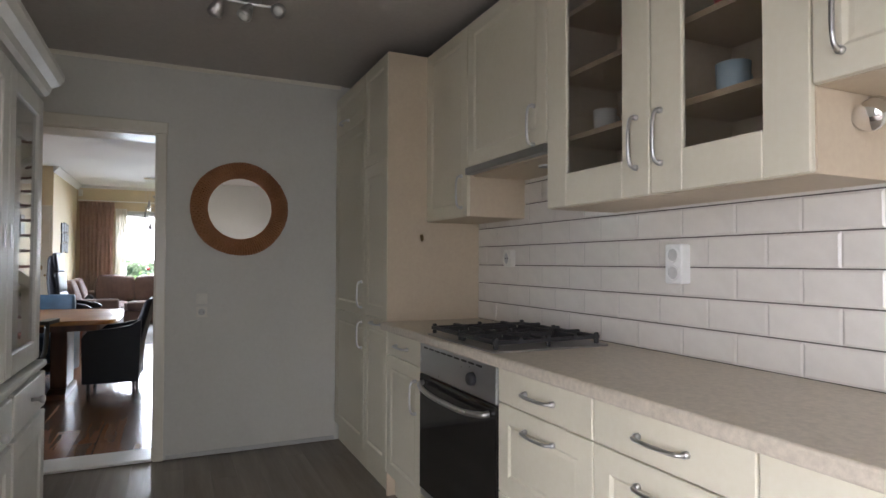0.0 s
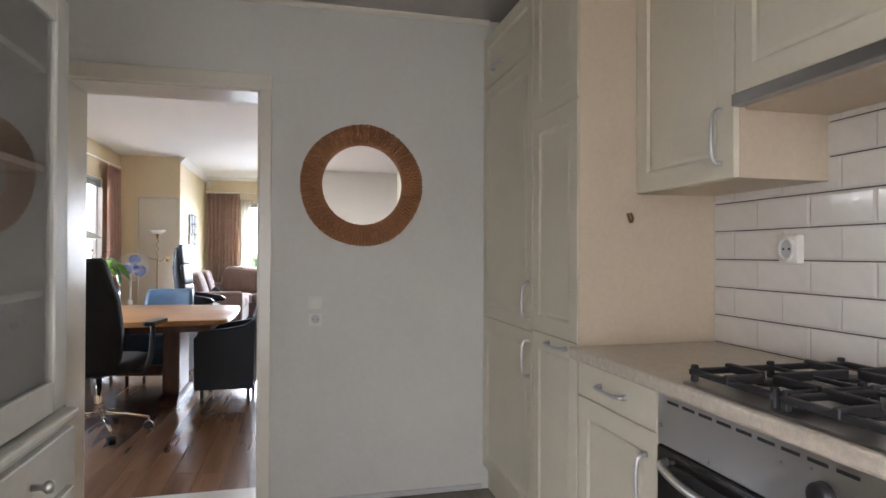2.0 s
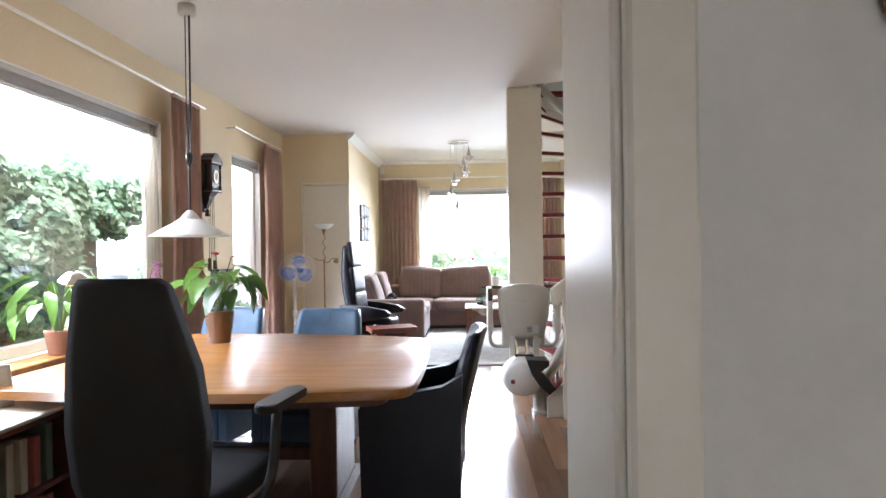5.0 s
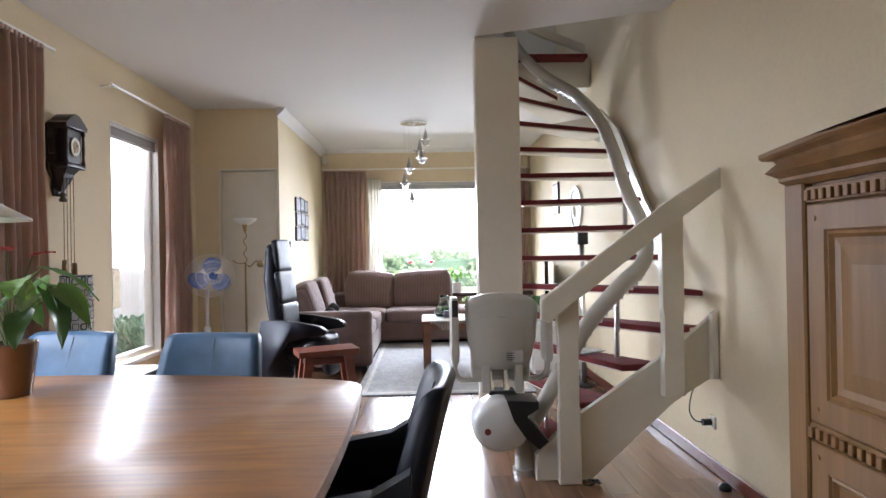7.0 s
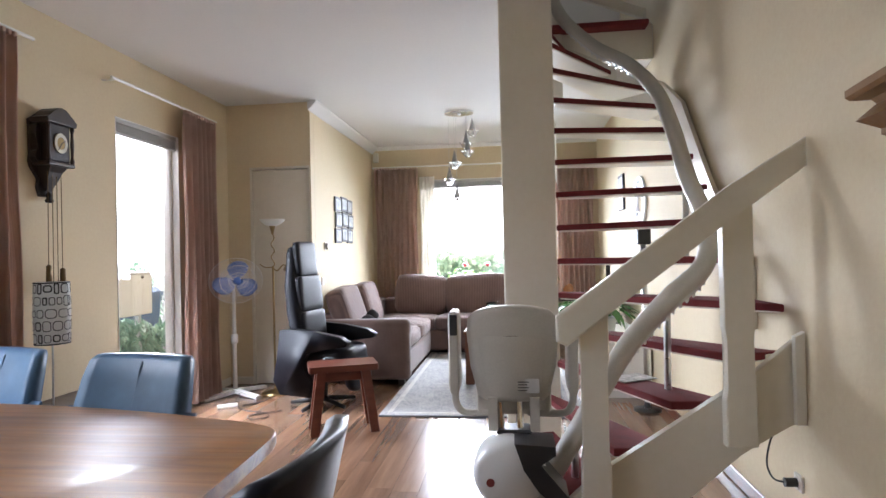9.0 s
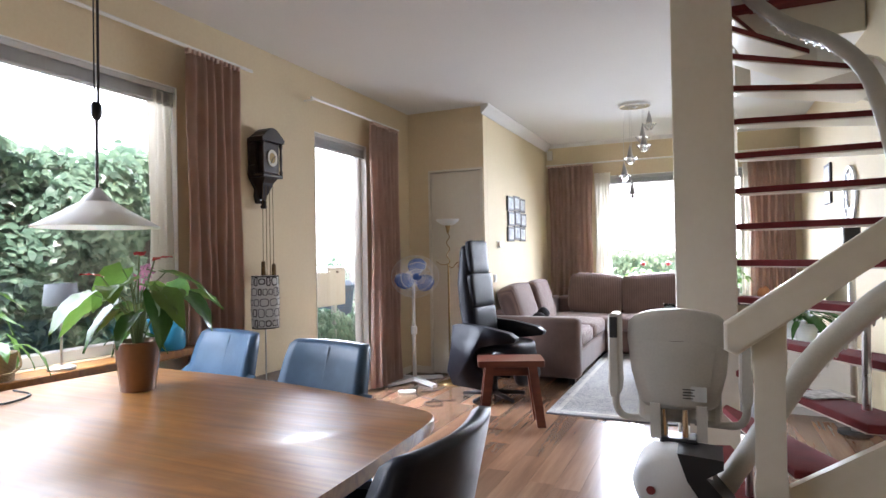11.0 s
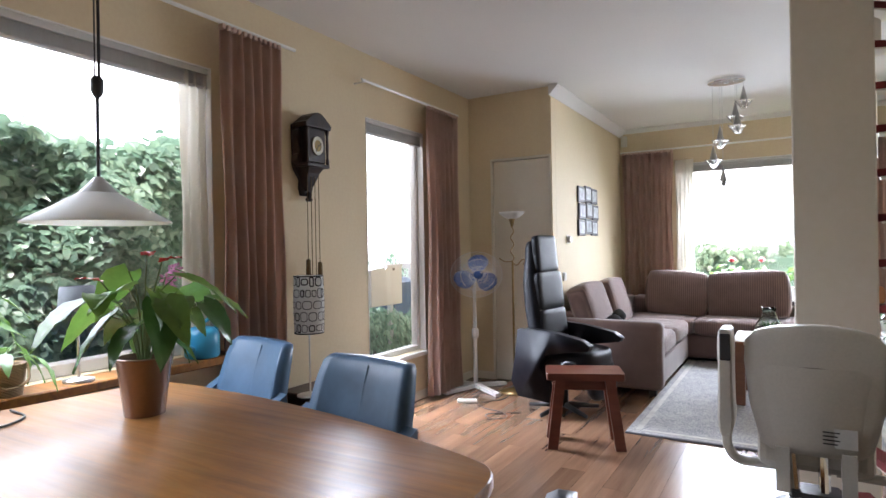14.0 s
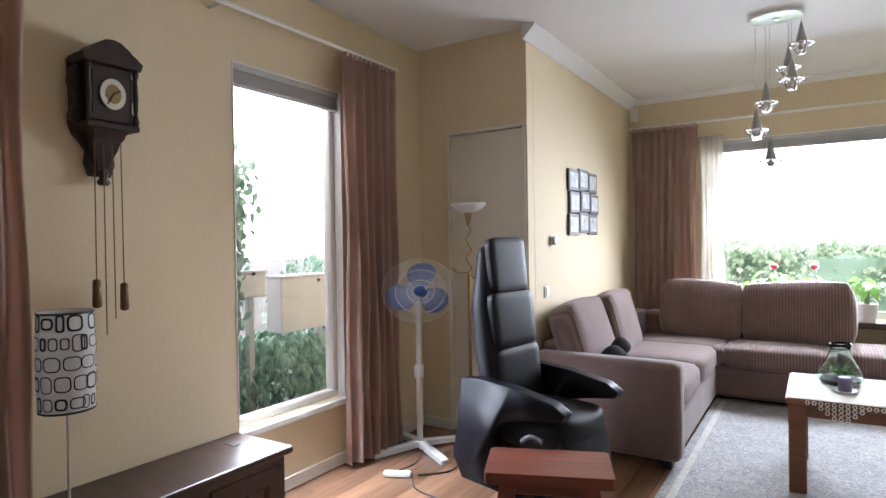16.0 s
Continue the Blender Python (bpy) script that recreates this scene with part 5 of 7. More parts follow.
for s in (-1, 1):
    a = part("armrest", slab(B(), rounded(0.08, 0.30, 0.035, 6, s * 0.31, 0.14), 0.725, 0.755, 0.008), M_PLASTIC_BLACK, t)
    part("arm_post", tube(B(), curve_pts([(s * 0.2, 0.02, 0.42), (s * 0.28, 0.02, 0.43), (s * 0.31, 0.06, 0.52), (s * 0.31, 0.10, 0.726)], 4), 0.018, 8), M_PLASTIC_BLACK, a, "", True)

# rise-and-fall lamp over the table
t = thing("pendant_lamp", pose(-1.50, 6.50, CZ), "white glass cone pendant lamp on a pull cord", "pendant lamp")
part("canopy", lathe(B(), [(0.05, 0), (0.05, -0.055), (0.045, -0.06)], 18), M_STEEL, t, "", True)
for x in (-0.012, 0.012):
    part("cord", tube(B(), [(x, 0, -0.06), (x, 0, -0.88)], 0.0055 if x > 0 else 0.003, 6), M_PLASTIC_BLACK, t)
part("pulley", lathe(B(), [(0.012, -0.86), (0.02, -0.87), (0.02, -0.91), (0.01, -0.93)], 12), M_PLASTIC_BLACK, t, "", True)
part("rod", tube(B(), [(0, 0, -0.92), (0, 0, -1.20)], 0.006, 8), M_PLASTIC_BLACK, t)
part("cap", lathe(B(), [(0.012, -1.195), (0.03, -1.215), (0.062, -1.25), (0.064, -1.256)], 24), M_GREYBOARD, t, "dark grey cap", True)
M_OPAL = sheer("opal glass", (0.85, 0.86, 0.84), 0.35)
bm = lathe(B(), [(0.058, -1.247), (0.13, -1.292), (0.219, -1.343), (0.222, -1.349), (0.215, -1.349), (0.128, -1.298), (0.05, -1.254)], 40, cap=False)
part("shade", bm, M_OPAL, t, "white opal glass shade", True)
part("bulb", lathe(B(), [(0.015, -1.25), (0.02, -1.27), (0.032, -1.30), (0.025, -1.33), (0.004, -1.338)], 14), M_CUP, t, "", True)


def leaf_mesh(length, width, kind="heart", droop=0.35):
    """A single blade lying along +x from its stalk, bending down at the tip."""
    rows = 8
    bm = B()
    grid = []
    for i in range(rows + 1):
        u = i / rows
        if kind == "heart":
            hw = width / 2 * (math.sin(min(1, u * 1.9 + 0.28) * math.pi / 2) * (1 - u ** 2.2)) + 0.001
        else:
            hw = width / 2 * math.sin(math.pi * (0.06 + 0.94 * u) ** 0.85) + 0.001
        z = -droop * length * u * u
        grid.append([bm.verts.new((length * u - (0.12 * length * abs(v) if kind == "heart" and i < 3 else 0), hw * v, z + 0.22 * hw * abs(v) + 0.004 * math.sin(u * 17 + v * 3))) for v in (-1, -0.5, 0, 0.5, 1)])
    for a, b in zip(grid, grid[1:]):
        for k in range(4):
            bm.faces.new((a[k], a[k + 1], b[k + 1], b[k]))
    return bm


def foliage(t, r, n, stalk, length, width, kind, material, base_z, lean=(0.3, 1.0), seed=0):
    """Stalks that arch out of a pot, each with a blade."""
    for i in range(n):
        a = i * 2.4 + r.uniform(-0.4, 0.4)
        k = r.uniform(*lean)
        h = stalk * r.uniform(0.65, 1.1) * (1.15 - 0.45 * k)
        d = stalk * k * r.uniform(0.7, 1.1)
        tip = Vector((d * math.cos(a), d * math.sin(a), base_z + h))
        pts = curve_pts([(0.012 * math.cos(a), 0.012 * math.sin(a), base_z), (d * 0.35 * math.cos(a), d * 0.35 * math.sin(a), base_z + h * 0.7), tuple(tip)], 4)
        st = part("stalk", tube(B(), pts, 0.0035, 5, True, 0.002), M_STEM, t)
        s = r.uniform(0.75, 1.15)
        part("leaf", leaf_mesh(length * s, width * s, kind, r.uniform(0.2, 0.7)), material, st, "", True, Matrix.Translation(tip) @ pose(0, 0, 0, r.uniform(-25, 25), r.uniform(-5, 45), math.degrees(a) + r.uniform(-35, 35)))


def pot(t, r0, r1, h, material, label):
    part("pot", lathe(B(), [(r0, 0), (r1, h * 0.97), (r1, h), (r1 * 0.9, h), (r1 * 0.86, h * 0.82)], 26, cap=False), material, t, label, True)
    part("soil", lathe(B(), [(r1 * 0.87, h * 0.80), (r1 * 0.5, h * 0.84), (0.002, h * 0.85)], 18), M_SOIL, t)
    part("pot_base", lathe(B(), [(r0, 0.0), (r0, 0.004)], 20), material, t)


M_COPPER = paint("brown metallic pot glaze", (0.24, 0.15, 0.11), 0.25, 5, 60, 0.03, 0.1, 0.5)
M_BASKET = cloth("woven straw basket", (0.23, 0.14, 0.07), (0.45, 0.31, 0.17), freq=55, relief=0.8, axis="Z")
M_RED = paint("glossy red petals", (0.55, 0.05, 0.06), 0.25, 9, 60, 0.02, 0.2)
M_PINK = paint("pink orchid petals", (0.65, 0.28, 0.50), 0.5, 20, 60, 0.02, 0.3)

r = random.Random(21)
t = thing("anthurium", pose(-1.36, 6.56, 0.722), "potted anthurium with large leaves and red flowers", "potted plant", "house plants")
pot(t, 0.062, 0.085, 0.19, M_COPPER, "brown metallic pot")
foliage(t, r, 12, 0.30, 0.19, 0.125, "heart", M_HLEAF, 0.16, (0.35, 0.95))
foliage(t, r, 7, 0.24, 0.19, 0.12, "heart", M_DLEAF, 0.16, (0.5, 1.0))
for a, h, d in ((0.4, 0.36, 0.07), (2.3, 0.38, 0.05), (4.2, 0.30, 0.12)):
    tip = Vector((d * math.cos(a), d * math.sin(a), 0.14 + h))
    f = part("flower_stalk", tube(B(), curve_pts([(0, 0, 0.14), (d * 0.4 * math.cos(a), d * 0.4 * math.sin(a), 0.14 + h * 0.6), tuple(tip)], 4), 0.003, 5), M_STEM, t)
    part("flower", leaf_mesh(0.07, 0.05, "heart", 0.2), M_RED, f, "glossy red flower", True, Matrix.Translation(tip) @ pose(0, 0, 0, 0, -20, math.degrees(a)))

SZ = W1[2] - 0.002
t = thing("peace_lily", pose(-2.10, 6.22, SZ), "bright green peace lily on the window sill", "potted plant", "house plants")
pot(t, 0.05, 0.07, 0.13, paint("terracotta", (0.30, 0.14, 0.09), 0.8, 6, 60, 0.1, 0.15), "terracotta pot")
foliage(t, r, 22, 0.30, 0.20, 0.055, "blade", M_HLEAF, 0.11, (0.3, 0.9))
t = thing("small_plant", pose(-2.11, 6.47, SZ), "small drooping plant in a straw basket", "potted plant", "house plants")
pot(t, 0.062, 0.075, 0.12, M_BASKET, "woven straw basket")
foliage(t, r, 8, 0.10, 0.15, 0.045, "blade", M_HLEAF, 0.10, (0.5, 1.1))
part("rope", tube(B(), curve_pts([(0.05, -0.06, 0.11), (0.08, -0.05, 0.05), (0.085, 0.0, 0.035), (0.08, 0.05, 0.06), (0.05, 0.06, 0.115)], 4), 0.005, 6), M_BASKET, t)
t = thing("orchid", pose(-2.12, 7.14, SZ), "potted orchid with a spray of pink flowers", "potted plant", "house plants")
pot(t, 0.04, 0.055, 0.11, M_CUP, "white glazed pot")
foliage(t, r, 5, 0.06, 0.16, 0.05, "blade", M_DLEAF, 0.09, (0.5, 0.9))
st = part("flower_stalk", tube(B(), curve_pts([(0, 0, 0.1), (0.02, -0.02, 0.3), (0.05, 0.0, 0.45), (0.09, 0.06, 0.44)], 4), 0.003, 5), M_STEM, t)
for i in range(8):
    q = i / 7
    bm = B()
    for k in range(5):
        a = k * 1.2566
        loft(bm, [[(0.004 * math.cos(a), 0.0, 0.004 * math.sin(a)), (0.02 * math.cos(a - 0.4), 0.004, 0.02 * math.sin(a - 0.4)), (0.032 * math.cos(a), 0.0, 0.032 * math.sin(a)), (0.02 * math.cos(a + 0.4), 0.004, 0.02 * math.sin(a + 0.4))], [(0.004 * math.cos(a), 0.002, 0.004 * math.sin(a)), (0.02 * math.cos(a - 0.4), 0.006, 0.02 * math.sin(a - 0.4)), (0.032 * math.cos(a), 0.002, 0.032 * math.sin(a)), (0.02 * math.cos(a + 0.4), 0.006, 0.02 * math.sin(a + 0.4))]])
    part("flower", bm, M_PINK, st, "pink orchid flower", at=Matrix.Translation((0.03 + 0.06 * q, r.uniform(-0.04, 0.06), 0.36 + 0.1 * math.sin(q * 3))) @ pose(0, 0, 0, r.uniform(-30, 30), 0, 60 + r.uniform(-40, 40)))

M_CYAN = paint("bright blue plastic", (0.04, 0.36, 0.60), 0.3, 3, 60, 0.02, 0.08)
t = thing("watering_can", pose(-2.11, 7.35, SZ, 0, 0, -70), "bright blue plastic watering can on the sill", "watering can")
part("body", lathe(B(), [(0.075, 0), (0.085, 0.01), (0.085, 0.12), (0.06, 0.15), (0.045, 0.155)], 24), M_CYAN, t, "", True)
part("spout", tube(B(), curve_pts([(0.07, 0, 0.04), (0.14, 0, 0.09), (0.20, 0, 0.19)], 4), 0.018, 8, True, 0.009), M_CYAN, t, "", True)
part("handle", tube(B(), curve_pts([(-0.08, 0, 0.03), (-0.14, 0, 0.08), (-0.10, 0, 0.19), (0.03, 0, 0.155)], 4), 0.009, 8), M_CYAN, t, "", True)

# lamp on the sill and the steel desk lamp on the table
M_GREYSH = cloth("grey lampshade cloth", (0.10, 0.11, 0.12), (0.16, 0.17, 0.18), freq=200, relief=0.1)
t = thing("table_lamp", pose(-2.10, 6.74, SZ), "slim steel table lamp with a grey shade", "lamp")
part("base", lathe(B(), [(0.06, 0), (0.06, 0.012), (0.01, 0.02)], 20), M_STEEL, t, "", True)
part("stem", tube(B(), [(0, 0, 0.015), (0, 0, 0.33)], 0.006, 8), M_STEEL, t)
part("shade", lathe(B(), [(0.075, 0.30), (0.065, 0.40), (0.062, 0.40), (0.072, 0.30)], 26, cap=False), M_GREYSH, t, "dark grey cloth shade", True)
t = thing("desk_lamp", pose(-1.76, 6.08, 0.722), "chrome desk lamp with a domed base", "desk lamp")
part("base", lathe(B(), [(0.095, 0), (0.095, 0.008), (0.075, 0.03), (0.06, 0.055), (0.03, 0.072), (0.012, 0.078)], 28), M_STEEL, t, "domed steel base", True)
part("switch", lathe(B(), [(0.014, 0), (0.012, 0.012)], 12), M_CHROME, t, "", True, Matrix.Translation((0.06, -0.02, 0.052)) @ pose(0, 0, 0, 0, 60, 0))
part("neck", tube(B(), curve_pts([(0, 0, 0.07), (-0.02, 0.02, 0.16), (-0.10, 0.0, 0.30), (-0.13, -0.04, 0.42)], 5), 0.008, 8), M_CHROME, t, "", True)
part("head", lathe(B(), [(0.01, 0.05), (0.03, 0.045), (0.07, 0.01), (0.075, 0.0), (0.07, 0.0), (0.03, 0.035)], 22, cap=False), M_CHROME, t, "chrome dish head", True, Matrix.Translation((-0.13, -0.04, 0.40)) @ pose(0, 0, 0, 15, 10, 0))
tagged(part("cable", tube(B(), curve_pts([(-1.68, 6.14, 0.727), (-1.60, 6.22, 0.727), (-1.66, 6.34, 0.727), (-1.80, 6.36, 0.727)], 5), 0.004, 6), M_PLASTIC_BLACK), "black lamp cable lying on the table", "cable")

# low bookcase by the window, seen from the kitchen
t = thing("low_bookcase", pose(-1.86, 5.15, 0), "low white bookcase with books below the window", "bookcase")
bm = B()
for z in (0.05, 0.33, 0.60):
    box(bm, -0.30, 0.30, -0.45, 0.45, z, z + 0.022, 0.002)
for y in (-0.45, 0.428):
    box(bm, -0.30, 0.30, y, y + 0.022, 0.0, 0.60, 0.002)
part("frame", bm, M_REDWOOD, t)
part("top", box(B(), -0.31, 0.31, -0.46, 0.46, 0.623, 0.64, 0.004), M_WHITE, t, "white top")
for i in range(22):
    bz = 0.353 if i % 2 else 0.073
    y = -0.40 + (i // 2) * 0.068
    h = r.uniform(0.17, 0.235)
    col = r.choice([(0.3, 0.28, 0.24), (0.08, 0.10, 0.16), (0.35, 0.10, 0.08), (0.10, 0.16, 0.12), (0.42, 0.38, 0.30)])
    bmn = box(B(), 0.10, 0.28, -0.018, 0.018, 0, h, 0.003)
    tagged(part("book", bmn, paint("book cloth", col, 0.7, 8, 60, 0.05, 0.15), at=Matrix.Translation((-1.86, 5.15 + y, bz))), "cloth bound book standing in the low bookcase", "book", "books in the low bookcase")
t = thing("framed_photo", pose(-1.80, 5.42, 0.641, -12, 0, 60), "small standing photo frame on the low bookcase", "photo frame")
part("frame", box(B(), -0.07, 0.07, -0.006, 0.006, 0, 0.17, 0.003), M_STEEL, t)
part("print", box(B(), -0.055, 0.055, -0.008, -0.0065, 0.015, 0.155), M_CUP, t)

# ---- staircase ----
RISE = 0.195
st = thing("staircase", pose(0, 0, 0), "white open winding staircase with red carpeted treads", "staircase")
INNER = [(0.60, 8.36), (0.72, 8.42), (0.79, 8.44), (0.805, 8.46), (0.81, 8.48), (0.812, 8.50), (0.815, 8.52), (0.815, 8.54), (0.815, 8.57), (0.812, 8.60), (0.81, 8.64), (0.80, 8.68), (0.76, 8.72), (0.70, 8.76)]
OUTER = [(0.72, 7.56), (0.94, 7.55), (1.17, 7.55), (1.40, 7.55), (1.625, 7.58), (1.625, 7.90), (1.60, 8.16), (1.585, 8.37), (1.57, 8.55), (1.56, 8.74), (1.55, 8.97), (1.50, 9.25), (1.28, 9.46), (0.98, 9.55)]
NEXT = list(zip(INNER, OUTER))[1:] + [((0.62, 8.78), (0.72, 9.58))]
for k, ((a, b), (c, d)) in enumerate(zip(zip(INNER, OUTER), NEXT)):
    z = RISE * (k + 1)
    a, b, c, d = Vector(a), Vector(b), Vector(c), Vector(d)
    c = c + (c - a) * 0.25 + (d - c).normalized() * 0.0
    d2 = d + (d - b) * 0.12
    if (c - a).length < 0.10:
        c = a + Vector((0.01, 0.10))
    quad = [a, b, d2, c]
    bm = B()
    slab(bm, [(p.x, p.y) for p in quad], z - 0.040, z - 0.006, 0.004)
    tr = part("tread", bm, M_TRIM, st)
    cen = sum(quad, Vector((0, 0))) / 4
    bm = B()
    slab(bm, [tuple(p + (p - cen).normalized() * (0.014 if i < 2 else -0.01)) for i, p in enumerate(quad)], z - 0.034, z, 0.006)
    part("carpet", bm, M_CARPET, tr, "dark red carpet over the tread")

part("column", box(B(), 0.49, 0.80, 8.49, 8.62, 0, CZ, 0.006), M_TRIM, st, "cream boxed column")


def board(outline, y0, y1, bevel=0.006):
    return upright(B(), outline, y0, y1, bevel)


part("stringer", board([(0.69, 0.0), (0.98, 0.0), (1.42, 0.40), (1.65, 0.53), (1.65, 0.86), (1.46, 0.70), (0.86, 0.30), (0.69, 0.14)], 7.475, 7.515), M_TRIM, st, "cream boarded stringer")
part("stringer_block", board([(1.615, 0.52), (1.652, 0.52), (1.652, 0.88), (1.615, 0.86)], 7.44, 7.474, 0.004), M_TRIM, st)


def post(x0, x1, z0, z1, y0, y1, n0, n1):
    """A flat post, slimmer between its notched shoulders."""
    e = 0.014
    return board([(x0, z0), (x1, z0), (x1, n0), (x1 - e, n0 + 0.05), (x1 - e, n1 - 0.05), (x1, n1), (x1, z1), (x0, z1), (x0, n1), (x0 + e, n1 - 0.05), (x0 + e, n0 + 0.05), (x0, n0)], y0, y1)


part("newel_post", post(0.80, 0.915, 0.0, 0.97, 7.415, 7.472, 0.36, 0.78), M_TRIM, st, "notched cream newel post")
part("newel_post", post(1.35, 1.465, 0.44, 1.42, 7.415, 7.472, 0.62, 0.90), M_TRIM, st, "notched cream newel post")
part("handrail", board([(0.708, 0.855), (0.75, 0.835), (1.38, 1.32), (1.648, 1.51), (1.648, 1.62), (1.36, 1.44), (0.708, 0.955)], 7.372, 7.412, 0.012), M_TRIM, st, "thick cream handrail board")
# boards of the upper flight and landing edge
part("inner_stringer", loft(B(), [[(0.82, 8.64, 1.62), (0.82, 8.66, 1.62), (0.82, 8.66, 1.98), (0.82, 8.64, 1.98)], [(0.72, 9.1, 2.1), (0.74, 9.12, 2.1), (0.74, 9.12, 2.45), (0.72, 9.1, 2.45)]]), M_TRIM, st)
bm = B()
path = [(1.63, 7.9, 0.95), (1.625, 8.4, 1.40), (1.62, 8.9, 1.98), (1.60, 9.3, 2.22), (1.35, 9.60, 2.42), (1.0, 9.68, 2.62)]
rings = []
for x, y, z in path:
    rings.append([(x, y, z - 0.12), (x + 0.028, y + 0.004, z - 0.12), (x + 0.028, y + 0.004, z + 0.16), (x, y, z + 0.16)])
loft(bm, rings)
part("outer_stringer", bm, M_TRIM, st, "cream outer stringer along the wall")
part("landing_edge", box(B(), 0.705, X1 - 0.01, 9.72, 9.748, CZ - 0.02, CZ + 0.26, 0.004), M_TRIM, st)
part("upper_post", board([(0.86, CZ - 0.35), (0.96, CZ - 0.35), (0.96, CZ + 0.75), (0.86, CZ + 0.75)], 9.70, 9.75), M_TRIM, st)
part("upper_rail", loft(B(), [[(0.6, 9.69, CZ + 0.68), (0.6, 9.73, CZ + 0.68), (0.6, 9.73, CZ + 0.76), (0.6, 9.69, CZ + 0.76)], [(1.6, 9.69, CZ + 0.28), (1.6, 9.73, CZ + 0.28), (1.6, 9.73, CZ + 0.36), (1.6, 9.69, CZ + 0.36)]]), M_TRIM, st)
part("upper_tread", box(B(), 0.75, 1.6, 9.60, 9.745, CZ + 0.21, CZ + 0.25, 0.006), M_CARPET, st)

# ---- stair lift ----
M_RED_BADGE = paint("dark red badge", (0.20, 0.03, 0.03), 0.3, 9, 60, 0.0, 0.2)
lift = thing("stair_lift", pose(0, 0, 0), "parked grey stair lift with folded seat", "stair lift")
RAIL = curve_pts([(0.66, 7.66, 0.05), (0.68, 7.66, 0.20), (0.83, 7.68, 0.45), (1.03, 7.70, 0.78), (1.22, 7.72, 0.99), (1.40, 7.80, 1.14), (1.47, 8.0, 1.34), (1.475, 8.3, 1.60), (1.475, 8.55, 1.90), (1.46, 8.85, 2.20), (1.36, 9.15, 2.47), (1.15, 9.3, 2.66), (0.95, 9.35, 2.88), (0.85, 9.4, 3.1)], 6)
tube_part = part("rail_tube", tube(B(), RAIL, 0.045, 16), M_LIFT, lift, "bent grey rail tube", True)
bm = B()
for a, b in zip(RAIL[6:], RAIL[7:]):
    a, b = Vector(a), Vector(b)
    d = b - a
    n = max(1, int(d.length / 0.034))
    for i in range(n):
        p = a + d * ((i + 0.5) / n) + Vector((0, -0.014, -0.058))
        q = d.normalized() * 0.009
        s = Vector((0, 0, -0.022))
        loft(bm, [[p - q + Vector((0, -0.01, 0)), p + q + Vector((0, -0.01, 0)), p + q + Vector((0, 0.01, 0)), p - q + Vector((0, 0.01, 0))], [p - q * 0.6 + s + Vector((0, -0.01, 0)), p + q * 0.6 + s + Vector((0, -0.01, 0)), p + q * 0.6 + s + Vector((0, 0.01, 0)), p - q * 0.6 + s + Vector((0, 0.01, 0))]])
tagged(part("rack_teeth", bm, M_STEEL, tube_part, "toothed steel rack"), kind="stuff")
part("rack_bar", tube(B(), [tuple(Vector(p) + Vector((0, -0.014, -0.048))) for p in RAIL[6:]], 0.015, 6), M_STEEL, tube_part)
f = part("rail_foot", lathe(B(), [(0.058, 0), (0.058, 0.012), (0.05, 0.014), (0.05, 0.19), (0.04, 0.20)], 18, 0.645, 7.60), M_LIFT, lift, "grey cylindrical foot", True)
part("foot_ring", lathe(B(), [(0.062, 0.0), (0.062, 0.03)], 18, 0.645, 7.60), M_STEEL, f)
part("foot_plate", box(B(), 0.69, 0.735, 7.56, 7.62, 0, 0.19, 0.004), M_LIFT, lift)
for x, y, z in ((1.22, 7.72, 0.99), (1.475, 8.3, 1.60), (0.80, 7.68, 0.42)):
    part("rail_strut", tube(B(), [(x, y + 0.03, z - 0.03), (x, y + 0.05, max(0.2, z - 0.45))], 0.016, 8), M_STEEL, lift)
# drive housing: a flattened drum
bm = B()
rings = []
for y, k in ((7.44, 0.80), (7.455, 0.93), (7.50, 1.0), (7.62, 1.0), (7.66, 0.93)):
    row = []
    for i in range(28):
        a = 2 * math.pi * i / 28
        rr = 0.143 * k * (1 + 0.10 * math.cos(a - 2.3) + 0.05 * math.cos(2 * a))
        row.append((0.522 + rr * math.cos(a) * 1.02, y, 0.285 + rr * math.sin(a) * 1.02))
    rings.append(row)
loft(bm, rings)
dr = part("drive_housing", bm, M_LIFTWHITE, lift, "rounded grey drive housing", True)
part("badge", tube(B(), [(0.435, 7.446, 0.275), (0.435, 7.436, 0.275)], 0.017, 14), M_RED_BADGE, dr, "small round badge")
part("carriage", loft(B(), [[(0.535, y, 0.435), (0.70, y, 0.425), (0.70, y, 0.39), (0.64, y, 0.35), (0.75, y, 0.22), (0.70, y, 0.18), (0.63, y, 0.24), (0.57, y, 0.33)] for y in (7.432, 7.62)]), M_PLASTIC_BLACK, lift, "black drive carriage")
for a, b in (((0.48, 7.62, 0.40), (0.47, 7.66, 0.55)), ((0.56, 7.62, 0.40), (0.56, 7.66, 0.55))):
    part("seat_post", tube(B(), [a, b], 0.018, 10), M_CHROME, lift)
part("post_cap", box(B(), 0.46, 0.61, 7.58, 7.70, 0.42, 0.447, 0.01), M_PLASTIC_BLACK, lift)
# seat back, seen from behind
bm = B()
rings = []
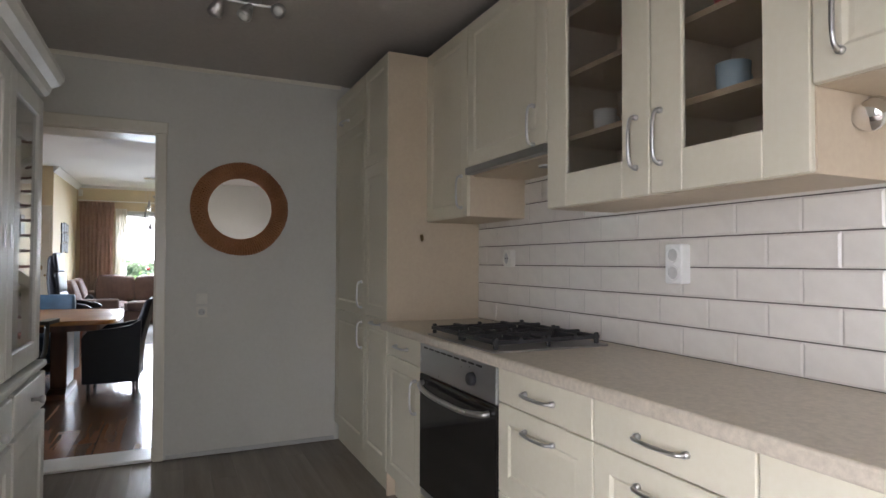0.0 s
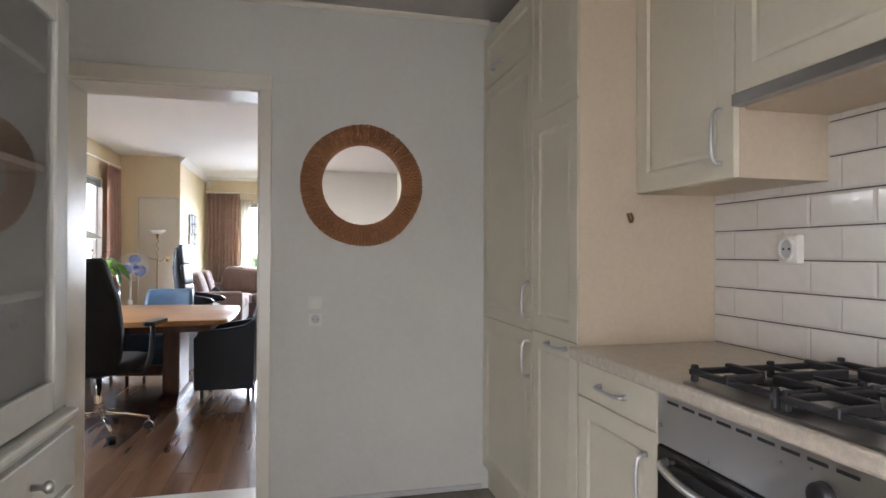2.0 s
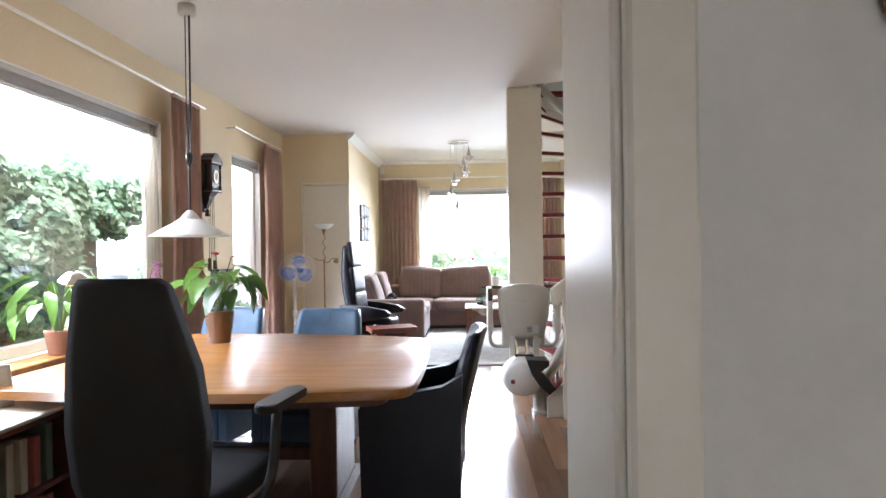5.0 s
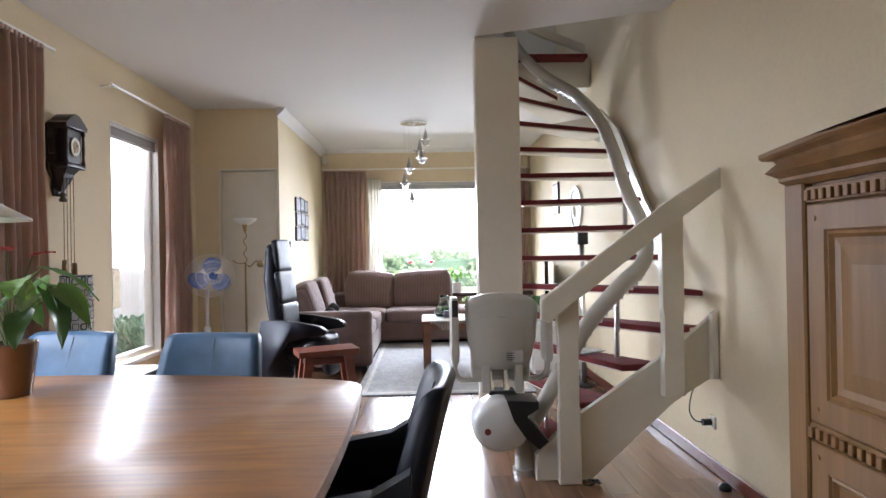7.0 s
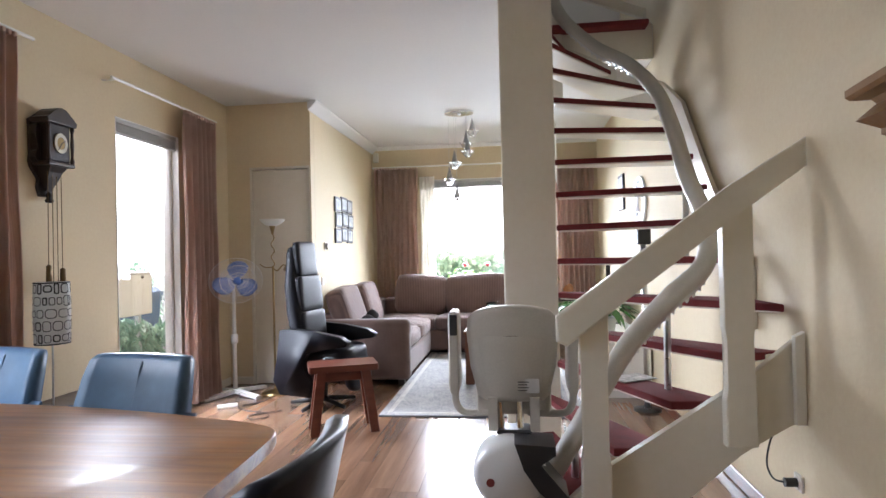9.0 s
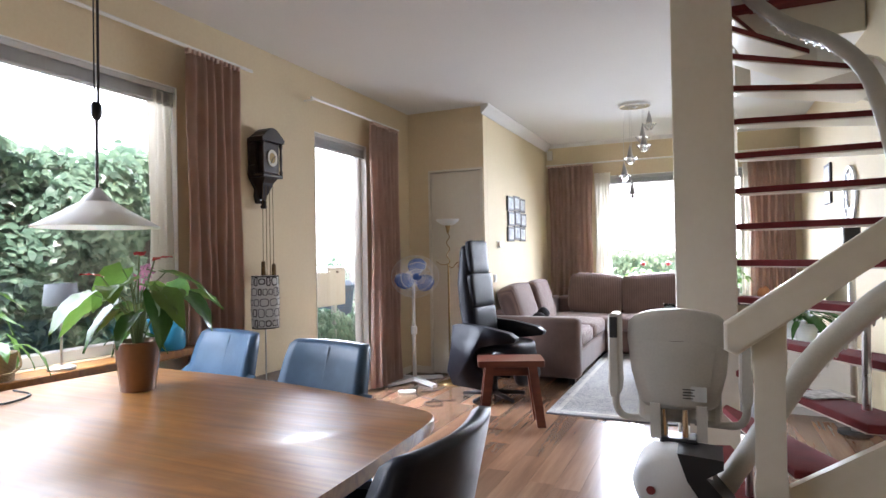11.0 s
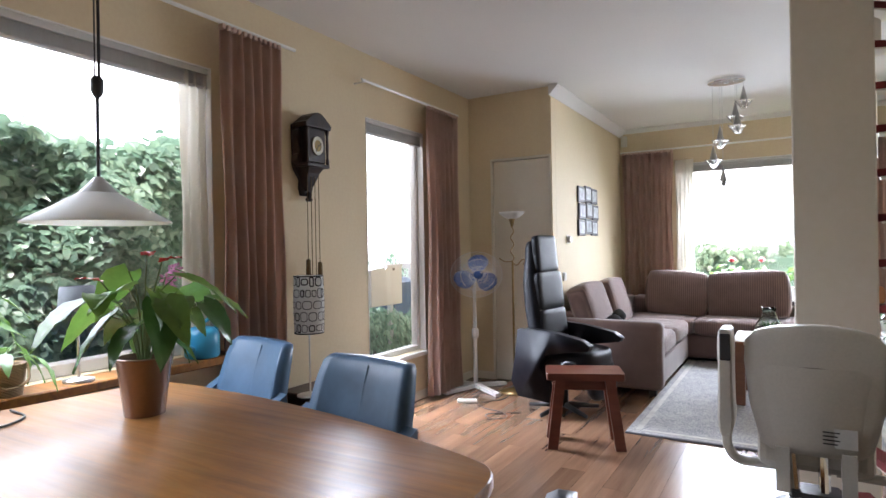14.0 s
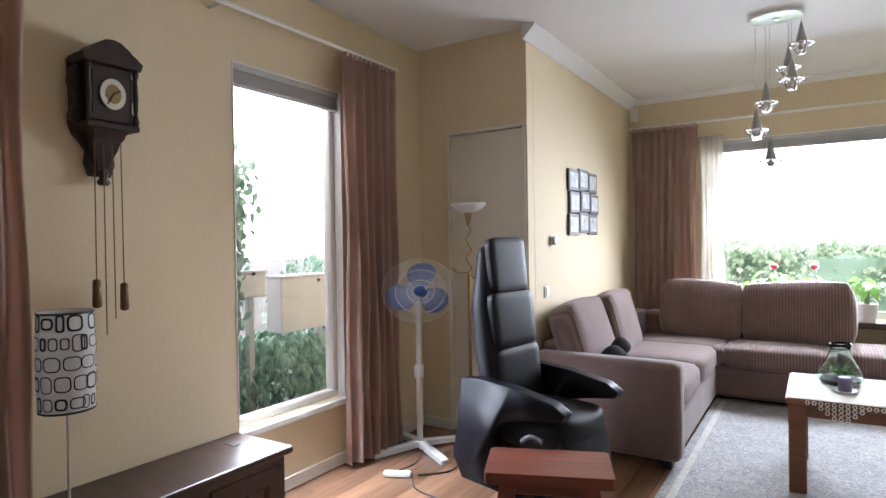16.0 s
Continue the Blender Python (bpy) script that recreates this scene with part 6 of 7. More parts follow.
for z, hw, y in ((0.565, 0.125, 7.60), (0.59, 0.152, 7.585), (0.72, 0.184, 7.575), (0.86, 0.198, 7.575), (0.925, 0.194, 7.58), (0.955, 0.165, 7.585), (0.968, 0.12, 7.59)):
    row = []
    for i in range(15):
        u = i / 14 * 2 - 1
        row.append((0.535 + hw * u, y + 0.028 * u * u, z + 0.012 * (1 - u * u) * (z > 0.9)))
    for i in range(15):
        u = 1 - i / 14 * 2
        row.append((0.535 + hw * u * 0.96, y + 0.065 + 0.02 * u * u, z + 0.012 * (1 - u * u) * (z > 0.9)))
    rings.append(row)
loft(bm, rings)
sb = part("seat_back", bm, M_LIFT, lift, "moulded grey seat back", True)
def cover(bm, grow, lift_):
    """A panel that follows the curve of the seat back."""
    rows = []
    for k in range(9):
        q = k / 8
        z = 0.60 - grow + q * (0.25 + 2 * grow)
        hw = (0.128 + 0.038 * q) + grow
        y0 = 7.588 - 0.013 * min(1.0, (z - 0.56) / 0.16)
        rows.append([(0.535 + hw * (i / 8 - 1), y0 + 0.028 * (i / 8 - 1) ** 2 - lift_ + (0.005 if i in (0, 16) or k in (0, 8) else 0), z) for i in range(17)])
    loft(bm, rows, False, False)
    return bm


part("back_cover", cover(B(), 0.0, 0.009), M_LIFT, sb, "raised cover panel", True)
# dark sheet under the cover; its rim paints the shadow line of the seam
part("cover_seam", cover(B(), 0.008, 0.004), M_GROUT, sb, "dark sheet for the seam's shadow line round the cover", True)
part("label_plate", box(B(), 0.585, 0.645, 7.5655, 7.5668, 0.61, 0.67), M_GREYBOARD, sb, "printed label")
for i in range(4):
    part("label_line", box(B(), 0.555, 0.60 - 0.006 * (i % 2), 7.5650, 7.5664, 0.655 - i * 0.012, 0.659 - i * 0.012), M_PLASTIC_BLACK, sb, "line of small print")
for s in (-1, 1):
    x = 0.535 + s * 0.255
    am = part("arm", loft(B(), [[(x + p * hw_, y + 7.64, z) for p, y in ((-1, -0.05), (-0.7, -0.062), (0.7, -0.062), (1, -0.05), (1, 0.07), (-1, 0.07))] for z, hw_ in ((0.60, 0.016), (0.62, 0.022), (0.66, 0.026), (0.70, 0.023), (0.80, 0.022), (0.90, 0.023), (0.95, 0.02), (0.958, 0.012))]), M_LIFT, lift, "folded grey arm")
    part("arm_pad", box(B(), x - s * 0.002 - 0.0165, x - s * 0.002 + 0.0165, 7.571, 7.60, 0.855, 0.945, 0.004, 2), M_PLASTIC_BLACK, am, "black arm pad")
    part("arm_tube", tube(B(), curve_pts([(x, 7.65, 0.62), (x, 7.65, 0.55), (x - s * 0.03, 7.66, 0.505), (x - s * 0.10, 7.68, 0.495), (0.535 + s * 0.06, 7.68, 0.50)], 5), 0.016, 10), M_LIFT, am, "", True)
for s in (-1, 1):
    part("seat_bracket", loft(B(), [[(0.535 + s * 0.09 + a, y, z) for a, y in ((-0.02, 7.59), (0.02, 7.59), (0.02, 7.63), (-0.02, 7.63))] for z in (0.44, 0.585)]), M_LIFT, lift)
part("folded_seat", box(B(), 0.37, 0.70, 7.655, 7.72, 0.49, 0.83, 0.025, 2), M_LIFT, lift, "folded-up grey seat")

# socket and lead at the right wall
socket(pose(X1, 7.53, 0.27, 0, 0, -90), "white wall socket with a black plug")
t = thing("power_plug", pose(X1 - 0.016, 7.53, 0.27), "black plug with a thin lead", "plug")
part("plug_body", tube(B(), [(0, 0, 0), (-0.045, 0, 0)], 0.018, 12), M_PLASTIC_BLACK, t)
part("lead", tube(B(), curve_pts([(-0.045, 0, 0), (-0.075, 0.03, 0.005), (-0.07, 0.10, 0.04), (-0.05, 0.11, 0.13), (-0.03, 0.08, 0.20), (-0.04, 0.0, 0.28), (-0.05, -0.05, 0.31)], 5), 0.004, 6), M_PLASTIC_BLACK, t)
tagged(part("cable_coil", tube(B(), curve_pts([(0.96 + 0.04 * math.cos(a * 0.9) + 0.01 * math.sin(a * 2.3), 7.40 + 0.03 * math.sin(a * 1.1), 0.008 + 0.012 * abs(math.sin(a * 0.7))) for a in range(16)], 3), 0.004, 5), M_PLASTIC_BLACK), "small tangle of black cable on the floor", "cable")
t = thing("door_stop", pose(1.60, 7.30, 0), "small dark rubber door stop on the floor", "door stop")
part("body", lathe(B(), [(0.03, 0), (0.03, 0.02), (0.012, 0.035), (0.003, 0.036)], 14), M_PLASTIC_BLACK, t, "", True)

# ---- honey oak cabinet ----
t = thing("oak_cabinet", pose(1.205, 5.42, 0, 0, 0, -90), "honey oak cabinet with panelled doors and dentil mouldings", "cabinet")
w, dp = 1.44, 0.445
part("carcass", box(B(), -w / 2 + 0.02, w / 2 - 0.02, 0.03, dp, 0.06, 1.39, 0.004), M_ARM, t)
part("plinth", box(B(), -w / 2, w / 2, 0.0, dp, 0.0, 0.09, 0.01, 2), M_ARM, t)
for s in (-1, 1):
    part("pilaster", box(B(), s * (w / 2 - 0.045) - 0.045, s * (w / 2 - 0.045) + 0.045, 0.002, 0.04, 0.09, 1.39, 0.006), M_ARM, t)
bm = B()
def crown(o, z):
    top = []
    for i in range(25):
        u = i / 24 * 2 - 1
        top.append((u * (w / 2 + o), -o, z + (0.03 * (1 - u * u) if z > 1.467 else 0.015 * (1 - u * u) if z > 1.44 else 0)))
    return top + [((1 - i / 4 * 2) * (w / 2 + o), dp, z) for i in range(5)]
loft(bm, [crown(o, z) for o, z in ((-0.01, 1.385), (0.008, 1.40), (0.008, 1.41), (0.035, 1.43), (0.012, 1.455), (0.018, 1.465), (0.040, 1.468), (0.046, 1.475), (0.046, 1.488))])
part("cornice", bm, M_ARM, t, "moulded oak cornice with a raised centre")
DENT = put(box(B(), -0.009, 0.009, -0.008, 0.004, 0, 0.030, 0.002), "dentil", M_ARM)
for z in (1.335, 0.672):
    rl = part("dentil_rail", box(B(), -w / 2 + 0.092, w / 2 - 0.092, 0.008, 0.03, z - 0.006, z + 0.040, 0.003), M_ARM, t)
    for i in range(40):
        x = -w / 2 + 0.11 + i * (w - 0.22) / 39
        ob = new("dentil", DENT)
        ob.parent = rl
        ob.location = (x, 0.004, z)


def raised_panel(pw, ph):
    bm = B()
    def rect(i, y):
        return [(-pw / 2 + i, y, i), (pw / 2 - i, y, i), (pw / 2 - i, y, ph - i), (-pw / 2 + i, y, ph - i)]
    loft(bm, [rect(0, 0.03), rect(0, 0.004), rect(0.004, 0), rect(0.072, 0), rect(0.078, 0.006), rect(0.085, 0.004), rect(0.095, 0.014), rect(0.115, 0.016), rect(0.165, 0.007)])
    return bm


for z0, z1 in ((0.715, 1.325), (0.10, 0.662)):
    for s in (-1, 1):
        pw = (w - 0.19) / 2
        d = part("door", raised_panel(pw - 0.004, z1 - z0), M_ARM, t, at=Matrix.Translation((s * (pw / 2), 0.006, z0)))
        part("knob", lathe(B(), [(0.006, 0), (0.006, 0.012), (0.014, 0.02), (0.011, 0.03), (0.002, 0.032)], 14), M_BRASS, d, "small brass knob", True, Matrix.Translation((-s * (pw / 2 - 0.035), 0, (z1 - z0) / 2)) @ pose(0, 0, 0, 90, 0, 0))
        for zz in (0.04, z1 - z0 - 0.04):
            part("dowel", tube(B(), [(s * (pw / 2 - 0.036), 0.002, zz), (s * (pw / 2 - 0.036), -0.003, zz)], 0.007, 10), M_ARM, d)

# ---- sitting area ----
def placed(bm, m):
    bmesh.ops.transform(bm, matrix=m, verts=bm.verts[:])
    return bm


sofa = thing("corner_sofa", pose(0, 0, 0), "brown corduroy corner sofa with loose back cushions", "sofa")
part("base", box(B(), -1.33, -0.47, 10.58, 12.10, 0.05, 0.30, 0.03, 2), M_CORD_FINE, sofa)
part("base", box(B(), -1.33, 0.98, 12.105, 12.80, 0.05, 0.30, 0.03, 2), M_CORD_FINE, sofa)
part("armrest", box(B(), -1.33, -0.435, 10.41, 10.575, 0.05, 0.615, 0.045, 3), M_CORD_FINE, sofa, "", True)
part("back_frame", box(B(), -1.335, -1.16, 10.58, 12.80, 0.28, 0.66, 0.04, 2), M_CORD_Y, sofa)
part("back_frame", box(B(), -1.155, 0.45, 12.62, 12.80, 0.28, 0.66, 0.04, 2), M_CORD, sofa)
for y in (10.965, 11.735):
    part("seat_cushion", cushion(B(), 0.70, 0.765, 0.17, 0.018, 9, -0.815, y, 0.29), M_CORD_Y, sofa, "", True)
for x, w_ in ((-0.79, 0.73), (-0.045, 0.745), (0.66, 0.65)):
    part("seat_cushion", cushion(B(), w_, 0.62, 0.17, 0.015, 9, x, 12.36 if x < 0.5 else 12.45, 0.29), M_CORD, sofa, "", True)
for y, tilt, l_ in ((10.96, -18, 0.76), (11.70, -15, 0.70)):
    part("back_cushion", placed(cushion(B(), 0.19, l_, 0.46, 0.028, 14), pose(-1.09, y, 0.44, 0, tilt, 3)), M_CORD_Y, sofa, "", True)
for x, w_, tl in ((-0.66, 0.63, 4), (0.08, 0.77, -3)):
    part("back_cushion", placed(cushion(B(), w_, 0.20, 0.48, 0.03, 15), pose(x, 12.50, 0.46, -13, tl, tl * 1.5)), M_CORD, sofa, "", True)
for x, y in ((-0.52, 10.48), (-1.27, 10.48), (-0.55, 12.05), (0.92, 12.18), (0.92, 12.74), (-1.27, 12.74)):
    part("leg", box(B(), x - 0.03, x + 0.03, y - 0.03, y + 0.03, 0.0, 0.055, 0.005), M_PLASTIC_BLACK, sofa)

# soft toy on the sofa, one plain shape
bm = B()
cushion(bm, 0.14, 0.14, 0.13, 0.02, 2.5, 0, 0, 0.0)
cushion(bm, 0.10, 0.10, 0.10, 0.015, 2.3, 0.05, 0.07, 0.08)
tagged(part("soft_toy", bm, paint("black plush", (0.02, 0.018, 0.02), 0.9, 12, 200, 0.5, 0.2), None, "", True, pose(-0.92, 10.82, 0.475, 0, 0, 20)), "small black plush toy lying on the sofa seat", "toy")

# black leather recliner
rc = thing("recliner", pose(-1.03, 9.72, 0, 0, 0, 80) @ Matrix.Diagonal((0.84, 0.80, 1.0, 1.0)), "black leather recliner with high back and swivel foot", "recliner")
part("seat", cushion(B(), 0.50, 0.54, 0.17, 0.02, 6, 0, -0.14, 0.33), M_BLKLEATHER, rc, "", True)
sections = ((0.46, 0.255, 0.10, 0.15), (0.60, 0.26, 0.15, 0.15), (0.78, 0.255, 0.19, 0.16), (0.98, 0.24, 0.225, 0.15), (1.14, 0.205, 0.235, 0.13), (1.24, 0.19, 0.24, 0.12), (1.285, 0.175, 0.24, 0.09), (1.30, 0.14, 0.24, 0.05))
bm = B()
rings = []
for z, hw, y, th in sections:
    o = rounded(hw * 2, th, min(th * 0.45, 0.06), 5, 0, y)
    rings.append([(a, b, z) for a, b in o])
loft(bm, rings)
bk = part("backrest", bm, M_BLKLEATHER, rc, "", True)
for z0, hw, y in ((0.49, 0.20, 0.045), (0.775, 0.195, 0.085), (1.055, 0.165, 0.125)):
    part("back_pad", placed(cushion(B(), hw * 2.2, 0.06, 0.285, 0.003, 12), pose(0, y + 0.032, z0, -7)), M_BLKLEATHER, bk, "puffed leather pad", True)
for s in (-1, 1):
    bm = B()
    prof = [(-0.44, 0.525), (-0.46, 0.555), (-0.38, 0.595), (-0.1, 0.635), (0.14, 0.65), (0.27, 0.64), (0.30, 0.45), (0.35, 0.25), (0.28, 0.14), (-0.05, 0.125), (-0.06, 0.22), (0.04, 0.38), (-0.02, 0.46), (-0.2, 0.495)]
    loft(bm, [[(s * x, y, z) for y, z in prof] for x in (0.265, 0.275, 0.335, 0.345)])
    bmesh.ops.bevel(bm, geom=[e for e in bm.edges if e.calc_face_angle(0) > 0.7], offset=0.012, segments=2, affect="EDGES")
    part("armrest", bm, M_BLKLEATHER, rc, "", True)
part("footrest", placed(cushion(B(), 0.46, 0.09, 0.30, 0.02, 5), pose(0, -0.42, 0.16, -14)), M_BLKLEATHER, rc, "folded leather footrest", True)
part("under_frame", box(B(), -0.2, 0.2, -0.25, 0.2, 0.24, 0.33, 0.02, 2), M_PLASTIC_BLACK, rc)
part("swivel_column", lathe(B(), [(0.045, 0.04), (0.045, 0.25)], 16, 0, 0), M_PLASTIC_BLACK, rc, "", True)
for i in range(5):
    a = radians(72 * i + 30)
    part("foot_arm", tube(B(), [(0.03 * math.cos(a), 0.03 * math.sin(a), 0.05), (0.34 * math.cos(a), 0.34 * math.sin(a), 0.022)], 0.024, 8, True, 0.016), M_PLASTIC_BLACK, rc, "", True)
part("lever", tube(B(), curve_pts([(-0.35, -0.18, 0.40), (-0.37, -0.26, 0.44), (-0.37, -0.34, 0.43)], 3), 0.012, 8), M_PLASTIC_BLACK, rc)

# mahogany stool
sl = thing("stool", pose(-0.665, 9.06, 0, 0, 0, 22), "small reddish wooden stool with splayed legs", "stool")
part("seat", slab(B(), rounded(0.47, 0.275, 0.012), 0.425, 0.468, 0.006), M_REDWOOD, sl)
for sx in (-1, 1):
    for sy in (-1, 1):
        part("leg", loft(B(), [[(sx * (x + a * 0.031), sy * (y + b * 0.026), z) for a, b in ((-1, -1), (1, -1), (1, 1), (-1, 1))] for x, y, z in ((0.205, 0.115, 0.0), (0.15, 0.085, 0.425))]), M_REDWOOD, sl)
    part("rail", box(B(), sx * 0.158 - 0.016, sx * 0.158 + 0.016, -0.10, 0.10, 0.355, 0.42, 0.004), M_REDWOOD, sl)
part("stretcher", box(B(), -0.175, 0.175, -0.014, 0.014, 0.34, 0.40, 0.004), M_REDWOOD, sl)

# dark chest under the wall clock
ch = thing("wooden_chest", pose(-1.995, 8.37, 0), "low dark wooden chest with a flat lid", "chest")
part("body", box(B(), -0.185, 0.175, -0.42, 0.42, 0.05, 0.375, 0.006), M_DARKWOOD, ch)
part("lid", box(B(), -0.19, 0.20, -0.445, 0.45, 0.378, 0.412, 0.010, 2), M_DARKWOOD, ch)
part("plinth", box(B(), -0.19, 0.195, -0.435, 0.435, 0.0, 0.055, 0.012, 2), M_DARKWOOD, ch)
for y in (-0.21, 0.21):
    part("panel", placed(raised_panel(0.36, 0.26), Matrix.Translation((0.186, y, 0.085)) @ pose(0, 0, 0, 0, 0, 90)), M_DARKWOOD, ch)
part("hinge_strap", box(B(), -0.10, -0.02, 0.30, 0.33, 0.412, 0.415), M_BLACK, ch)

# lamp with a printed shade on the chest
lp = thing("table_lamp", pose(-1.93, 7.935, 0.412), "steel table lamp with a white patterned shade", "lamp")
part("base", lathe(B(), [(0.075, 0), (0.075, 0.008), (0.012, 0.016)], 24), M_STEEL, lp, "", True)
part("stem", tube(B(), [(0, 0, 0.012), (0, 0, 0.42)], 0.005, 8), M_STEEL, lp)
sh = part("shade", lathe(B(), [(0.083, 0.365), (0.088, 0.53), (0.083, 0.695), (0.081, 0.695), (0.086, 0.53), (0.081, 0.365)], 32, cap=False), sheer("white printed shade", (0.78, 0.78, 0.76), 0.3), lp, "white shade with black rounded shapes", True)
bmr = B()
rr = random.Random(4)
def shade_r(z):
    return 0.0845 + 0.005 * math.sin((z - 0.365) / 0.33 * math.pi)
for row in range(5):
    zc = 0.398 + row * 0.066
    a = rr.uniform(0, 0.4)
    while a < 6.2:
        wd = rr.uniform(0.26, 0.62)
        hh = rr.uniform(0.019, 0.029)
        tk = rr.choice((0.0035, 0.004, 0.0065))
        ww_ = wd * 0.085 / 2
        o = rounded(ww_ * 2, hh * 2, min(ww_, hh) * 0.7, 4)
        i_ = [(p[0] * (1 - tk / ww_), p[1] * (1 - tk / hh)) for p in o]
        vo = [bmr.verts.new((shade_r(zc + v) * math.cos(a + wd / 2 + u / 0.085), shade_r(zc + v) * math.sin(a + wd / 2 + u / 0.085), zc + v)) for u, v in o]
        vi = [bmr.verts.new((shade_r(zc + v) * math.cos(a + wd / 2 + u / 0.085), shade_r(zc + v) * math.sin(a + wd / 2 + u / 0.085), zc + v)) for u, v in i_]
        for k in range(len(o)):
            j = (k + 1) % len(o)
            bmr.faces.new((vo[k], vo[j], vi[j], vi[k]))
        a += wd + 0.07
bmesh.ops.solidify(bmr, geom=bmr.faces[:], thickness=0.0008)
part("print", bmr, M_PLASTIC_BLACK, sh, "black rounded rectangles")
for z in (0.366, 0.692):
    part("trim", lathe(B(), [(0.0835, z - 0.003), (0.0855, z - 0.003), (0.0855, z + 0.004), (0.0835, z + 0.004)], 32, cap=False), M_PLASTIC_BLACK, sh)

# carved wall clock with chains and weights
M_CLOCKWOOD = wood("blackened carved wood", (0.010, 0.005, 0.004), (0.036, 0.016, 0.011), 0.4, 2, 1.4, 0.25)
M_BRONZE = metal("dull dark bronze", (0.16, 0.11, 0.06), 0.4)
ck = thing("wall_clock", along_left(X0 + 0.001, 8.19, 1.60) @ Matrix.Diagonal((0.84, 0.8, 1.0, 1.0)), "dark carved wooden wall clock with brass weights", "clock")
part("backboard", upright(B(), [(-0.05, 0.0), (0.05, 0.0), (0.07, 0.05), (0.055, 0.10), (0.12, 0.16), (0.135, 0.20), (0.12, 0.24), (0.135, 0.44), (0.08, 0.47), (0.0, 0.485), (-0.08, 0.47), (-0.135, 0.44), (-0.12, 0.24), (-0.135, 0.20), (-0.12, 0.16), (-0.055, 0.10), (-0.07, 0.05)], -0.03, -0.004, 0.004), M_CLOCKWOOD, ck)
cs = part("case", box(B(), -0.095, 0.095, -0.15, -0.031, 0.20, 0.42, 0.008), M_CLOCKWOOD, ck)
part("hood", upright(B(), [(-0.13, 0.42), (0.13, 0.42), (0.14, 0.445), (0.10, 0.462), (0.075, 0.49), (0.035, 0.512), (0.0, 0.518), (-0.035, 0.512), (-0.075, 0.49), (-0.10, 0.462), (-0.14, 0.445)], -0.175, -0.031, 0.006), M_CLOCKWOOD, cs)
part("shelf", box(B(), -0.12, 0.12, -0.17, -0.031, 0.175, 0.20, 0.008, 2), M_CLOCKWOOD, cs)
part("bracket", loft(B(), [[(sx * w_, y, z) for sx, y in ((-1, -0.031), (1, -0.031), (1, -0.031 - d_), (-1, -0.031 - d_))] for w_, d_, z in ((0.02, 0.02, 0.03), (0.05, 0.06, 0.10), (0.06, 0.08, 0.14), (0.08, 0.11, 0.175))]), M_CLOCKWOOD, cs)
for s in (-1, 1):
    part("turned_column", lathe(B(), [(0.012, 0.20), (0.016, 0.215), (0.009, 0.24), (0.013, 0.31), (0.009, 0.38), (0.016, 0.405), (0.012, 0.42)], 12, s * 0.107, -0.155), M_CLOCKWOOD, cs, "", True)
for s in (-1, 1):
    part("scroll", upright(B(), [(s * x, z) for x, z in ((0.095, 0.20), (0.125, 0.19), (0.15, 0.215), (0.14, 0.25), (0.118, 0.262), (0.128, 0.30), (0.15, 0.35), (0.138, 0.40), (0.11, 0.42), (0.095, 0.40))], -0.085, -0.032, 0.006), M_CLOCKWOOD, cs, "carved side scroll")
part("finial", lathe(B(), [(0.022, 0.0), (0.03, 0.012), (0.018, 0.028), (0.026, 0.045), (0.012, 0.062), (0.002, 0.066)], 12, 0, -0.055), M_CLOCKWOOD, cs, "", True, Matrix.Translation((0, 0, -0.035)))
part("dial", tube(B(), [(0, -0.151, 0.31), (0, -0.157, 0.31)], 0.060, 32), M_BRASS, cs, "silvered brass dial")
part("chapter_ring", placed(lathe(B(), [(0.060, 0), (0.058, 0.004), (0.038, 0.004), (0.036, 0)], 32, cap=False), Matrix.Translation((0, -0.157, 0.31)) @ pose(0, 0, 0, 90)), paint("silvered ring", (0.62, 0.60, 0.54), 0.3, 8, 60, 0, 0.1, 0.3), cs)
for a, l_ in ((62, 0.036), (215, 0.05)):
    part("hand", placed(box(B(), -0.003, 0.003, -0.001, 0.001, 0, l_), Matrix.Translation((0, -0.164, 0.31)) @ pose(0, 0, 0, 0, a, 0)), M_PLASTIC_BLACK, cs)
for i, (x, zb) in enumerate(((-0.06, -0.40), (-0.02, -0.62), (0.02, -0.56), (0.06, -0.42))):
    part("chain", tube(B(), [(x, -0.10, 0.175), (x * 1.05, -0.10, zb)], 0.0028, 5), M_BRONZE, ck)
    if i in (0, 3):
        part("weight", lathe(B(), [(0.006, zb), (0.017, zb - 0.006), (0.02, zb - 0.105), (0.008, zb - 0.112)], 14, x * 1.05, -0.10), M_BRONZE, ck, "dull bronze weight", True)

# pedestal fan
fan = thing("pedestal_fan", pose(-1.93, 10.02, 0, 0, 0, 42) @ Matrix.Diagonal((1.2, 1.2, 1.02, 1.0)), "white pedestal fan with blue blades at rest", "fan")
part("pole", tube(B(), [(0, 0.02, 0.03), (0, 0.02, 0.55), (0, 0.02, 0.93)], 0.017, 12, True, 0.012), M_WHITE, fan, "", True)
part("collar", lathe(B(), [(0.024, 0.45), (0.026, 0.47), (0.026, 0.52), (0.018, 0.53)], 14, 0, 0.02), M_WHITE, fan, "", True)
for i in range(4):
    a = radians(90 * i + 20)
    part("foot_bar", loft(B(), [[(d * math.cos(a) - s * 0.022 * math.sin(a), 0.02 + d * math.sin(a) + s * 0.022 * math.cos(a), z) for s, z in ((-1, z0), (1, z0), (1, z1), (-1, z1))] for d, z0, z1 in ((0.0, 0.02, 0.055), (0.27, 0.0, 0.025))]), M_WHITE, fan)
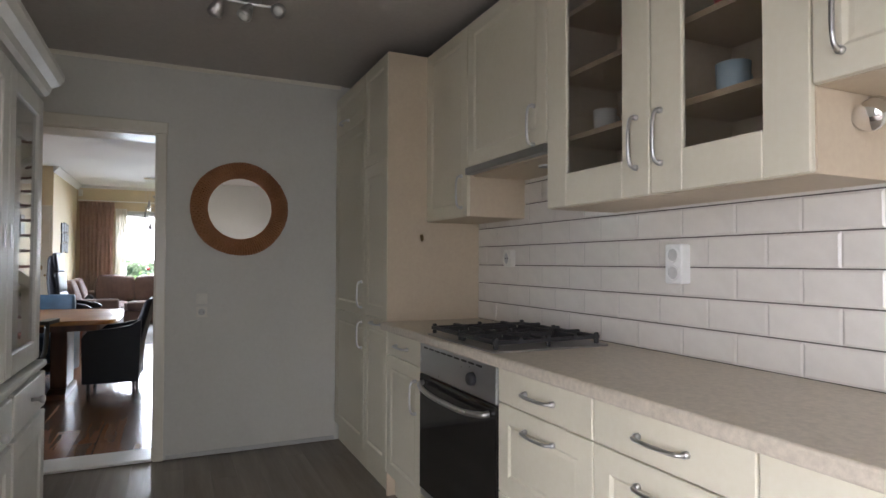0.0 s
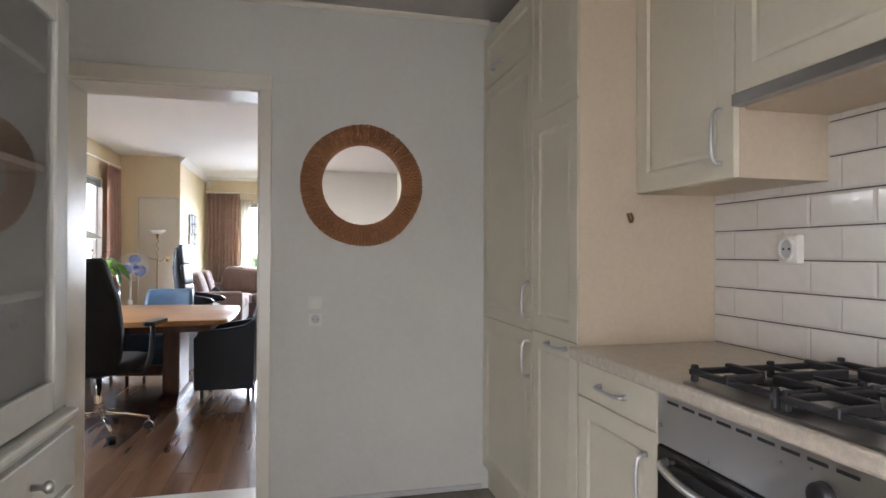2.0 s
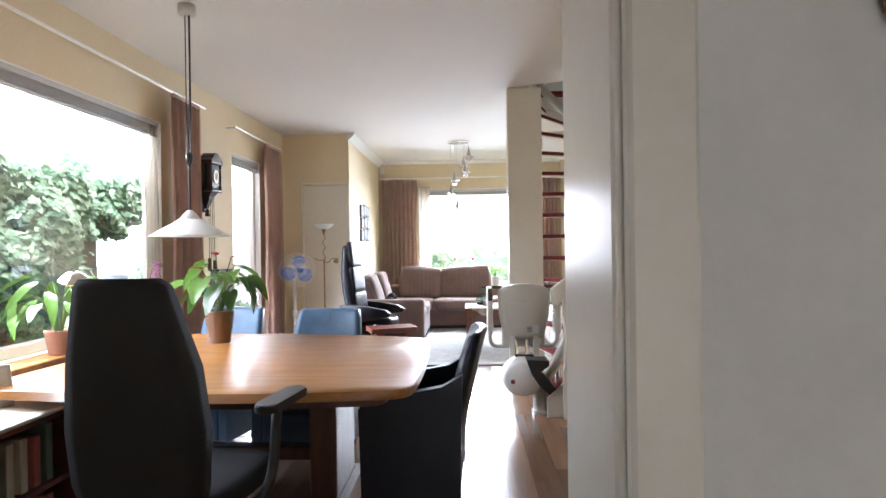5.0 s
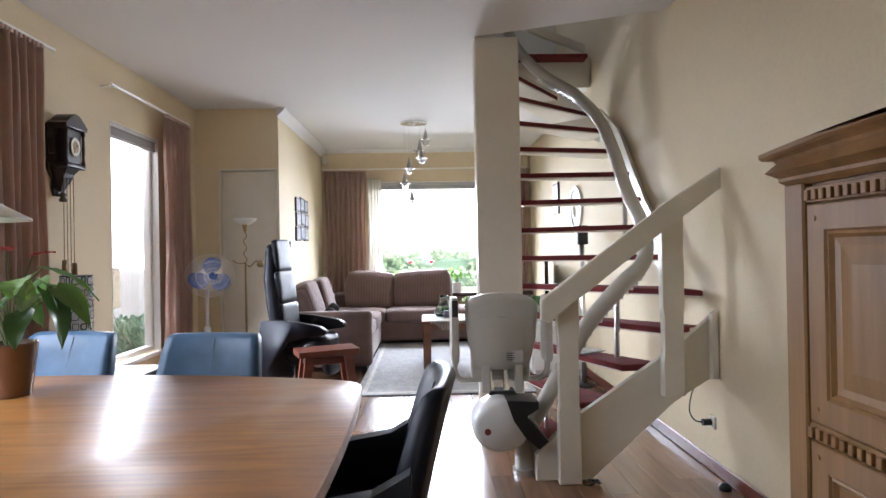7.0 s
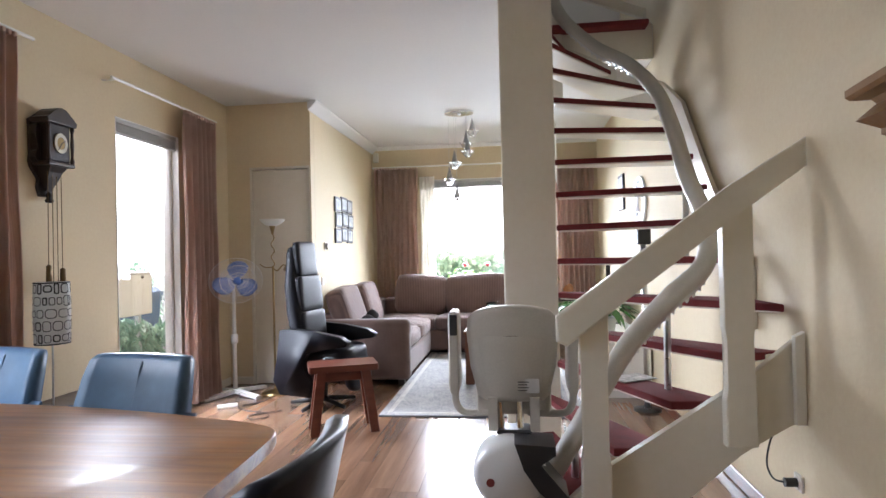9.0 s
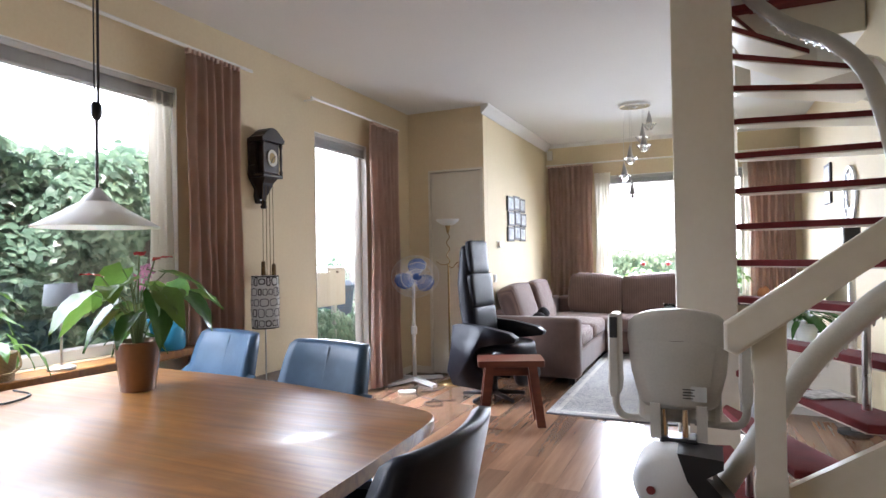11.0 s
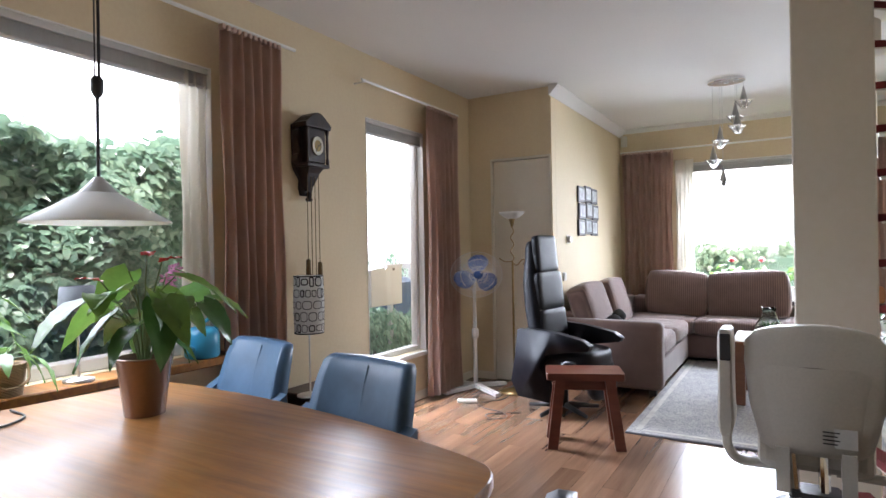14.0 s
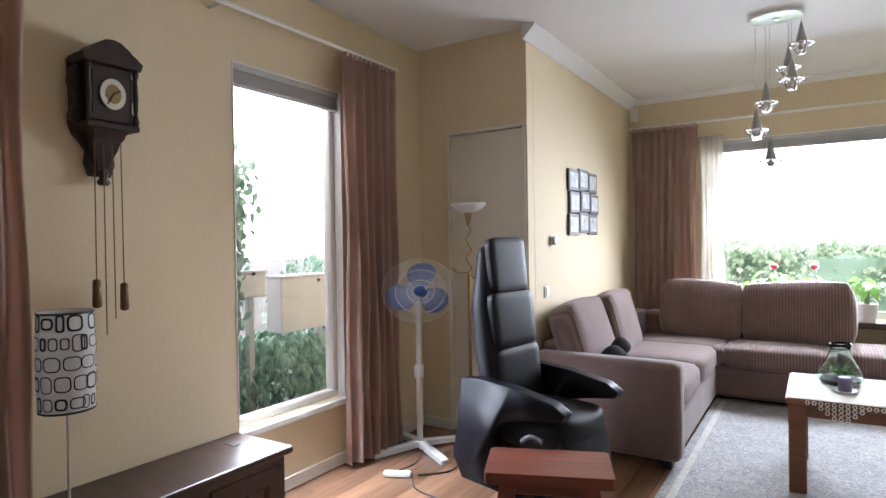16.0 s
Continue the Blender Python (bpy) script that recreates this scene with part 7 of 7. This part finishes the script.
part("motor", placed(lathe(B(), [(0.03, 0), (0.055, 0.02), (0.06, 0.07), (0.045, 0.12), (0.01, 0.13)], 20), Matrix.Translation((0, -0.01, 1.0)) @ pose(0, 0, 0, -90)), M_WHITE, fan, "", True)
M_FANBLUE = sheer("translucent blue plastic", (0.09, 0.20, 0.62), 0.35)
M_FANBLUE.node_tree.nodes["Principled BSDF"].inputs["Roughness"].default_value = 0.3
for i in range(3):
    bm = B()
    g = []
    for q in range(11):
        u = q / 10
        half = 0.026 + 0.062 * math.sin(math.pi * min(1.0, 0.05 + u * 0.98)) ** 0.65 * (0.55 + 0.6 * u)
        g.append([bm.verts.new((0.025 + 0.145 * u, -0.05 - 0.010 * v, v * half - 0.012 * u)) for v in (-1, -0.5, 0, 0.5, 1)])
    for a_, b_ in zip(g, g[1:]):
        for k in range(4):
            bm.faces.new((a_[k], a_[k + 1], b_[k + 1], b_[k]))
    bmesh.ops.solidify(bm, geom=bm.faces[:], thickness=0.002)
    part("blade", bm, M_FANBLUE, fan, "blue fan blade", True, Matrix.Translation((0, 0, 1.0)) @ pose(0, 0, 0, 0, 120 * i - 86, 0))
part("hub_cap", placed(lathe(B(), [(0.034, 0), (0.032, 0.02), (0.02, 0.03), (0.002, 0.032)], 18), Matrix.Translation((0, -0.045, 1.0)) @ pose(0, 0, 0, 90)), M_FANBLUE, fan, "", True)
M_WIRE = paint("pale grey wire", (0.78, 0.80, 0.83), 0.4, 4, 60, 0, 0.04)
bm = B()
for k in range(84):
    a = 2 * math.pi * k / 84
    for dy in (-1, 1):
        tube(bm, [(r_ * math.cos(a), -0.05 + dy * y, 1.0 + r_ * math.sin(a)) for r_, y in ((0.035, 0.055), (0.10, 0.052), (0.16, 0.038), (0.195, 0.0))], 0.001, 3, False)
for r_, y in ((0.195, 0.0), (0.13, -0.047), (0.07, -0.054)):
    tube(bm, [(r_ * math.cos(2 * math.pi * i / 40), -0.05 + y, 1.0 + r_ * math.sin(2 * math.pi * i / 40)) for i in range(41)], 0.0022, 4, False)
part("guard", bm, M_WIRE, fan, "pale wire guard")

# brass floor lamp
fl = thing("floor_lamp", pose(-1.60, 10.10, 0), "brass floor lamp with a glass bowl and reading arm", "floor lamp")
part("base", lathe(B(), [(0.125, 0), (0.125, 0.012), (0.09, 0.025), (0.02, 0.035), (0.012, 0.05)], 28), M_BRASS, fl, "", True)
part("pole", tube(B(), [(0, 0, 0.04), (0, 0, 1.14)], 0.010, 10), M_BRASS, fl)
part("twist", tube(B(), [(0.014 * math.sin(i * 0.7), 0.014 * math.cos(i * 0.7), 1.14 + i * 0.013) for i in range(24)], 0.006, 6), M_BRASS, fl, "", True)
part("socket_cup", lathe(B(), [(0.010, 1.43), (0.024, 1.49), (0.03, 1.50)], 16), M_BRASS, fl, "", True)
part("bowl", lathe(B(), [(0.03, 1.50), (0.07, 1.515), (0.105, 1.545), (0.112, 1.56), (0.106, 1.56), (0.066, 1.522), (0.03, 1.508)], 28, cap=False), M_OPAL, fl, "white glass bowl", True)
part("reading_arm", tube(B(), curve_pts([(0, 0, 1.12), (0.05, -0.02, 1.10), (0.11, -0.04, 1.15), (0.15, -0.06, 1.13)], 5), 0.006, 8), M_BRASS, fl, "", True)
part("reading_head", placed(lathe(B(), [(0.012, 0.05), (0.022, 0.04), (0.034, 0.0), (0.03, 0.0)], 16), Matrix.Translation((0.155, -0.06, 1.11)) @ pose(0, 0, 0, 30, 25)), M_BRASS, fl, "", True)
part("scroll", tube(B(), curve_pts([(0, 0, 1.13), (-0.07, -0.01, 1.13), (-0.12, -0.01, 1.16)], 5), 0.005, 8), M_BRASS, fl, "", True)

# picture cluster, thermostat and switch on the closet side wall
pc = thing("photo_collage", along_left(-1.36, 11.50, 1.36), "black collage frame with several small photographs", "picture frame")
pc.matrix_world = Matrix.Translation((-1.36, 11.50, 1.36)) @ pose(0, 0, 0, 0, 0, 90) @ Matrix.Diagonal((1.15, 1.0, 1.15, 1.0))
for i, (u, v) in enumerate(((-0.20, 0.295), (0.0, 0.31), (0.19, 0.30), (-0.18, 0.148), (0.03, 0.163), (0.22, 0.150), (-0.20, 0.0), (0.0, 0.015), (0.19, 0.005))):
    w_, h_ = (0.185, 0.142)
    fr = part("frame", box(B(), u - w_ / 2, u + w_ / 2, -0.022, -0.001, v, v + h_, 0.004), M_PLASTIC_BLACK, pc)
    part("print", box(B(), u - w_ / 2 + 0.025, u + w_ / 2 - 0.025, -0.0236, -0.0222, v + 0.022, v + h_ - 0.022), paint("grey photo print", (0.50 + 0.25 * (i % 3) / 3, 0.53 + 0.24 * (i % 3) / 3, 0.56 + 0.22 * (i % 3) / 3), 0.2, 14, 40, 0, 0.5), fr, "pale photographic print")
th = thing("thermostat", along_left(-1.36, 10.86, 1.32), "round white room thermostat on a plate", "thermostat")
part("plate", box(B(), -0.04, 0.04, -0.008, 0, -0.04, 0.04, 0.003), M_PLASTIC, th)
part("dial", placed(lathe(B(), [(0.032, 0), (0.032, 0.025), (0.026, 0.03)], 20), Matrix.Translation((0, -0.008, 0)) @ pose(0, 0, 0, 90)), M_STEEL, th, "grey dial", True)
sw = thing("light_switch", along_left(-1.36, 10.74, 0.97), "cream rocker light switch", "switch", "sockets and switches")
part("plate", box(B(), -0.04, 0.04, -0.011, 0, -0.04, 0.04, 0.004, 2), M_PLASTIC, sw)
part("rocker", box(B(), -0.029, 0.029, -0.017, -0.0112, -0.031, 0.031, 0.003), M_PLASTIC, sw)
al = thing("alarm_box", pose(-1.30, FY - 0.001, 2.49), "small white sensor box under the ceiling corner", "sensor")
part("body", box(B(), -0.035, 0.035, -0.05, 0, 0, 0.13, 0.008, 2), M_PLASTIC, al)


# rug with a faded floral field
def rug_material():
    m, nt, p = principled("faded grey floral rug")
    v = coords(nt)
    vo = nt.nodes.new("ShaderNodeTexVoronoi")
    vo.feature = "DISTANCE_TO_EDGE"
    vo.inputs["Scale"].default_value = 34
    wv = nt.nodes.new("ShaderNodeMixRGB")
    wv.inputs[0].default_value = 0.3
    nz = nt.nodes.new("ShaderNodeTexNoise")
    nz.inputs["Scale"].default_value = 9
    link(nt, v, nz.inputs["Vector"])
    link(nt, v, wv.inputs[1])
    link(nt, nz.outputs["Color"], wv.inputs[2])
    link(nt, wv.outputs[0], vo.inputs["Vector"])
    c = ramp(nt, vo.outputs["Distance"], [(0.0, (0.16, 0.17, 0.19)), (0.10, (0.26, 0.26, 0.27)), (0.16, (0.45, 0.43, 0.40))])
    c = mix(nt, 0.38, c, ramp(nt, noise_tex(nt, v, 7, 8), [(0.3, (0.24, 0.24, 0.25)), (0.7, (0.52, 0.50, 0.47))]))
    link(nt, c, p.inputs["Base Color"])
    p.inputs["Roughness"].default_value = 0.95
    bump(nt, p, noise_tex(nt, v, 300), 0.5, 0.003)
    return m


rg = thing("rug", pose(0.28, 10.82, 0.0005), "faded grey floral rug with a pale border", "rug")
part("field", slab(B(), rounded(1.54, 2.86, 0.01), 0.0, 0.010, 0.003), rug_material(), rg)
for s in (-1, 1):
    part("border", box(B(), s * 0.70 - 0.02, s * 0.70 + 0.02, -1.36, 1.36, 0.0102, 0.0125, 0.001), paint("pale rug border", (0.50, 0.48, 0.44), 0.95, 12, 200, 0.4, 0.2), rg)
    part("border", box(B(), -0.675, 0.675, s * 1.36 - 0.02, s * 1.36 + 0.02, 0.0102, 0.0125, 0.001), paint("pale rug border", (0.50, 0.48, 0.44), 0.95, 12, 200, 0.4, 0.2), rg)
    part("binding", box(B(), -0.77, 0.77, s * 1.432 - 0.012, s * 1.432 + 0.008, 0.0, 0.011, 0.002), paint("dark rug edge", (0.10, 0.10, 0.11), 0.95, 12, 200, 0.3, 0.2), rg)

# coffee table, cloth and what stands on it
M_TEAK = wood("reddish table wood", (0.14, 0.05, 0.025), (0.28, 0.12, 0.06), 0.35, 0, 1.2, 0.1)
ct = thing("coffee_table", pose(0.47, 10.74, 0.011), "reddish wooden coffee table with thick square legs", "coffee table")
part("top", box(B(), -0.40, 0.40, -0.33, 0.33, 0.455, 0.488, 0.006), M_TEAK, ct)
for x in (-0.345, 0.345):
    for y in (-0.275, 0.275):
        part("leg", box(B(), x - 0.04, x + 0.04, y - 0.04, y + 0.04, 0.0, 0.455, 0.006), M_TEAK, ct)
part("apron", box(B(), -0.31, 0.31, -0.29, 0.29, 0.39, 0.454, 0.004), M_TEAK, ct)
M_LACE = paint("ivory lace", (0.72, 0.70, 0.63), 0.9, 20, 200, 0.4, 0.12)
tc = thing("lace_tablecloth", pose(0.47, 10.74, 0.4995), "ivory lace cloth hanging over the table edge", "tablecloth")
part("cloth", slab(B(), rounded(0.78, 0.645, 0.01), 0.0005, 0.003), M_LACE, tc)
bm = B()
for i in range(22):
    for j in range(5):
        if j < 4 - abs(((i % 11) - 5)) * 0.75:
            cx, cz = -0.30 + i * 0.028, -0.012 - j * 0.022
            tube(bm, [(cx + 0.009 * math.cos(k * math.pi / 3), -0.336, cz + 0.009 * math.sin(k * math.pi / 3)) for k in range(7)], 0.0026, 4, False)
part("lace_edge", bm, M_LACE, tc, "scalloped lace edge")

M_TEALGLASS = glass("greenish glass", (0.80, 0.92, 0.90))
jr = thing("glass_terrarium", pose(0.32, 10.86, 0.503), "wide glass carafe with a green plant inside", "terrarium")
part("jar", lathe(B(), [(0.002, 0.004), (0.095, 0.004), (0.112, 0.03), (0.105, 0.07), (0.06, 0.15), (0.048, 0.19), (0.056, 0.225), (0.053, 0.225), (0.045, 0.19), (0.057, 0.15), (0.101, 0.07), (0.108, 0.03), (0.09, 0.008)], 32, cap=False), M_TEALGLASS, jr, "clear greenish glass", True).visible_shadow = False
part("pebbles", lathe(B(), [(0.088, 0.009), (0.10, 0.03), (0.06, 0.045), (0.002, 0.05)], 20), M_SOIL, jr)
for i in range(14):
    a = i * 2.4
    part("leaf", leaf_mesh(0.075, 0.016, "blade", 0.2), M_DLEAF, jr, "", True, pose(0.01 * math.cos(a), 0.01 * math.sin(a), 0.05, 0, -62 + 20 * (i % 3), math.degrees(a)))
cd = thing("candle", pose(0.335, 10.66, 0.503), "lilac pillar candle on a small glass dish", "candle")
part("dish", lathe(B(), [(0.04, 0), (0.058, 0.006), (0.06, 0.01), (0.03, 0.006)], 24), M_CUP, cd, "", True)
part("wax", lathe(B(), [(0.031, 0.007), (0.032, 0.075), (0.028, 0.078), (0.004, 0.074)], 20), paint("lilac wax", (0.20, 0.16, 0.26), 0.5, 9, 60, 0.03, 0.12), cd, "", True)
r = random.Random(9)
gp = thing("potted_plant", pose(0.60, 10.80, 0.503), "small leafy plant in a grey square pot", "potted plant", "house plants")
part("pot", loft(B(), [[(x, y, z) for x, y in rounded(k, k, 0.012)] for k, z in ((0.09, 0), (0.13, 0.12), (0.115, 0.12), (0.10, 0.10))]), M_GREYBOARD, gp, "grey square pot")
foliage(gp, r, 9, 0.13, 0.11, 0.06, "heart", M_HLEAF, 0.10, (0.3, 0.9))

# plants on the front sill
for x, kind, n, stalk, red in ((-0.12, "heart", 14, 0.24, 1), (0.18, "heart", 14, 0.22, 1), (0.56, "heart", 16, 0.20, 0), (0.92, "blade", 16, 0.22, 0)):
    pl = thing("sill_plant", pose(x, FY - 0.10, WF[2] - 0.002), "leafy green plant in a dark pot on the sill", "potted plant", "house plants")
    pot(pl, 0.06, 0.08, 0.15, M_GREYBOARD, "dark grey pot")
    foliage(pl, r, n, stalk, 0.10, 0.075, kind, M_HLEAF, 0.13, (0.25, 0.8))
    if red:
        s_ = part("flower_stalk", tube(B(), [(0, 0, 0.13), (0.02, -0.01, 0.43)], 0.003, 5), M_STEM, pl)
        part("flower", cushion(B(), 0.05, 0.05, 0.04, 0.01, 2.5, 0.02, -0.01, 0.43), M_RED, s_, "red flower head", True)
rd = thing("small_radio", pose(-0.52, FY - 0.10, WF[2] - 0.002), "small dark radio on the window sill", "radio")
part("body", box(B(), -0.12, 0.12, -0.05, 0.05, 0, 0.30, 0.01, 2), M_PLASTIC_BLACK, rd)

# cluster lamp on the ceiling
cl = thing("cluster_lamp", pose(0.012, 11.15, CZ), "steel cluster ceiling lamp with six hanging cones", "ceiling lamp")
cp = part("canopy", loft(B(), [circle(0.152, 0, 40, ry=0.115), circle(0.152, -0.022, 40, ry=0.115), circle(0.146, -0.027, 40, ry=0.109)]), M_CHROME, cl, "oval chrome canopy")
part("boss", lathe(B(), [(0.022, -0.027), (0.018, -0.034), (0.003, -0.036)], 16), M_STEEL, cp, "small steel boss", True)
M_CONE = metal("grey spun steel", (0.36, 0.36, 0.37), 0.3)
for i, (x, y, z) in enumerate(((0.135, 0.0, 2.48), (0.065, 0.05, 2.36), (0.085, -0.05, 2.26), (-0.06, 0.05, 2.16), (-0.11, -0.03, 1.98), (-0.03, -0.07, 1.78))):
    d = z - CZ
    l_ = part("cone_lamp", lathe(B(), [(0.004, d + 0.145), (0.009, d + 0.125), (0.033, d + 0.02), (0.030, d + 0.018)], 14, x, y), M_CONE, cl, "grey steel cone", True)
    part("wire", tube(B(), [(x, y, -0.027), (x, y, d + 0.145)], 0.0022, 5), M_STEEL, l_)
    part("ring", tube(B(), [(x + 0.062 * math.cos(2 * math.pi * k / 24), y + 0.062 * math.sin(2 * math.pi * k / 24), d + 0.012) for k in range(25)], 0.004, 6, False), M_CHROME, l_)
    for k in range(4):
        a = radians(90 * k + 25)
        part("prong", tube(B(), [(x + 0.074 * math.cos(a), y + 0.074 * math.sin(a), d + 0.020), (x + 0.022 * math.cos(a), y + 0.022 * math.sin(a), d - 0.045)], 0.005, 5, True, 0.0035), M_CONE, l_)
    part("glass_cup", lathe(B(), [(0.040, d + 0.012), (0.034, d - 0.02), (0.022, d - 0.048), (0.002, d - 0.05), (0.002, d - 0.046), (0.019, d - 0.044), (0.031, d - 0.02), (0.037, d + 0.012)], 14, x, y, False), M_GLASS, l_, "clear glass cup", True)
    part("bulb", lathe(B(), [(0.012, d + 0.016), (0.018, d - 0.005), (0.012, d - 0.022), (0.002, d - 0.026)], 12, x, y), M_CUP, l_, "small frosted bulb", True)

# corner behind the stairs
tvc = thing("low_cabinet", pose(1.38, 10.75, 0), "low white cabinet behind the stairs", "cabinet")
part("body", box(B(), -0.24, 0.26, -0.75, 0.75, 0.06, 0.46, 0.004), M_WHITE, tvc)
part("top", box(B(), -0.26, 0.27, -0.77, 0.77, 0.462, 0.49, 0.004), M_WHITE, tvc)
part("plinth", box(B(), -0.22, 0.26, -0.74, 0.74, 0.0, 0.058), M_GREYBOARD, tvc)
for y in (-0.5, 0.0, 0.5):
    part("door", box(B(), -0.262, -0.244, y - 0.243, y + 0.243, 0.07, 0.452, 0.004), M_WHITE, tvc)
tv = thing("television", pose(1.50, 11.15, 0.49, 0, 0, -100), "flat black television on the low cabinet", "television")
part("screen", box(B(), -0.42, 0.42, -0.02, 0.02, 0.09, 0.60, 0.006), M_OVEN, tv)
part("stand", box(B(), -0.16, 0.16, -0.09, 0.09, 0.0, 0.012, 0.004), M_PLASTIC_BLACK, tv)
part("neck", box(B(), -0.03, 0.03, -0.012, 0.02, 0.012, 0.10), M_PLASTIC_BLACK, tv)
for x, y, n, stalk in ((1.34, 10.30, 26, 0.26), (1.30, 10.62, 20, 0.20), (1.22, 11.72, 18, 0.22)):
    pl = thing("potted_fern", pose(x, y, 0.491 if y < 11.5 else 0), "bushy dark green fern in a white pot", "potted plant", "house plants")
    z0 = 0.0 if y < 11.5 else 0.42
    if z0:
        part("plant_stand", lathe(B(), [(0.12, 0), (0.12, 0.02), (0.03, 0.03), (0.03, 0.39), (0.10, 0.40), (0.10, 0.42)], 18), M_DARKWOOD, pl, "dark wooden plant stand", True)
    hold = part("pot", placed(lathe(B(), [(0.06, 0), (0.085, 0.14), (0.075, 0.14), (0.06, 0.11), (0.002, 0.11)], 20, cap=False), Matrix.Translation((0, 0, z0))), M_CUP, pl, "white pot", True)
    for i in range(n):
        a = i * 2.4
        k = r.uniform(0.4, 1.0)
        tip = (stalk * k * math.cos(a), stalk * k * math.sin(a), z0 + 0.12 + stalk * (1.1 - 0.7 * k))
        part("frond", leaf_mesh(0.20, 0.05, "blade", 0.5), M_DLEAF, pl, "", True, Matrix.Translation((tip[0] * 0.45, tip[1] * 0.45, z0 + 0.12 + (tip[2] - z0 - 0.12) * 0.6)) @ pose(0, 0, 0, r.uniform(-20, 20), -35 + 50 * k, math.degrees(a)))
sd = thing("speaker_post", pose(1.52, 9.62, 0), "slim grey post lamp standing by the wall", "post")
part("base", lathe(B(), [(0.10, 0), (0.10, 0.015), (0.02, 0.02)], 20), M_PLASTIC_BLACK, sd, "", True)
part("pole", tube(B(), [(0, 0, 0.015), (0, 0, 1.25)], 0.022, 12), M_STEEL, sd, "", True)
part("head", box(B(), -0.05, 0.05, -0.04, 0.04, 1.25, 1.42, 0.01), M_PLASTIC_BLACK, sd)
om = thing("oval_wall_clock", pose(X1 - 0.001, 10.30, 1.63, 0, 0, -90), "oval grey metal wall clock with open numerals", "clock")
bm = B()
loft(bm, [[(a_ * math.cos(2 * math.pi * i / 40), y, b_ * math.sin(2 * math.pi * i / 40)) for i in range(40)] for a_, b_, y in ((0.22, 0.22, -0.004), (0.22, 0.22, -0.024), (0.195, 0.195, -0.024), (0.195, 0.195, -0.004))], False)
part("rim", bm, M_STEEL, om, "grey metal rim", True)
part("inner_ring", placed(lathe(B(), [(0.12, 0), (0.12, 0.015), (0.105, 0.015), (0.105, 0)], 32, cap=False), Matrix.Translation((0, -0.006, 0)) @ pose(0, 0, 0, 90)), M_STEEL, om, "", True)
for i in range(12):
    part("numeral_bar", placed(box(B(), -0.012, 0.012, -0.014, -0.006, 0.12, 0.195, 0.002), pose(0, 0, 0, 0, 30 * i, 0)), M_STEEL, om)
pf = thing("wall_picture", pose(X1 - 0.001, 11.20, 1.62, 0, 0, -90), "small dark framed picture on the wall", "picture frame")
part("frame", box(B(), -0.14, 0.14, -0.02, 0, 0.0, 0.36, 0.006), M_PLASTIC_BLACK, pf)
part("print", box(B(), -0.11, 0.11, -0.0215, -0.0202, 0.03, 0.33), paint("grey print", (0.35, 0.35, 0.36), 0.4, 9, 40, 0, 0.5), pf, "grey picture print")
bs = thing("brown_ornament", pose(1.25, FY - 0.11, WF[2] - 0.002), "small brown ornament on the window sill", "ornament")
part("body", cushion(B(), 0.12, 0.09, 0.16, 0.02, 2.6), M_WICKER, bs, "", True)
sb_ = thing("magazine", pose(1.10, 7.98, RISE * 3 + 0.001, 0, 0, 30), "open magazine lying on a stair tread", "magazine")
part("pages", box(B(), -0.10, 0.10, -0.07, 0.07, 0, 0.006, 0.002), paint("printed pages", (0.45, 0.45, 0.46), 0.4, 30, 90, 0, 0.6), sb_)

# cables and the extension block on the floor
ex = thing("extension_block", pose(-1.80, 9.60, 0.001, 0, 0, 25), "white extension block lying on the floor", "extension block")
part("block", box(B(), -0.08, 0.08, -0.022, 0.022, 0, 0.028, 0.006), M_PLASTIC, ex)
for i in range(3):
    part("outlet", lathe(B(), [(0.017, 0.028), (0.016, 0.030), (0.002, 0.029)], 14, -0.05 + i * 0.05, 0), M_GREYBOARD, ex)
for pts in ([(-1.72, 9.62, 0.005), (-1.60, 9.50, 0.005), (-1.42, 9.45, 0.005), (-1.34, 9.34, 0.005), (-1.42, 9.26, 0.005), (-1.50, 9.36, 0.005), (-1.30, 9.52, 0.005)], [(-1.60, 10.0, 0.005), (-1.58, 9.8, 0.005), (-1.70, 9.66, 0.005)], [(-1.87, 9.96, 0.03), (-1.82, 9.80, 0.005), (-1.86, 9.62, 0.005)]):
    tagged(part("floor_cable", tube(B(), curve_pts(pts, 6), 0.004, 6), M_PLASTIC_BLACK), "thin dark cable curling over the floor", "cable", "cables on the floor")

# ---- plank floors ----
plank_floor("floor_kitchen", KX0, KX1, -2.4, KY, M_KLAM, "greyish oak laminate kitchen floor")
plank_floor("floor_living", X0, X1, KY + 0.001, FY, M_LAM, "reddish brown laminate living room floor")
